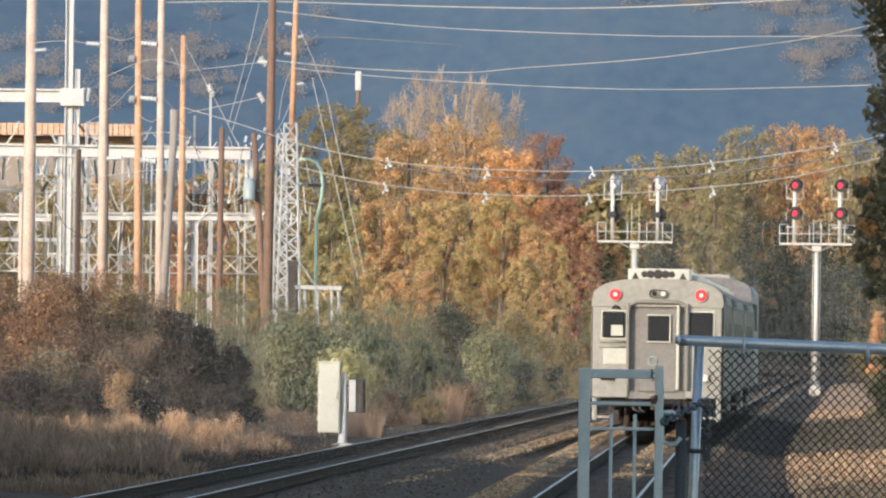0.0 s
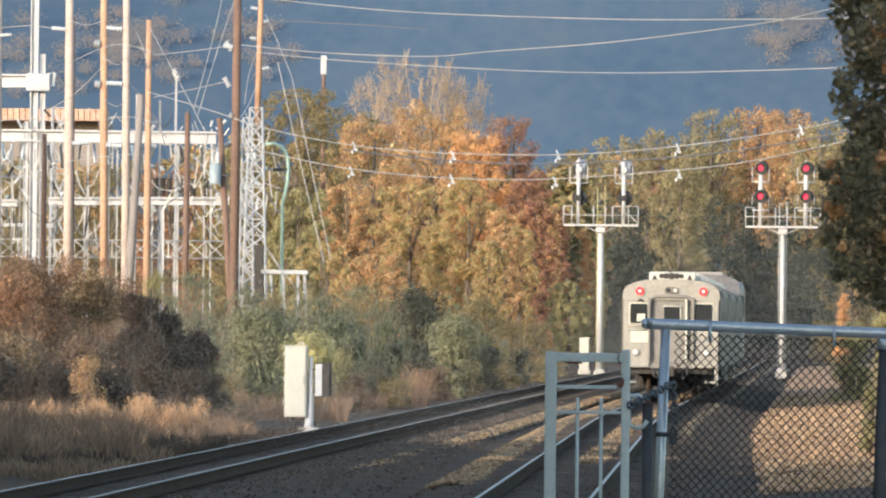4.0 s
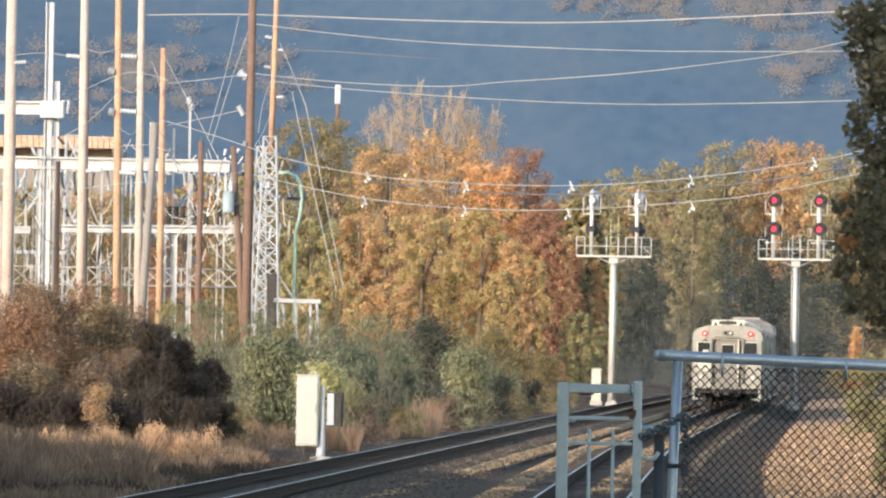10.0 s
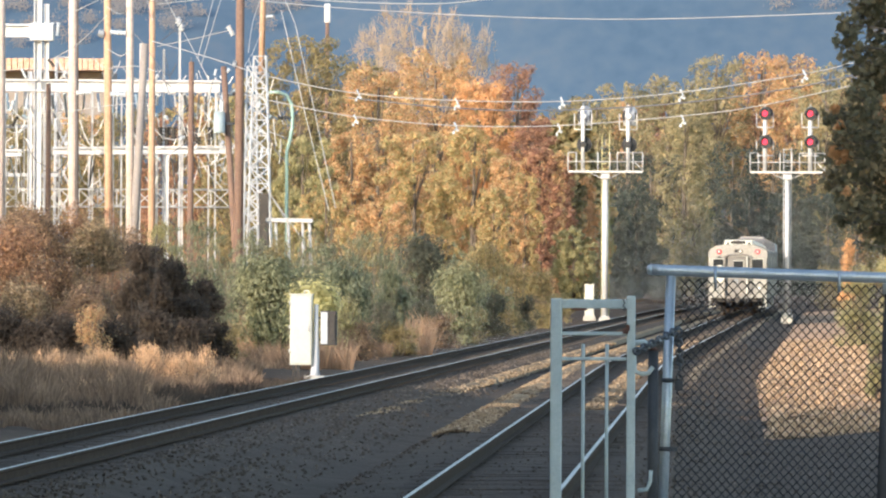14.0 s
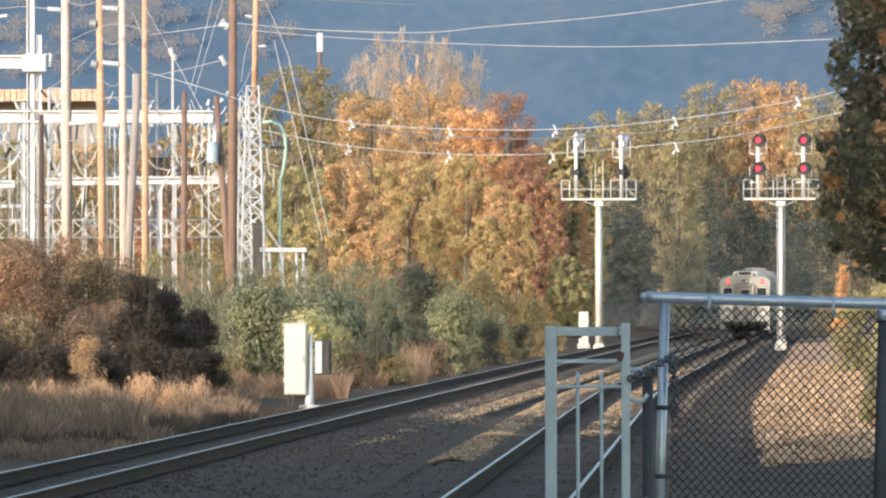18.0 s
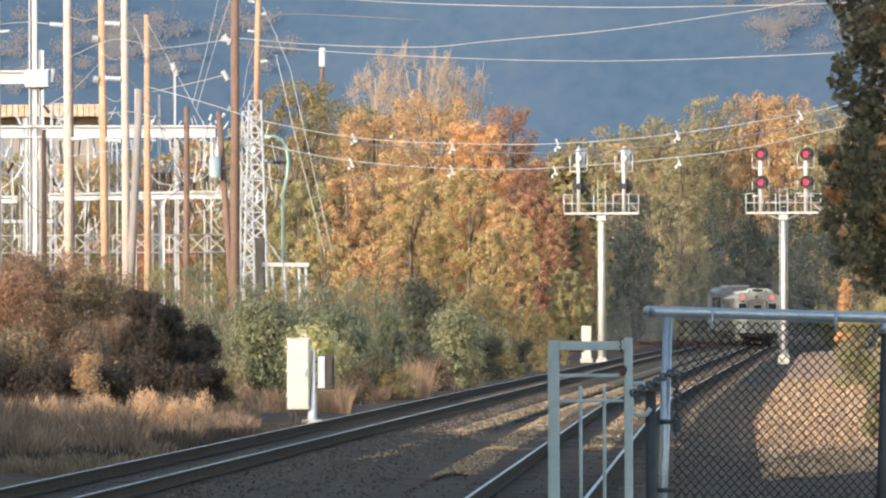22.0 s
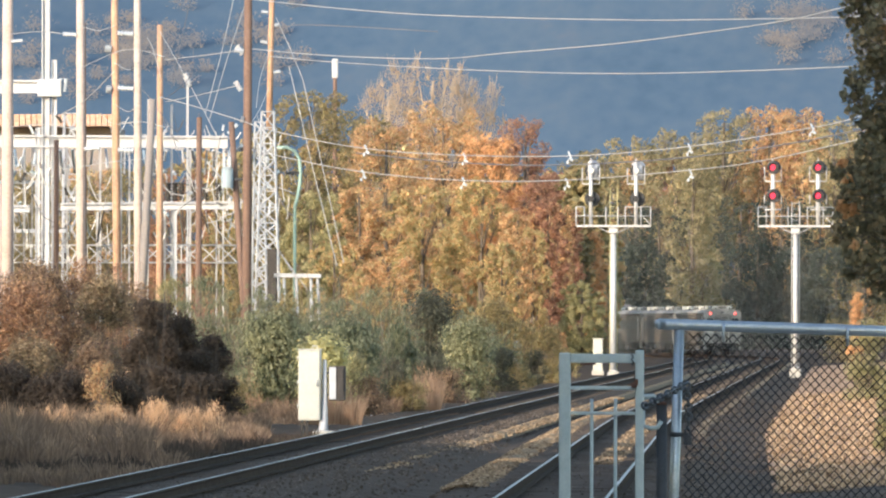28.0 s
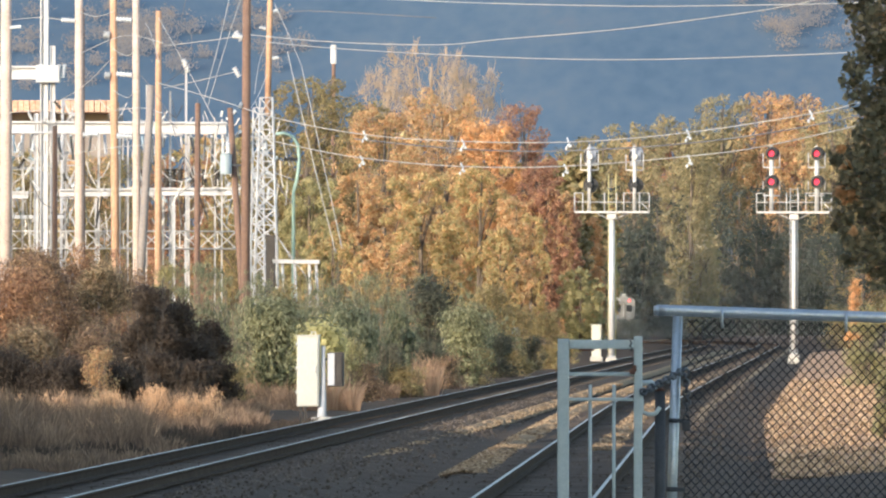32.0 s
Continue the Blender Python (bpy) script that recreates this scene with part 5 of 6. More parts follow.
TREES_FAR = [
    ("tree", 1075, 222, 85, 960, L_OLIVE, "olive tree at the edge of the far wood", 7000, 0.42, 0.05),
    ("tree", 1135, 198, 88, 940, L_FARGOLD, "golden-green tree at the edge of the far wood", 8000, 0.42, 0.05),
    ("tree", 1205, 184, 85, 950, L_FARGOLD, "yellow-green tree at the edge of the far wood", 8000, 0.42, 0.05),
    ("tree", 1290, 146, 80, 960, L_FARGOLD, "tall golden tree at the edge of the far wood", 9000, 0.42, 0.05),
    ("tree", 1235, 250, 62, 852, L_FARGOLD, "yellow-green tree beside the far curve", 7000, 0.38, 0.05),
    ("tree", 1375, 140, 65, 960, L_ORANGE, "orange tree at the edge of the far wood", 8000, 0.42, 0.05),
    ("tree", 1430, 146, 65, 950, L_ORANGE, "orange tree at the edge of the far wood", 8000, 0.42, 0.05),
    ("tree", 1490, 165, 85, 930, L_FARGOLD, "golden-brown tree at the edge of the far wood", 8000, 0.42, 0.05),
    ("tree", 1570, 175, 95, 940, L_ORANGE, "orange-brown tree at the edge of the far wood", 8000, 0.42, 0.05),
    ("tree", 1660, 170, 80, 930, L_FARGOLD, "golden tree at the edge of the far wood", 7000, 0.42, 0.05),
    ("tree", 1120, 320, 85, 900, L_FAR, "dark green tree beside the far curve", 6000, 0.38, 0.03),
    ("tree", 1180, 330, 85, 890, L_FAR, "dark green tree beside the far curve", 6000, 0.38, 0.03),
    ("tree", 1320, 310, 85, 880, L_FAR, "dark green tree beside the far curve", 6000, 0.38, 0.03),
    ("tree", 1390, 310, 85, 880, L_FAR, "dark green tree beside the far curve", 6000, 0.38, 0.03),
]
TREES_CURVE = [
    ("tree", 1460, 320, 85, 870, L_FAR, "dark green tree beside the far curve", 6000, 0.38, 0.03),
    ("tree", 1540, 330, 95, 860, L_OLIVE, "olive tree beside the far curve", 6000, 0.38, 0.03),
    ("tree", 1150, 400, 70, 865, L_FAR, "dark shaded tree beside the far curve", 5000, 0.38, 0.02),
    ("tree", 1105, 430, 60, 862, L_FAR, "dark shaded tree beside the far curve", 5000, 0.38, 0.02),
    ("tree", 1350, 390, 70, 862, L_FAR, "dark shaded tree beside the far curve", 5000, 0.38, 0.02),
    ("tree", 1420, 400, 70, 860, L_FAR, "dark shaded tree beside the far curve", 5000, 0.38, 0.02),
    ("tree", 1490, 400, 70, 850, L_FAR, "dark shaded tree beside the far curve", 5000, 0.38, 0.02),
    ("tree", 1255, 400, 45, 855, L_YGREEN, "low yellow-green tree beside the far curve", 4500, 0.36, 0.05),
]
TREES = TREES_WOOD + TREES_SUBSTATION + TREES_BEHIND + TREES_FAR + TREES_CURVE
for i, (n, x, top, half, d, m, label, k, size, low) in enumerate(TREES):
    tree(n, x, top, half, d, m, label, int(k * (2.85 if d < 700 else 1.75)), size * (0.49 if d < 700 else 0.605), low, seed=100 + i)
# Added behind the wood, mostly hidden, to throw shade on the train.
for i, (x, top, d, m) in enumerate(((480, 190, 650, L_OLIVE), (600, 200, 665, L_ORANGE), (700, 210, 680, L_GOLD), (800, 190, 690, L_ORANGE), (880, 215, 690, L_OLIVE), (930, 225, 700, L_RED), (380, 220, 640, L_GOLD))):
    tree("tree", x, top, 90, d, m, "autumn tree added behind the wood to shade the train", 3500, 0.48, 0.05, seed=700 + i)
# Added inside the curve to keep sunlight off the passing train.
for i, (x, y, h) in enumerate(((-21, 728, 13), (-26, 738, 14), (-31, 750, 13), (-35, 762, 14), (-41, 776, 14), (-47, 790, 14), (-22, 761, 16), (-24.5, 773, 16), (-27, 786, 16), (-30, 798, 16), (-33, 810, 16), (-20.5, 747, 12), (-22, 716, 12), (-30, 726, 14), (-38, 745, 14), (-54, 805, 15), (-26, 818, 15), (-24, 806, 14), (-31, 826, 16))):
    tree("tree", 1500 + x * 16000 / y, 553 - (h - 2.3) * 16000 / y, 56, y, (L_OLIVE, L_RED, L_GOLD)[i % 3], "autumn tree added inside the curve to shade the train", 7500, 0.75, 0.02, seed=740 + i)
for i in range(17):
    rr2 = random.Random(60 + i)
    tree("tree", 1010 + i * 42 + rr2.uniform(-10, 10), (232, 226, 218, 214, 210, 206, 196, 186, 180, 176, 178, 180, 184, 186, 184, 180, 180)[i] + rr2.uniform(8, 34), 62, 1010 + rr2.uniform(-15, 15), (L_OLIVE, L_FARGOLD, L_RED, L_FARGOLD, L_ORANGE)[i * 3 % 5], "autumn tree deep in the far wood", 3200, 0.65, 0.05, seed=760 + i)
tree("tree", 770, 62, 120, 690, L_TWIG, "tall nearly bare pale tree behind the orange ones", 20000, 0.10, 0.3, seed=77, bark=M_BARK_PALE, bare=1300)
tree("tree", 700, 100, 70, 700, L_TWIG, "nearly bare pale tree behind the orange ones", 11000, 0.10, 0.3, seed=78, bark=M_BARK_PALE, bare=800)
tree("tree", 850, 95, 80, 700, L_TWIG, "nearly bare pale tree behind the orange ones", 11000, 0.10, 0.3, seed=79, bark=M_BARK_PALE, bare=800)


def shrub(x, top, half, d, material, label, leaves=2500, size=0.16, seed=1, aspect=0.35, up=0.0, name="shrub", depth=1.0, base=None):
    """A many-stemmed bush, fitted to the view by the pixel position of its top and half its width."""
    r = np.random.default_rng(seed)
    t = sight(x, top, d)
    R = half * d / 16000
    base_z = lie(t.x + 5.15, d) if base is None else base
    H = t.z - base_z
    th = thing(name, (t.x, d, base_z), label, "shrub", "trackside shrubs")
    lobes = []
    bm = B()
    mound = "rounded" in label or material in (L_LEMON, L_RUSSET)
    if mound:
        core = min(R, H * 0.62) * 0.85
        lobes = [(0, 0, H - core * 1.02, core)] * 4 + [(0, 0, H * 0.35, core * 1.05)]
    spires = material is L_WILLOW and not mound
    if spires:
        for i in range(24):
            a, q = r.uniform(0, 6.28), R * r.uniform(0.1, 1.0)
            top_h = H * r.uniform(0.55, 0.98)
            for k in range(5):
                lobes.append((math.cos(a) * q, math.sin(a) * q * depth, top_h * (0.3 + 0.15 * k), R * (0.17 - 0.027 * k)))
            tube(bm, [(math.cos(a) * q * 0.4, math.sin(a) * q * 0.4, -0.1), (math.cos(a) * q, math.sin(a) * q * depth, top_h * 0.9)], 0.02, 5, 0.006, caps=False)
    for i in range(30 if not spires else 4):
        h = r.uniform(0.06, 0.86)
        a = r.uniform(0, 6.28)
        q = R * r.uniform(0.1, 0.8) * math.sqrt(max(0.05, 1.1 - h))
        rad = min(R * r.uniform(0.16, 0.4), H * 0.26) * (0.7 if mound or spires else 1)
        c = (math.cos(a) * q, math.sin(a) * q * depth, min(h * H, H - rad * 0.8), rad)
        lobes.append(c)
        f0 = Vector((c[0] * 0.25, c[1] * 0.25, -0.1))
        tube(bm, [f0, f0.lerp(Vector(c[:3]), 0.55) + Vector((0, 0, 0.1 * H)), Vector(c[:3]) + Vector((0, 0, rad * 0.5))], 0.018, 5, 0.006, caps=False)
    for i in range(10):
        a, q = r.uniform(0, 6.28), r.uniform(0.2, 0.9) * R
        p0 = Vector((math.cos(a) * q * 0.5, math.sin(a) * q * 0.5, 0))
        p1 = Vector((math.cos(a) * q * 0.8, math.sin(a) * q * 0.8, H * r.uniform(0.6, 0.98)))
        p2 = p1 + Vector((math.cos(a), math.sin(a), r.uniform(-0.6, 0.9))) * R * 0.25
        tube(bm, [p0, p1, p2], 0.009, 4, 0.004, caps=False)
    # Bushes with painted shade get near-black stems to match.
    part("stem", bm, M_UNDER if material is L_SHADE else M_BARK, th)
    pts, out = crown_points(lobes, leaves, r, fuzz=0.22 if mound else 0.10 if spires else 0.2)
    if mound:
        out = out + (pts - np.array((0, 0, H * 0.4))) / R
    leaf_cloud("foliage", pts, size * (1.55 if spires else 1.35 if mound else 1), aspect * (0.5 if material is L_RUSSET or spires else 1), material, seed, th, up, out)
    return th


SHRUBS_BANK = [
    (30, 470, 95, 240, L_RUST, "brown bramble thicket with red-tinged leaves", 11000, 0.13),
    (110, 450, 85, 245, L_BROWN, "brown bramble thicket with red-tinged leaves", 11000, 0.13),
    (190, 455, 80, 243, L_BRAMBLE, "olive-brown bramble thicket with dry leaves", 10000, 0.13),
    (-40, 460, 80, 240, L_BROWN, "brown bramble thicket with dry leaves", 8000, 0.13),
    (215, 425, 40, 262, L_RED, "dark reddish bush at the top of the bank", 2800, 0.10),
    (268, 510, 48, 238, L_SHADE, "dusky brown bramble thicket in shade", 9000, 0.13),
    (60, 560, 90, 226, L_BRAMBLE, "low olive-brown brambles", 9000, 0.12),
    (170, 570, 80, 226, L_BROWN, "low brown brambles", 9000, 0.12),
    (190, 600, 44, 219, L_ORANGE, "small bush with tan leaves catching the sun", 1500, 0.10),
    (60, 432, 70, 256, L_BROWN, "brown bramble thicket with dry leaves", 7000, 0.12),
    (150, 436, 70, 258, L_RUST, "rusty brown bramble thicket with dry leaves", 7000, 0.12),
    (245, 446, 50, 256, L_BROWN, "brown bramble thicket with dry leaves", 5000, 0.12),
    (-30, 436, 60, 256, L_BROWN, "brown bramble thicket with dry leaves", 5000, 0.12),
    (-120, 440, 85, 246, L_RUST, "rusty brown bramble thicket beside the railway", 9000, 0.13),
    (-200, 445, 85, 244, L_BRAMBLE, "olive-brown bramble thicket beside the railway", 8000, 0.13),
]
SHRUBS_THICKET = [
    (-110, 560, 90, 224, L_BROWN, "low brown brambles beside the railway", 8000, 0.12),
    (-200, 570, 90, 222, L_BRAMBLE, "low brown brambles beside the railway", 7000, 0.12),
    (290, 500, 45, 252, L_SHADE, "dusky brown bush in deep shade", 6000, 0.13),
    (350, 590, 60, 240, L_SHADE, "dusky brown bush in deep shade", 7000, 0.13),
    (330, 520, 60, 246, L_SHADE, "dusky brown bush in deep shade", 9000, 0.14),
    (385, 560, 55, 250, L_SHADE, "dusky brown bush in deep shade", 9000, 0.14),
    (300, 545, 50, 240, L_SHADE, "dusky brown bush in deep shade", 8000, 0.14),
    (330, 468, 55, 300, L_WILLOW, "grey-green willow scrub", 3500, 0.15),
    (400, 475, 55, 310, L_WILLOW, "grey-green willow scrub", 3500, 0.15),
    (460, 482, 55, 305, L_WILLOW, "grey-green willow scrub", 3500, 0.15),
    (300, 460, 40, 330, L_YGREEN, "yellowing willow scrub", 2500, 0.15),
    (430, 530, 50, 280, L_WILLOW, "tall grey-green weeds", 3500, 0.13),
    (480, 560, 45, 275, L_DARK, "dark green bush beside the cabinet", 3000, 0.13),
    (525, 505, 55, 300, L_OLIVE, "olive bush with small leaves", 3500, 0.14),
    (550, 520, 45, 292, L_WILLOW, "grey-green bush", 3000, 0.14),
]
SHRUBS_WILLOW = [
    (590, 480, 60, 330, L_WILLOW, "grey-green willow scrub", 3500, 0.15),
    (650, 490, 60, 345, L_WILLOW, "grey-green willow scrub", 3500, 0.15),
    (620, 540, 55, 310, L_WILLOW, "grey-green weeds", 3500, 0.14),
    (710, 500, 60, 360, L_WILLOW, "grey-green willow scrub", 3500, 0.16),
    (770, 505, 50, 365, L_DARK, "dark green rounded bush", 3500, 0.16),
    (830, 520, 55, 380, L_WILLOW, "grey-green willow scrub", 3000, 0.16),
    (880, 530, 50, 400, L_WILLOW, "grey-green willow scrub", 3000, 0.16),
    (930, 535, 45, 420, L_OLIVE, "olive bush under the trees", 2500, 0.17),
    (980, 540, 40, 450, L_OLIVE, "olive bush under the trees", 2500, 0.18),
    (690, 555, 60, 320, L_WILLOW, "low grey-green weeds", 3000, 0.14),
    (579, 566, 44, 262, L_LEMON, "sunlit yellow-green bush behind the cabinet", 3200, 0.15),
    (640, 590, 40, 285, L_YGREEN, "sunlit yellow-green weeds", 2000, 0.13),
    (494, 520, 50, 268, L_GREEN, "rounded green bush behind the cabinet", 6000, 0.15),
    (722, 528, 62, 305, L_WILLOW, "large grey-green bush in the scrub", 7000, 0.16),
    (622, 530, 56, 290, L_WILLOW, "rounded grey-green bush in the scrub", 5000, 0.16),
]
SHRUBS_SCRUB = [
    (838, 532, 44, 342, L_GREEN, "rounded green bush under the trees", 4000, 0.15),
    # Two dark-leaved bushes fill the shade below the rounded ones.
    (700, 600, 45, 300, L_DARK, "dark low bush", 2500, 0.13),
    (760, 600, 55, 330, L_DARK, "dark low bush", 3000, 0.14),
    (830, 570, 50, 350, L_OLIVE, "olive low bush", 2500, 0.15),
    (890, 585, 45, 390, L_DARK, "dark low bush under the trees", 2500, 0.16),
    (950, 590, 40, 430, L_DARK, "dark low bush under the trees", 2500, 0.17),
    (1010, 585, 30, 500, L_OLIVE, "low olive bush by the track", 1800, 0.18),
    (420, 640, 50, 262, L_OLIVE, "low olive weeds along the scrub", 2600, 0.12),
    (500, 620, 45, 270, L_BROWN, "low russet weeds behind the cabinet", 2600, 0.11),
    (560, 600, 40, 285, L_OLIVE, "olive weeds behind the cabinet", 2400, 0.12),
    (660, 635, 45, 285, L_BROWN, "low russet weeds behind the cabinet", 2600, 0.11),
    (730, 640, 45, 300, L_OLIVE, "low olive weeds along the scrub", 2400, 0.13),
    (800, 625, 45, 330, L_BROWN, "low russet weeds along the scrub", 2400, 0.13),
    (860, 615, 45, 360, L_OLIVE, "low olive weeds along the scrub", 2400, 0.14),
    (920, 612, 40, 400, L_OLIVE, "low olive weeds along the scrub", 2200, 0.15),
]
SHRUBS_LOW = [
    (980, 608, 40, 450, L_OLIVE, "low olive weeds along the scrub", 2200, 0.16),
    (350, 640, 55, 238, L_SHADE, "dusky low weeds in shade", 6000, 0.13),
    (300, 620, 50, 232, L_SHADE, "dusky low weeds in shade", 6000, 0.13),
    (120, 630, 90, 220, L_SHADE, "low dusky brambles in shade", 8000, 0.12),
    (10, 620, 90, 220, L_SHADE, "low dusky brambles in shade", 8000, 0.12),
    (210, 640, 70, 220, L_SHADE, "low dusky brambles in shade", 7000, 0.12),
    (580, 470, 60, 345, L_WILLOW, "grey-green willow scrub", 3500, 0.15),
    (370, 455, 55, 335, L_WILLOW, "grey-green willow scrub", 3500, 0.15),
    (500, 470, 50, 340, L_WILLOW, "grey-green willow scrub", 3500, 0.15),
    (1545, 520, 45, 320, L_YGREEN, "yellow-green bush beyond the fence", 3000, 0.15),
    (1610, 480, 55, 300, L_YGREEN, "yellow-green bush beyond the fence", 3500, 0.15),
    (1680, 470, 50, 290, L_GOLD, "golden bush beyond the fence", 3000, 0.15),
    (1525, 470, 22, 420, L_BRIGHT, "small orange sapling beyond the fence", 1200, 0.18),
    (1580, 640, 28, 190, L_YGREEN, "green weeds on the bank", 2000, 0.09),
    (1640, 600, 50, 200, L_YGREEN, "green weeds on the bank", 3000, 0.10),
]
SHRUBS_WEEDS = [
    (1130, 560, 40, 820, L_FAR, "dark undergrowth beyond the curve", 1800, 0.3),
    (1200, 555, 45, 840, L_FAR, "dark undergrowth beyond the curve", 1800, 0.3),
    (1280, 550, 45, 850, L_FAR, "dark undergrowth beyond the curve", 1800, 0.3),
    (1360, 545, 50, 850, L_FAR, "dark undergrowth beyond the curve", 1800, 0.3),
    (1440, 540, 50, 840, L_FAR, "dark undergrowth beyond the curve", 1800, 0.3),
    (1500, 535, 45, 700, L_OLIVE, "olive undergrowth beside the track", 1800, 0.25),
]
SHRUBS_TALL = [
    (450, 474, 62, 345, L_WILLOW, "tall grey-green willow scrub", 4200, 0.16), (560, 474, 70, 350, L_WILLOW, "tall grey-green willow scrub", 4200, 0.16),
    (670, 480, 70, 366, L_OLIVE, "tall olive scrub under the trees", 4200, 0.17), (780, 488, 70, 386, L_WILLOW, "tall grey-green willow scrub", 4200, 0.18), (880, 505, 60, 410, L_OLIVE, "tall olive scrub under the trees", 3600, 0.18),
]
SHRUBS = SHRUBS_BANK + SHRUBS_THICKET + SHRUBS_WILLOW + SHRUBS_SCRUB + SHRUBS_LOW + SHRUBS_WEEDS + SHRUBS_TALL
for i, (x, top, half, d, m, label, k, size) in enumerate(SHRUBS):
    shrub(x, top - (24 if top < 520 and d < 460 and x < 1000 else 0), half * 1.12, d, m, label if len(label.split()) > 3 else label + " beside the railway", int(k * 2.0), size * 0.74, seed=300 + i, up=1.2 if m is L_RUSSET else 1.0 if m is L_WILLOW else 0.5 if m in (L_WILLOW, L_YGREEN, L_GREEN) else 0.0)


def grass_patch(x0, x1, d0, d1, tufts, tall, seed, label, blades=22, material=None):
    """Dry grass in tufts: thin blades that lean out from each tuft's heart."""
    r = np.random.default_rng(seed)
    v, f = [], []
    for i in range(tufts):
        d0i = r.uniform(d0, d1)
        xc = (r.uniform(x0, x1) - 1500) / 16000 * d0i
        big = tall * r.uniform(0.45, 1.0) * max(0.3, 0.85 + 0.9 * noise.noise((xc * 0.5, d0i * 0.15, seed)))
        for j in range(blades):
            a, q = r.uniform(0, 6.28), r.random() ** 0.7
            x, d = xc + math.cos(a) * q * 0.16, d0i + math.sin(a) * q * 0.3
            z = lie(x + 5.15, d) - 0.03
            h = big * r.uniform(0.45, 1.15)
            lean = h * (0.15 + 0.55 * q * r.random())
            bx, by = math.cos(a) * lean, math.sin(a) * lean
            w = 0.0085
            b0 = len(v)
            v += [(x - w, d, z), (x + w, d, z), (x + bx * 0.5 - w * 1.2, d + by * 0.5, z + h * 0.68), (x + bx * 0.5 + w * 1.2, d + by * 0.5, z + h * 0.68), (x + bx * 1.2, d + by * 1.2, z + h)]
            f += [(b0, b0 + 1, b0 + 3, b0 + 2), (b0 + 2, b0 + 3, b0 + 4)]
    tagged(mesh_ob("dry_grass", v, f, material or L_GRASS), label, "grass", kind="stuff")


def seed_heads(x0, x1, y0, y1, d, count, seed, material=None, size=0.07, label="clump of dry grass with fuzzy seed heads painted sunlit"):
    """Soft seed heads, coloured bright for sun on the tips, standing over the dry grass on thin stalks."""
    r = np.random.default_rng(seed)
    v, f, pts = [], [], []
    tufts = [(r.uniform(x0, x1), y0 + (y1 - y0) * r.uniform(0, 0.6), r.uniform(5, 12), d + r.uniform(-3, 3)) for i in range(max(3, count // 45))]
    for i in range(count):
        xt, yt, wide, dt = tufts[i % len(tufts)]
        off = r.normal(0, 1)
        x, y = xt + off * wide, yt + abs(r.normal(0, 1)) * (y1 - y0) * 0.4 + off * off * 4
        p = sight(x, min(y, y1 + 6), dt + r.uniform(-0.4, 0.4))
        z = lie(p.x + 5.15, p.y)
        lean = r.normal(0, 0.06)
        b0 = len(v)
        v += [(p.x - lean, p.y, z), (p.x - lean + 0.007, p.y, z), (p.x, p.y, p.z), (p.x + 0.005, p.y, p.z)]
        f += [(b0, b0 + 1, b0 + 3, b0 + 2)]
        for k in range(9):
            pts.append((p.x + r.normal(0, 0.025), p.y + r.normal(0, 0.03), p.z + r.normal(0, 0.07)))
    th = tagged(mesh_ob("seed_grass", v, f, L_GRASS), label, "grass", kind="stuff")
    leaf_cloud("seed_head", np.array(pts), size, 0.22, material or L_SEED, seed, th, 1.0)


seed_heads(268, 388, 682, 728, 207, 760, 61)
seed_heads(95, 220, 688, 745, 205, 700, 62)
seed_heads(-20, 100, 698, 750, 204, 600, 63)
seed_heads(20, 190, 748, 805, 190, 560, 64)
seed_heads(210, 290, 740, 780, 192, 160, 65)
seed_heads(-90, 20, 730, 800, 192, 300, 66)
grass_patch(-230, -80, 176, 216, 300, 0.95, 51, "tall dry tan grass beside the railway")
grass_patch(-90, 120, 176, 216, 480, 0.95, 41, "tall dry tan grass beside the railway")
grass_patch(100, 280, 182, 218, 480, 0.9, 42, "tall dry tan grass beside the railway")
grass_patch(255, 390, 204, 224, 300, 0.72, 43, "tall dry tan grass beside the railway")
grass_patch(380, 480, 215, 250, 160, 0.5, 47, "low dry grass beside the railway")
grass_patch(438, 520, 264, 282, 110, 1.5, 71, "tall russet dry grass with feathery plumes", material=L_RUSSET)
grass_patch(556, 640, 258, 272, 110, 1.25, 72, "tall russet dry grass with feathery plumes", material=L_RUSSET)
grass_patch(706, 784, 302, 322, 110, 1.6, 73, "tall russet dry grass with feathery plumes", material=L_RUSSET)
grass_patch(470, 550, 255, 285, 170, 0.9, 44, "dry russet grass behind the cabinet")
grass_patch(600, 720, 298, 335, 240, 0.95, 45, "dry russet grass behind the cabinet")
grass_patch(770, 860, 392, 430, 180, 1.3, 46, "dry russet grass by the shrubs")
# These two patches take the shade-painted colour.
grass_patch(-120, 420, 168, 214, 420, 0.34, 49, "low dry grass coloured dark for shade before the tall tufts", blades=24, material=L_SHADE)
grass_patch(240, 560, 205, 232, 300, 0.26, 50, "low dry grass coloured dark for shade round the cabinet", blades=20, material=L_SHADE)
grass_patch(-90, 330, 160, 190, 260, 0.35, 48, "short dry grass along the ballast edge", blades=24)


def fallen_leaves():
    """Leaf litter on the bank beyond the fence."""
    r = np.random.default_rng(12)
    pts = []
    for i in range(14000):
        s = 151 + 210 * r.random() ** 1.5
        o = r.uniform(3.2, 9)
        p = rail_point(s, 0, o)
        pts.append((p.x, p.y, lie(o, s) + 0.08 + 0.10 * r.random()))
    ob = leaf_cloud("fallen_leaves", np.array(pts), 0.085, 0.7, L_LITTER, 13, bent=True)
    tagged(ob, "scattered fallen orange-brown leaves on the bank", "leaves", kind="stuff")


fallen_leaves()


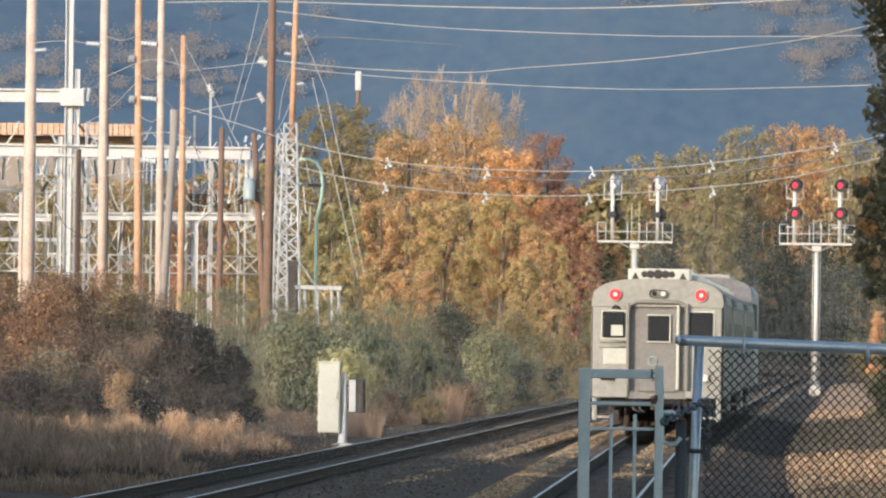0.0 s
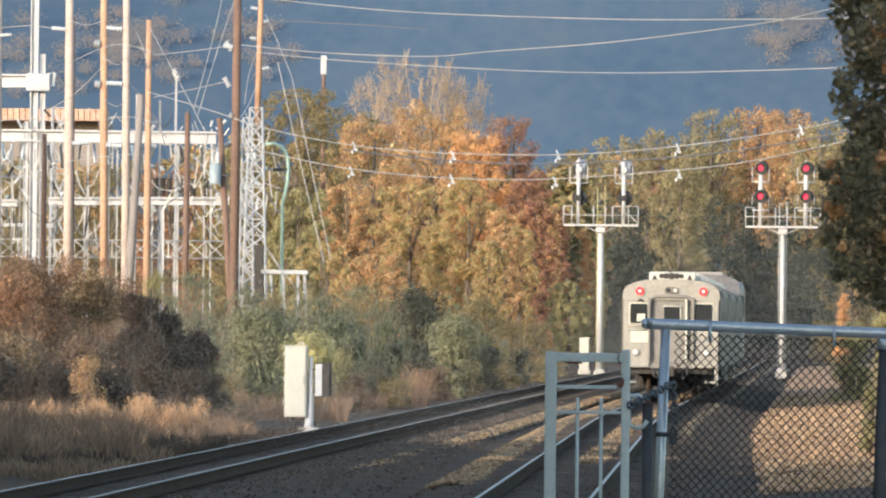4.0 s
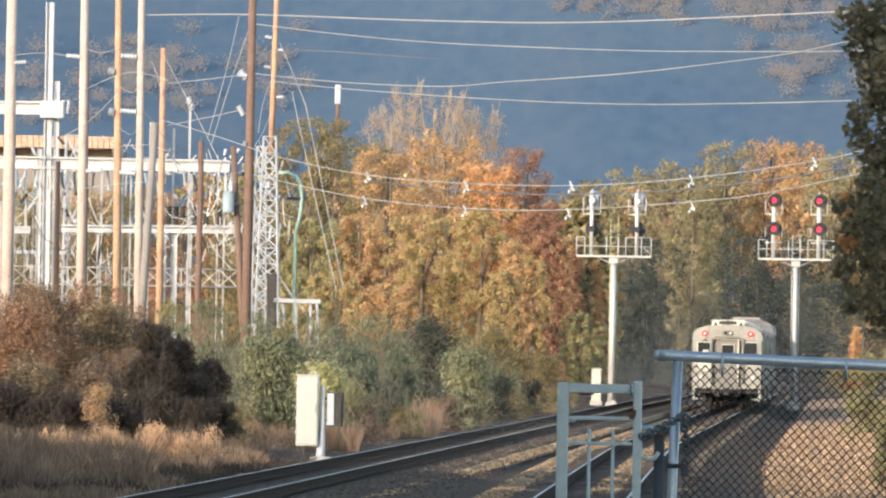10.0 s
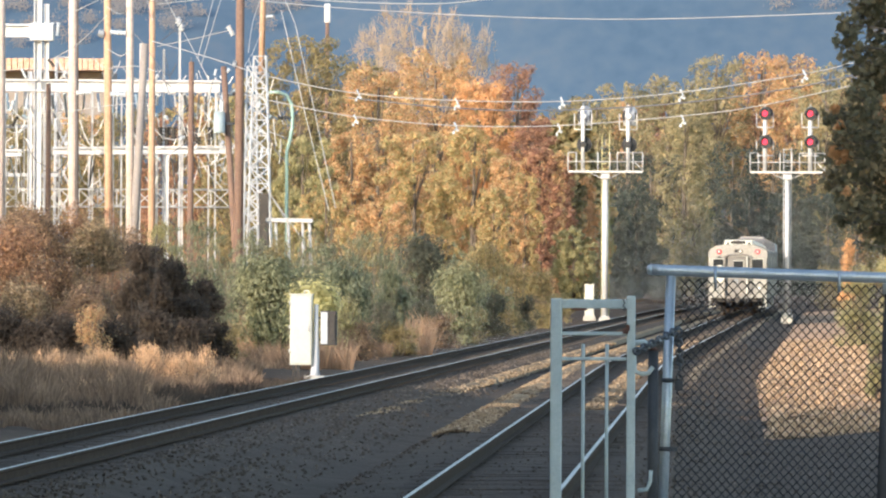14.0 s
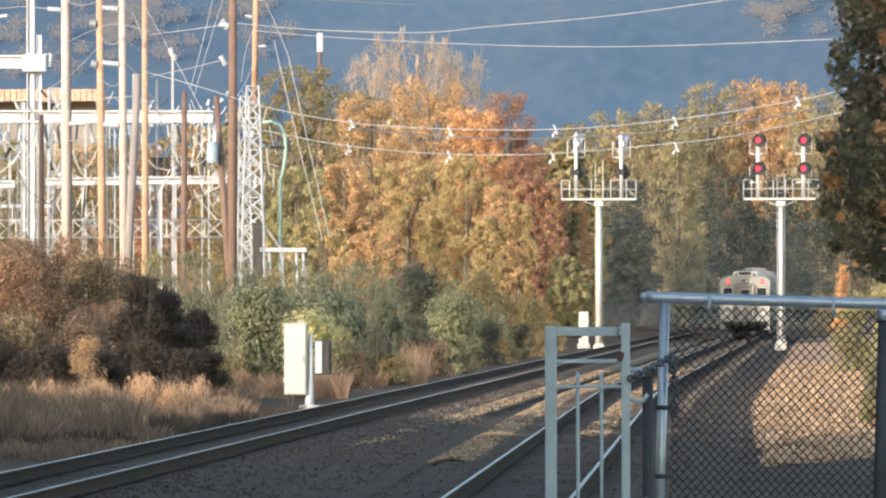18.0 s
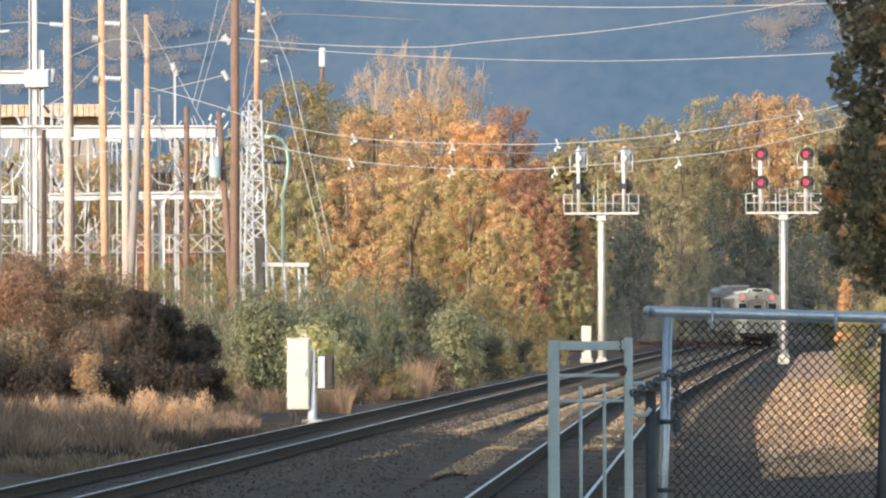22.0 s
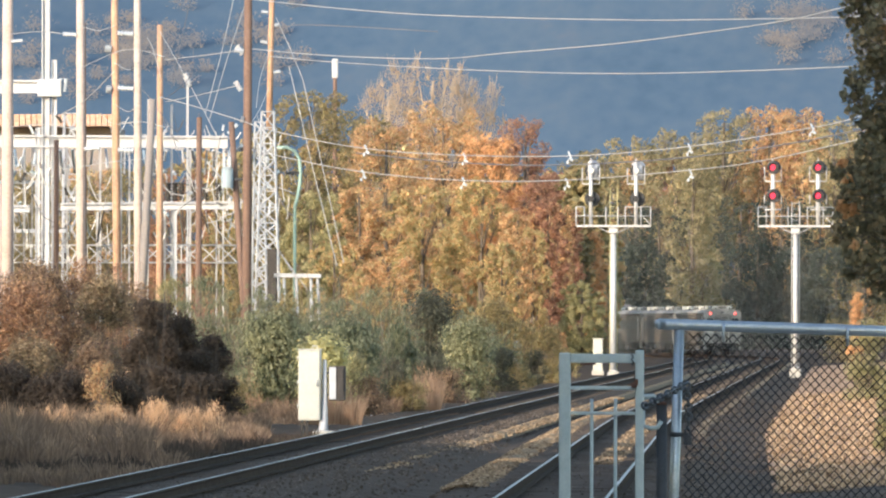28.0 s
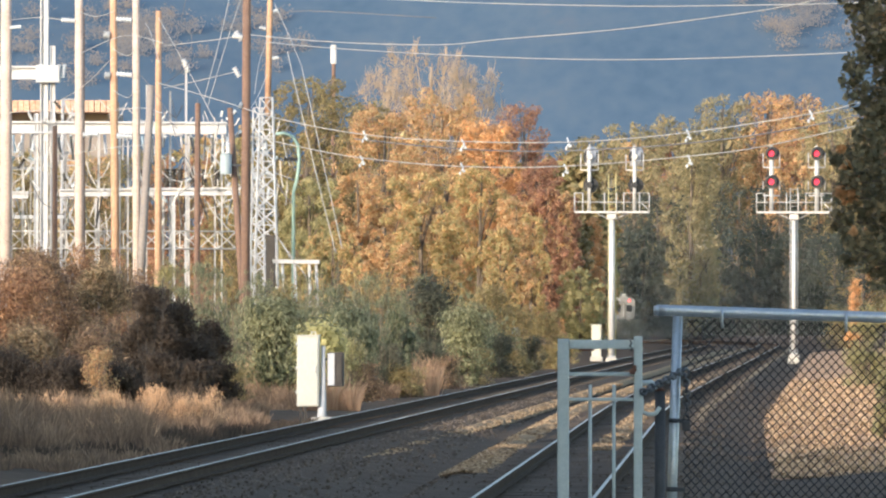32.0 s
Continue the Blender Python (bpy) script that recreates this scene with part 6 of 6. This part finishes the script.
def litter(x, y, size, label):
    """A scrap of pale litter on the ballast."""
    d = 2.78 * 16000 / (y - 553)
    o = sight(x, y, d)
    th = thing("litter", o, label, "litter", "litter")
    bm = B()
    block(bm, (0, 0, 0.01), (size, size * 0.5, size * 0.3), size * 0.05, pose(0, 0, 0, 8, 5, 12))
    part("scrap", bm, M_WHITE, th)


for x, y, size in ((628, 922, 0.17), (490, 914, 0.05), (520, 915, 0.05), (560, 918, 0.06), (610, 920, 0.05), (446, 718, 0.07), (460, 722, 0.05), (502, 724, 0.06), (668, 711, 0.06), (622, 716, 0.04), (660, 700, 0.05), (1306, 672, 0.05)):
    litter(x, y, size, "small white scrap lying on the ballast")


def near_tree():
    """Dark leafy branches of a tree beside the platform, seen edge on."""
    d = 95.0
    r = np.random.default_rng(5)
    base = Vector((5.2, d + 2, 0))
    th = thing("oak_tree", base, "dark shaded oak with browning leaves overhanging the view", "tree")
    bm = B()
    tube(bm, [(0, 0, -0.6), (0.05, 0, 1.5), (-0.05, 0.1, 3.5), (0.1, 0, 6.5), (0, 0, 9)], 0.22, 10, 0.05)
    lobes = []
    for (x, y, rad) in ((1535, 0, 38), (1555, 50, 35), (1560, 90, 28), (1528, 112, 22), (1524, 148, 26), (1562, 180, 40), (1566, 215, 34), (1550, 245, 30), (1503, 280, 24), (1540, 285, 34),
                        (1530, 315, 30), (1508, 345, 24), (1498, 388, 22), (1545, 360, 40), (1525, 420, 22), (1545, 440, 30), (1513, 458, 12), (1580, 470, 34), (1600, 500, 20), (1560, 502, 9), (1520, -50, 34),
                        (1590, -60, 60), (1610, 20, 60), (1610, 110, 60), (1620, 200, 66), (1600, 280, 50), (1610, 340, 60), (1600, 410, 50), (1680, 100, 70), (1690, 220, 70), (1680, 330, 70), (1680, 430, 55), (1670, -20, 70), (1720, -80, 90)):
        c = sight(x, y, d + r.uniform(-0.5, 1.5)) - base
        lobes.append((c.x, c.y, c.z, rad * d / 16000))
        s0 = Vector((0, 0, max(c.z - 0.8, 1.2)))
        tube(bm, [s0, s0.lerp(c, 0.5) + Vector((0, 0, 0.12)), c], 0.045, 5, 0.008, caps=False)
        for q in range(5):
            e = c + Vector(r.normal(0, 0.6, 3)) * lobes[-1][3] * 1.3
            tube(bm, [c, c.lerp(e, 0.5), e], 0.008, 4, 0.003, caps=False)
    part("trunk", bm, M_BARK, th, "trunk with thin overhanging branches")
    leaf_cloud("crown", crown_points(lobes, 13500, r, 1.0, 0.16)[0], 0.085, 0.62, L_NEAR, 6, th, bent=True)
    # Sprigs from 1590 on are coloured bright for leaves caught by the sun.
    sprig = []
    for (x, y, rad) in ((1503, 336, 13), (1518, 340, 12), (1510, 350, 10), (1512, 292, 8), (1500, 262, 7), (1524, 408, 7), (1590, 30, 14), (1604, 90, 12), (1612, 170, 14), (1596, 250, 12), (1606, 390, 14)):
        c = sight(x, y, d - 0.4) - base
        sprig.append((c.x, c.y, c.z, rad * d / 16000))
    leaf_cloud("orange_leaves", crown_points(sprig, 760, r, 1.0, 0.1)[0], 0.08, 0.62, L_BRIGHT, 7, th, bent=True)


near_tree()

# unseen trees added on the left, out of view, to shade the near ground
proto = tree("tree", -600, 0, 90, 400, L_OLIVE, "unseen tree added to shade the near ground", 1500, 2.15, 0.05, seed=900)
PH = sight(-600, 0, 400).z
rr = random.Random(8)
proto.matrix_basis = Matrix.Translation((-19.5, 97, -0.5)) @ Matrix.Diagonal((1.7, 1.7, 20.5 / PH, 1))
SHADE_CASTERS = [(-25, 95, 21), (-31, 99, 20), (-37, 94, 21.5), (-43, 100, 20), (-50, 97, 22), (-57, 100, 20), (-64, 97, 21), (-72, 100, 22), (-15.5, 90, 18), (-28, 104, 21), (-34, 90, 20), (-47, 104, 21), (-40, 90, 20), (-54, 91, 21), (-19, 70, 16), (-16.5, 58, 15), (-18, 81, 17), (-24, 80, 19), (-22, 62, 19), (-18, 44, 18), (-20, 30, 18), (-17, 15, 17), (-20, 0, 18), (-30, 40, 20), (-34, 15, 20), (-18, -16, 18), (-12, 22, 15), (-13, 31, 15), (-11, 12, 15)]
MORE_SHADE_CASTERS = [(-16, 37, 16), (-9, 26, 13), (-14, 4, 15), (-34, 104, 20), (-40, 103, 20), (-37, 99, 21), (-31, 105, 19), (-28, 160, 10), (-34, 164, 9.5), (-40, 168, 10), (-46, 172, 11.7), (-53, 176, 11.2), (-60, 180, 11.2), (-24, 152, 9), (-37, 178, 8.1), (-50, 186, 11.2), (-35, 96, 20), (-33, 92, 20), (-38, 88, 21), (-36, 84, 20), (-32, 86, 20), (-42, 96, 21), (-39, 105, 20), (-27, 90, 16), (-29, 97, 17), (-31, 93, 17), (-26, 84, 15), (-30, 86, 17), (-33, 99, 18), (-35, 90, 19)]
for i, (x, y, h) in enumerate(SHADE_CASTERS + MORE_SHADE_CASTERS):
    c = copy_thing(proto, Matrix())
    c.matrix_basis = Matrix.Translation((x, y, -0.5)) @ Matrix.Rotation(i * 1.9, 4, "Z") @ Matrix.Diagonal((1.7, 1.7, h / PH, 1))


# ---- dust in the air ----
def dust(name, centre, spread_out, count, size, seed, label):
    """Airborne dust: very many tiny specks, thickest near the ground and thinning outwards."""
    r = np.random.default_rng(seed)
    p = np.clip(r.normal(0, 0.5, (count, 3)), -0.95, 0.95) * (1 + r.uniform(-0.15, 0.15, (count, 3))) * np.array(spread_out)
    p[:, 2] = spread_out[2] * (0.05 + 0.95 * r.random(count) ** 1.3) * (0.75 + 0.45 * np.sin(p[:, 0] * 0.35 + seed) * np.cos(p[:, 1] * 0.09))
    ob = leaf_cloud(name, p, size, 0.9, L_DUST, seed)
    ob.location = centre
    return tagged(ob, label, "dust", kind="stuff")


dust("dust_haze", (-13, 720, 0.0), (19, 90, 12), 160000, 0.0235, 81, "thin grey dust hanging over the tracks before the woods")
near_dust = dust("dust_haze", (-16, 205, -0.2), (10, 70, 4.2), 330000, 0.0088, 82, "grey dust stirred up beside the tracks behind the train")
train_dust = dust("dust_haze", (-5, 320, 0), (10, 70, 6.5), 140000, 0.0135, 83, "brownish dust whirled up round the moving train")


# ---- the train ----
def coach_section(z0, wide, shoulder, top):
    """Half-rounded body section, from the left sill over the roof to the right sill."""
    h = wide / 2
    pts = [(-h, z0), (-h, shoulder)]
    for i in range(1, 12):
        a = math.pi - math.pi * i / 12
        pts.append((h * math.copysign(abs(math.cos(a)) ** 0.75, math.cos(a)), shoulder + (top - shoulder) * math.sin(a) ** 0.75))
    return pts + [(h, shoulder), (h, z0)]


def shell(bm, sec, y0, y1, open_ends=False):
    a = [bm.verts.new((x, y0, z)) for x, z in sec]
    b = [bm.verts.new((x, y1, z)) for x, z in sec]
    for i in range(len(sec)):
        j = (i + 1) % len(sec)
        f = bm.faces.new((a[i], a[j], b[j], b[i]))
        f.smooth = 0 < i < len(sec) - 2
    if not open_ends:
        bm.faces.new(a[::-1]), bm.faces.new(b)


def bogie(th, y):
    bm = B()
    for x in (-1.02, 1.02):
        block(bm, (x, y, 0.55), (0.16, 2.9, 0.28), 0.03)
        block(bm, (x, y - 1.25, 0.46), (0.2, 0.3, 0.34), 0.03), block(bm, (x, y + 1.25, 0.46), (0.2, 0.3, 0.34), 0.03)
    block(bm, (0, y, 0.6), (2.0, 0.6, 0.3), 0.03)
    bg = part("bogie", bm, M_UNDER, th, "grimy bogie frame")
    for yy in (y - 1.25, y + 1.25):
        bm = B()
        tube(bm, [(-0.80, yy, 0.44), (0.80, yy, 0.44)], 0.08, 8)
        for x in (-0.7525, 0.7525):
            disc(bm, (x - 0.065, yy, 0.44), (1, 0, 0), 0.43, 0.13, 20)
        part("wheelset", bm, M_RAIL, bg)


LEN, GAP = 25.4, 26.0


def coach(label, cab):
    th = thing("railway_coach", (0, 0, 0), label, "railway coach", "train cars")
    sec = coach_section(0.97, 3.2, 3.32, 3.86)
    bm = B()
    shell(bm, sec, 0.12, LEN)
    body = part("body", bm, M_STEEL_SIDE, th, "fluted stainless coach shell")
    # Separate paler skin puts the sunlit roof line into the colour.
    bm = B()
    top = [(x * 1.003, z + 0.006) for x, z in sec[2:-2]]
    shell(bm, top, 0.13, LEN - 0.01)
    part("roof", bm, M_STEEL, th, "roof skin kept pale for the sunlit roof line")
    # ribs along the side
    for s in (-1, 1):
        for z in (1.1, 1.22, 1.34, 1.46, 1.58, 1.70, 3.28):
            bm = B()
            block(bm, (s * 1.607, LEN / 2, z), (0.02, LEN - 0.6, 0.035))
            part("flute", bm, M_STEEL_SIDE, body)
        for i in range(13):
            bm = B()
            block(bm, (s * 1.603, 2.6 + i * 1.68, 2.5), (0.03, 1.25, 0.72), 0.0)
            part("window", bm, M_GLASS, th, "dark side window")
        for y in (1.2, LEN - 1.2):
            bm = B()
            block(bm, (s * 1.606, y, 2.2), (0.03, 0.85, 2.0), 0.0)
            part("door", bm, M_STEEL, th)
    # roof gear: air conditioning boxes and ribs
    for y in (0.9, 7.0, 13.0, 19.0, LEN - 1.3):
        bm = B()
        block(bm, (0.03, y, 3.96), (1.52, 1.5, 0.30), 0.05)
        boxp = part("roof_box", bm, M_CASE, th, "pale roof-mounted air unit")
        bm = B()
        for i, (x, r) in enumerate(((-0.33, 0.08), (-0.18, 0.10), (0.0, 0.12), (0.18, 0.10), (0.33, 0.08))):
            disc(bm, (x, y - 0.752, 3.97), (0, -1, 0), r, 0.012, 12)
        part("grille", bm, M_UNDER, boxp)
        for x in (-0.55, 0.60):
            bm = B()
            v0 = [bm.verts.new(p) for p in ((x - 0.09, y - 0.765, 3.85), (x + 0.09, y - 0.765, 3.85), (x, y - 0.765, 4.02), (x - 0.09, y - 0.75, 3.85), (x + 0.09, y - 0.75, 3.85), (x, y - 0.75, 4.02))]
            for q in ((0, 1, 2), (5, 4, 3), (0, 3, 4, 1), (1, 4, 5, 2), (2, 5, 3, 0)):
                bm.faces.new([v0[i] for i in q])
            part("bracket", bm, M_UNDER, boxp)
    for i in range(12):
        bm = B()
        block(bm, (0.86, 2.1 + i * 1.9, 3.86), (0.20, 0.42, 0.24), 0.03)
        part("roof_vent", bm, M_CASE, th, "small pale roof vent")
    bm = B()
    for i in range(20):
        yy = 1.9 + i * 1.15
        tube(bm, [(x * 1.003, yy, z + 0.012) for x, z in sec[2:-2]], 0.02, 4)
    part("roof_ribs", bm, M_ROOF, th)
    # end wall, with the vestibule doorway set back
    bm = B()
    zt = 3.30
    block(bm, (-1.13, 0.06, 2.08), (0.86, 0.14, 2.22), 0.03)
    part("end_wall", bm, M_STEEL, th, "dusty cream-grey end wall")
    bm = B()
    block(bm, (1.13, 0.06, 2.08), (0.86, 0.14, 2.22), 0.03)
    part("end_wall", bm, M_STEEL, th, "dusty cream-grey end wall")
    bm = B()
    cap = coach_section(3.18, 3.2, 3.32, 3.86)
    shell(bm, [(x * 0.995, z) for x, z in cap], -0.03, 0.125)
    part("end_cap", bm, M_STEEL, th, "dusty end cap over the doorway")
    bm = B()
    block(bm, (0, 0.1, 2.1), (1.42, 0.06, 2.3), 0)
    rec = part("doorway", bm, M_RECESS, th, "vestibule doorway coloured dark for its shade")
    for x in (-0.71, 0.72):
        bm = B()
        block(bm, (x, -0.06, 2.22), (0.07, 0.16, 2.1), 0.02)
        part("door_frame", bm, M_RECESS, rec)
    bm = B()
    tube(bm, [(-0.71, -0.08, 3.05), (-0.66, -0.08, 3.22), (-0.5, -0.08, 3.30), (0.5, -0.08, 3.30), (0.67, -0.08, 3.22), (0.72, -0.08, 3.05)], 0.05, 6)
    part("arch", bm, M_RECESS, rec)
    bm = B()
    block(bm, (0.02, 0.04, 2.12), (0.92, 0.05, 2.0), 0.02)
    door = part("end_door", bm, M_RECESS, th, "end door coloured dark for the recess")
    bm = B()
    block(bm, (0.03, -0.02, 2.66), (0.52, 0.03, 0.60), 0.03)
    part("door_window", bm, M_GLASS, door)
    bm = B()
    for x, zc, w, h in ((0.31, 2.66, 0.035, 0.68), (0.03, 2.98, 0.58, 0.035), (0.03, 2.33, 0.58, 0.035)):
        block(bm, (x, -0.03, zc), (w, 0.04, h), 0.01)
    part("window_frame", bm, M_CASE, door)
    bm = B()
    block(bm, (0.50, -0.05, 2.2), (0.075, 0.08, 2.05), 0.02)
    part("handrail_post", bm, M_CASE, th, "pale upright beside the door")
    bm = B()
    tube(bm, [(-0.1 + 0.11 * math.cos(q), 0.0, 1.86 + 0.11 * math.sin(q)) for q in (i * 0.6 for i in range(11))], 0.02, 6)
    part("badge", bm, M_BLUEGREY, door, "round grey badge")
    for x in (-1.06, 1.06):
        bm = B()
        block(bm, (x, -0.01, 2.74), (0.66, 0.04, 0.74), 0.05)
        wf = part("window_frame", bm, M_CASE, th, "pale window surround")
        bm = B()
        block(bm, (x, -0.03, 2.74), (0.55, 0.03, 0.63), 0.04)
        part("pane", bm, M_GLASS, wf)
    bm = B()
    block(bm, (-0.98, -0.05, 2.60), (0.28, 0.012, 0.26), 0.01), block(bm, (-0.93, -0.058, 2.52), (0.2, 0.012, 0.10), 0.01)
    part("sticker", bm, M_CASE, th, "pale notice in the window")
    bm = B()
    tube(bm, [(-1.1, -0.05, 3.14), (-1.02, -0.09, 3.20), (-0.93, -0.05, 3.13)], 0.03, 6)
    part("wiper", bm, M_BLACK, th)
    bm = B()
    for z in (2.33, 2.2):
        tube(bm, [(-1.4, -0.06, z), (-0.75, -0.06, z)], 0.028, 6)
    part("handrail", bm, M_STEEL, th)
    bm = B()
    block(bm, (-1.0, -0.02, 1.98), (0.62, 0.04, 0.42), 0.03)
    part("panel", bm, M_CASE, th, "pale flat panel below the window")
    # lamps
    for x in (-1.03, 1.05):
        bm = B()
        disc(bm, (x, -0.02, 3.47), (0, -1, 0), 0.165, 0.05, 20)
        lampo = part("tail_lamp", bm, M_STEEL, th)
        if cab:
            bm = B()
            disc(bm, (x, -0.07, 3.47), (0, -1, 0), 0.135, 0.03, 20)
            part("lens", bm, M_TAIL, lampo, "lit red lens")
            bm = B()
            disc(bm, (x, -0.10, 3.47), (0, -1, 0), 0.05, 0.012, 14)
            part("bulb", bm, M_TAIL_CORE, lampo)
    bm = B()
    block(bm, (0.02, -0.035, 3.50), (0.46, 0.05, 0.20), 0.09)
    hl = part("headlamp", bm, M_RECESS, th)
    for x in (-0.08, 0.13):
        bm = B()
        disc(bm, (x, -0.06, 3.50), (0, -1, 0), 0.06, 0.015, 14)
        part("lens", bm, M_LENS if x > 0 else M_GLASS, hl)
    for x in (-1.16, 1.16):
        bm = B()
        disc(bm, (x, -0.01, 1.48), (0, -1, 0), 0.12, 0.07, 16)
        low = part("marker_lamp", bm, M_STEEL, th)
        bm = B()
        disc(bm, (x, -0.08, 1.48), (0, -1, 0), 0.085, 0.01, 16)
        part("lens", bm, M_LENS, low)
    # underframe, steps, coupler
    bm = B()
    block(bm, (0, LEN / 2, 0.88), (2.7, LEN - 0.5, 0.24), 0.03)
    for y, l in ((7.5, 2.4), (11.0, 3.0), (15.0, 2.5), (18.0, 1.6)):
        block(bm, (0, y, 0.60), (2.6, l, 0.5), 0.04)
    part("underframe", bm, M_UNDER, th)
    for s in (-1, 1):
        bm = B()
        block(bm, (s * 1.5, 0.35, 0.72), (0.12, 0.6, 0.62), 0.03)
        block(bm, (s * 1.32, 0.2, 0.5), (0.4, 0.3, 0.06), 0.01)
        part("step", bm, M_STEEL, th)
    bm = B()
    tube(bm, [(0, 0.6, 0.85), (0, -0.35, 0.85)], 0.1, 8)
    block(bm, (0, -0.42, 0.85), (0.28, 0.26, 0.34), 0.04)
    part("coupler", bm, M_UNDER, th)
    for x in (-0.55, -0.4, 0.4, 0.55):
        bm = B()
        tube(bm, [(x, -0.02, 0.95), (x, -0.14, 0.7), (x * 0.7, -0.2, 0.62)], 0.03, 6)
        part("hose", bm, M_BLACK, th)
    for y in (4.0, LEN - 4.0):
        bogie(th, y)
    return th


def locomotive():
    th = thing("locomotive", (0, 0, 0), "dark diesel locomotive at the head of the train", "locomotive", "train cars")
    bm = B()
    shell(bm, coach_section(1.0, 3.0, 3.9, 4.5), 0.2, 20.5)
    body = part("body", bm, M_LOCO, th)
    for y in (4, 8, 12, 15):
        bm = B()
        block(bm, (0, y, 4.52), (1.5, 1.6, 0.2), 0.04)
        part("roof_fan", bm, M_ROOF, th)
    for s in (-1, 1):
        bm = B()
        for i in range(10):
            block(bm, (s * 1.51, 4 + i * 1.1, 3.2), (0.04, 0.8, 0.9))
        part("grilles", bm, M_UNDER, body)
    bm = B()
    block(bm, (0, 0.18, 2.6), (2.4, 0.06, 2.2), 0.03)
    part("end_panel", bm, M_STEEL, th)
    bm = B()
    block(bm, (0, 10.3, 0.85), (2.8, 20, 0.3), 0.03), block(bm, (0, 10.3, 0.6), (2.5, 5, 0.6), 0.05)
    part("underframe", bm, M_UNDER, th)
    for y in (3.6, 17.0):
        bogie(th, y)
    return th


rear = coach("dusty stainless-steel cab coach with lit red tail lamps", True)
plain = coach("fluted stainless-steel railway coach in a train", False)
cars = [rear, plain, copy_thing(plain, Matrix())]
engine = locomotive()


def car_pose(s, length):
    """A car with its end s metres along the track, set on its two bogies."""
    a, b = rail_point(s + 4.0, 0), rail_point(s + length - 4.0, 0)
    d = (b - a).normalized()
    e = a - d * 4.0
    return Matrix.Translation((e.x, e.y, 0.0)) @ Matrix.Rotation(math.atan2(-d.x, d.y), 4, "Z")


START, SPEED = 219.0, 19.2


def motions():
    times = [0.0] + [float(t) for t in range(2, 32, 2)] + [32.0]
    for i, c in enumerate(cars):
        walk(c, [(t, car_pose(START + SPEED * t + i * GAP, LEN)) for t in times])
    walk(engine, [(t, car_pose(START + SPEED * t + len(cars) * GAP, 20.7)) for t in times])
    walk(near_dust, [(t, pose(x, y, z)) for t, x, y, z in ((0.0, -16, 205, -0.2), (3.0, -16.5, 220, -0.5), (7.0, -17, 250, -1.2), (12.0, -18, 295, -2.3), (18.0, -19, 345, -3.6), (32.0, -21, 420, -5.4))])
    walk(train_dust, [(t, pose(rail_point(START + SPEED * t + 100, 0).x, rail_point(START + SPEED * t + 100, 0).y, 0)) for t in times])


motions()
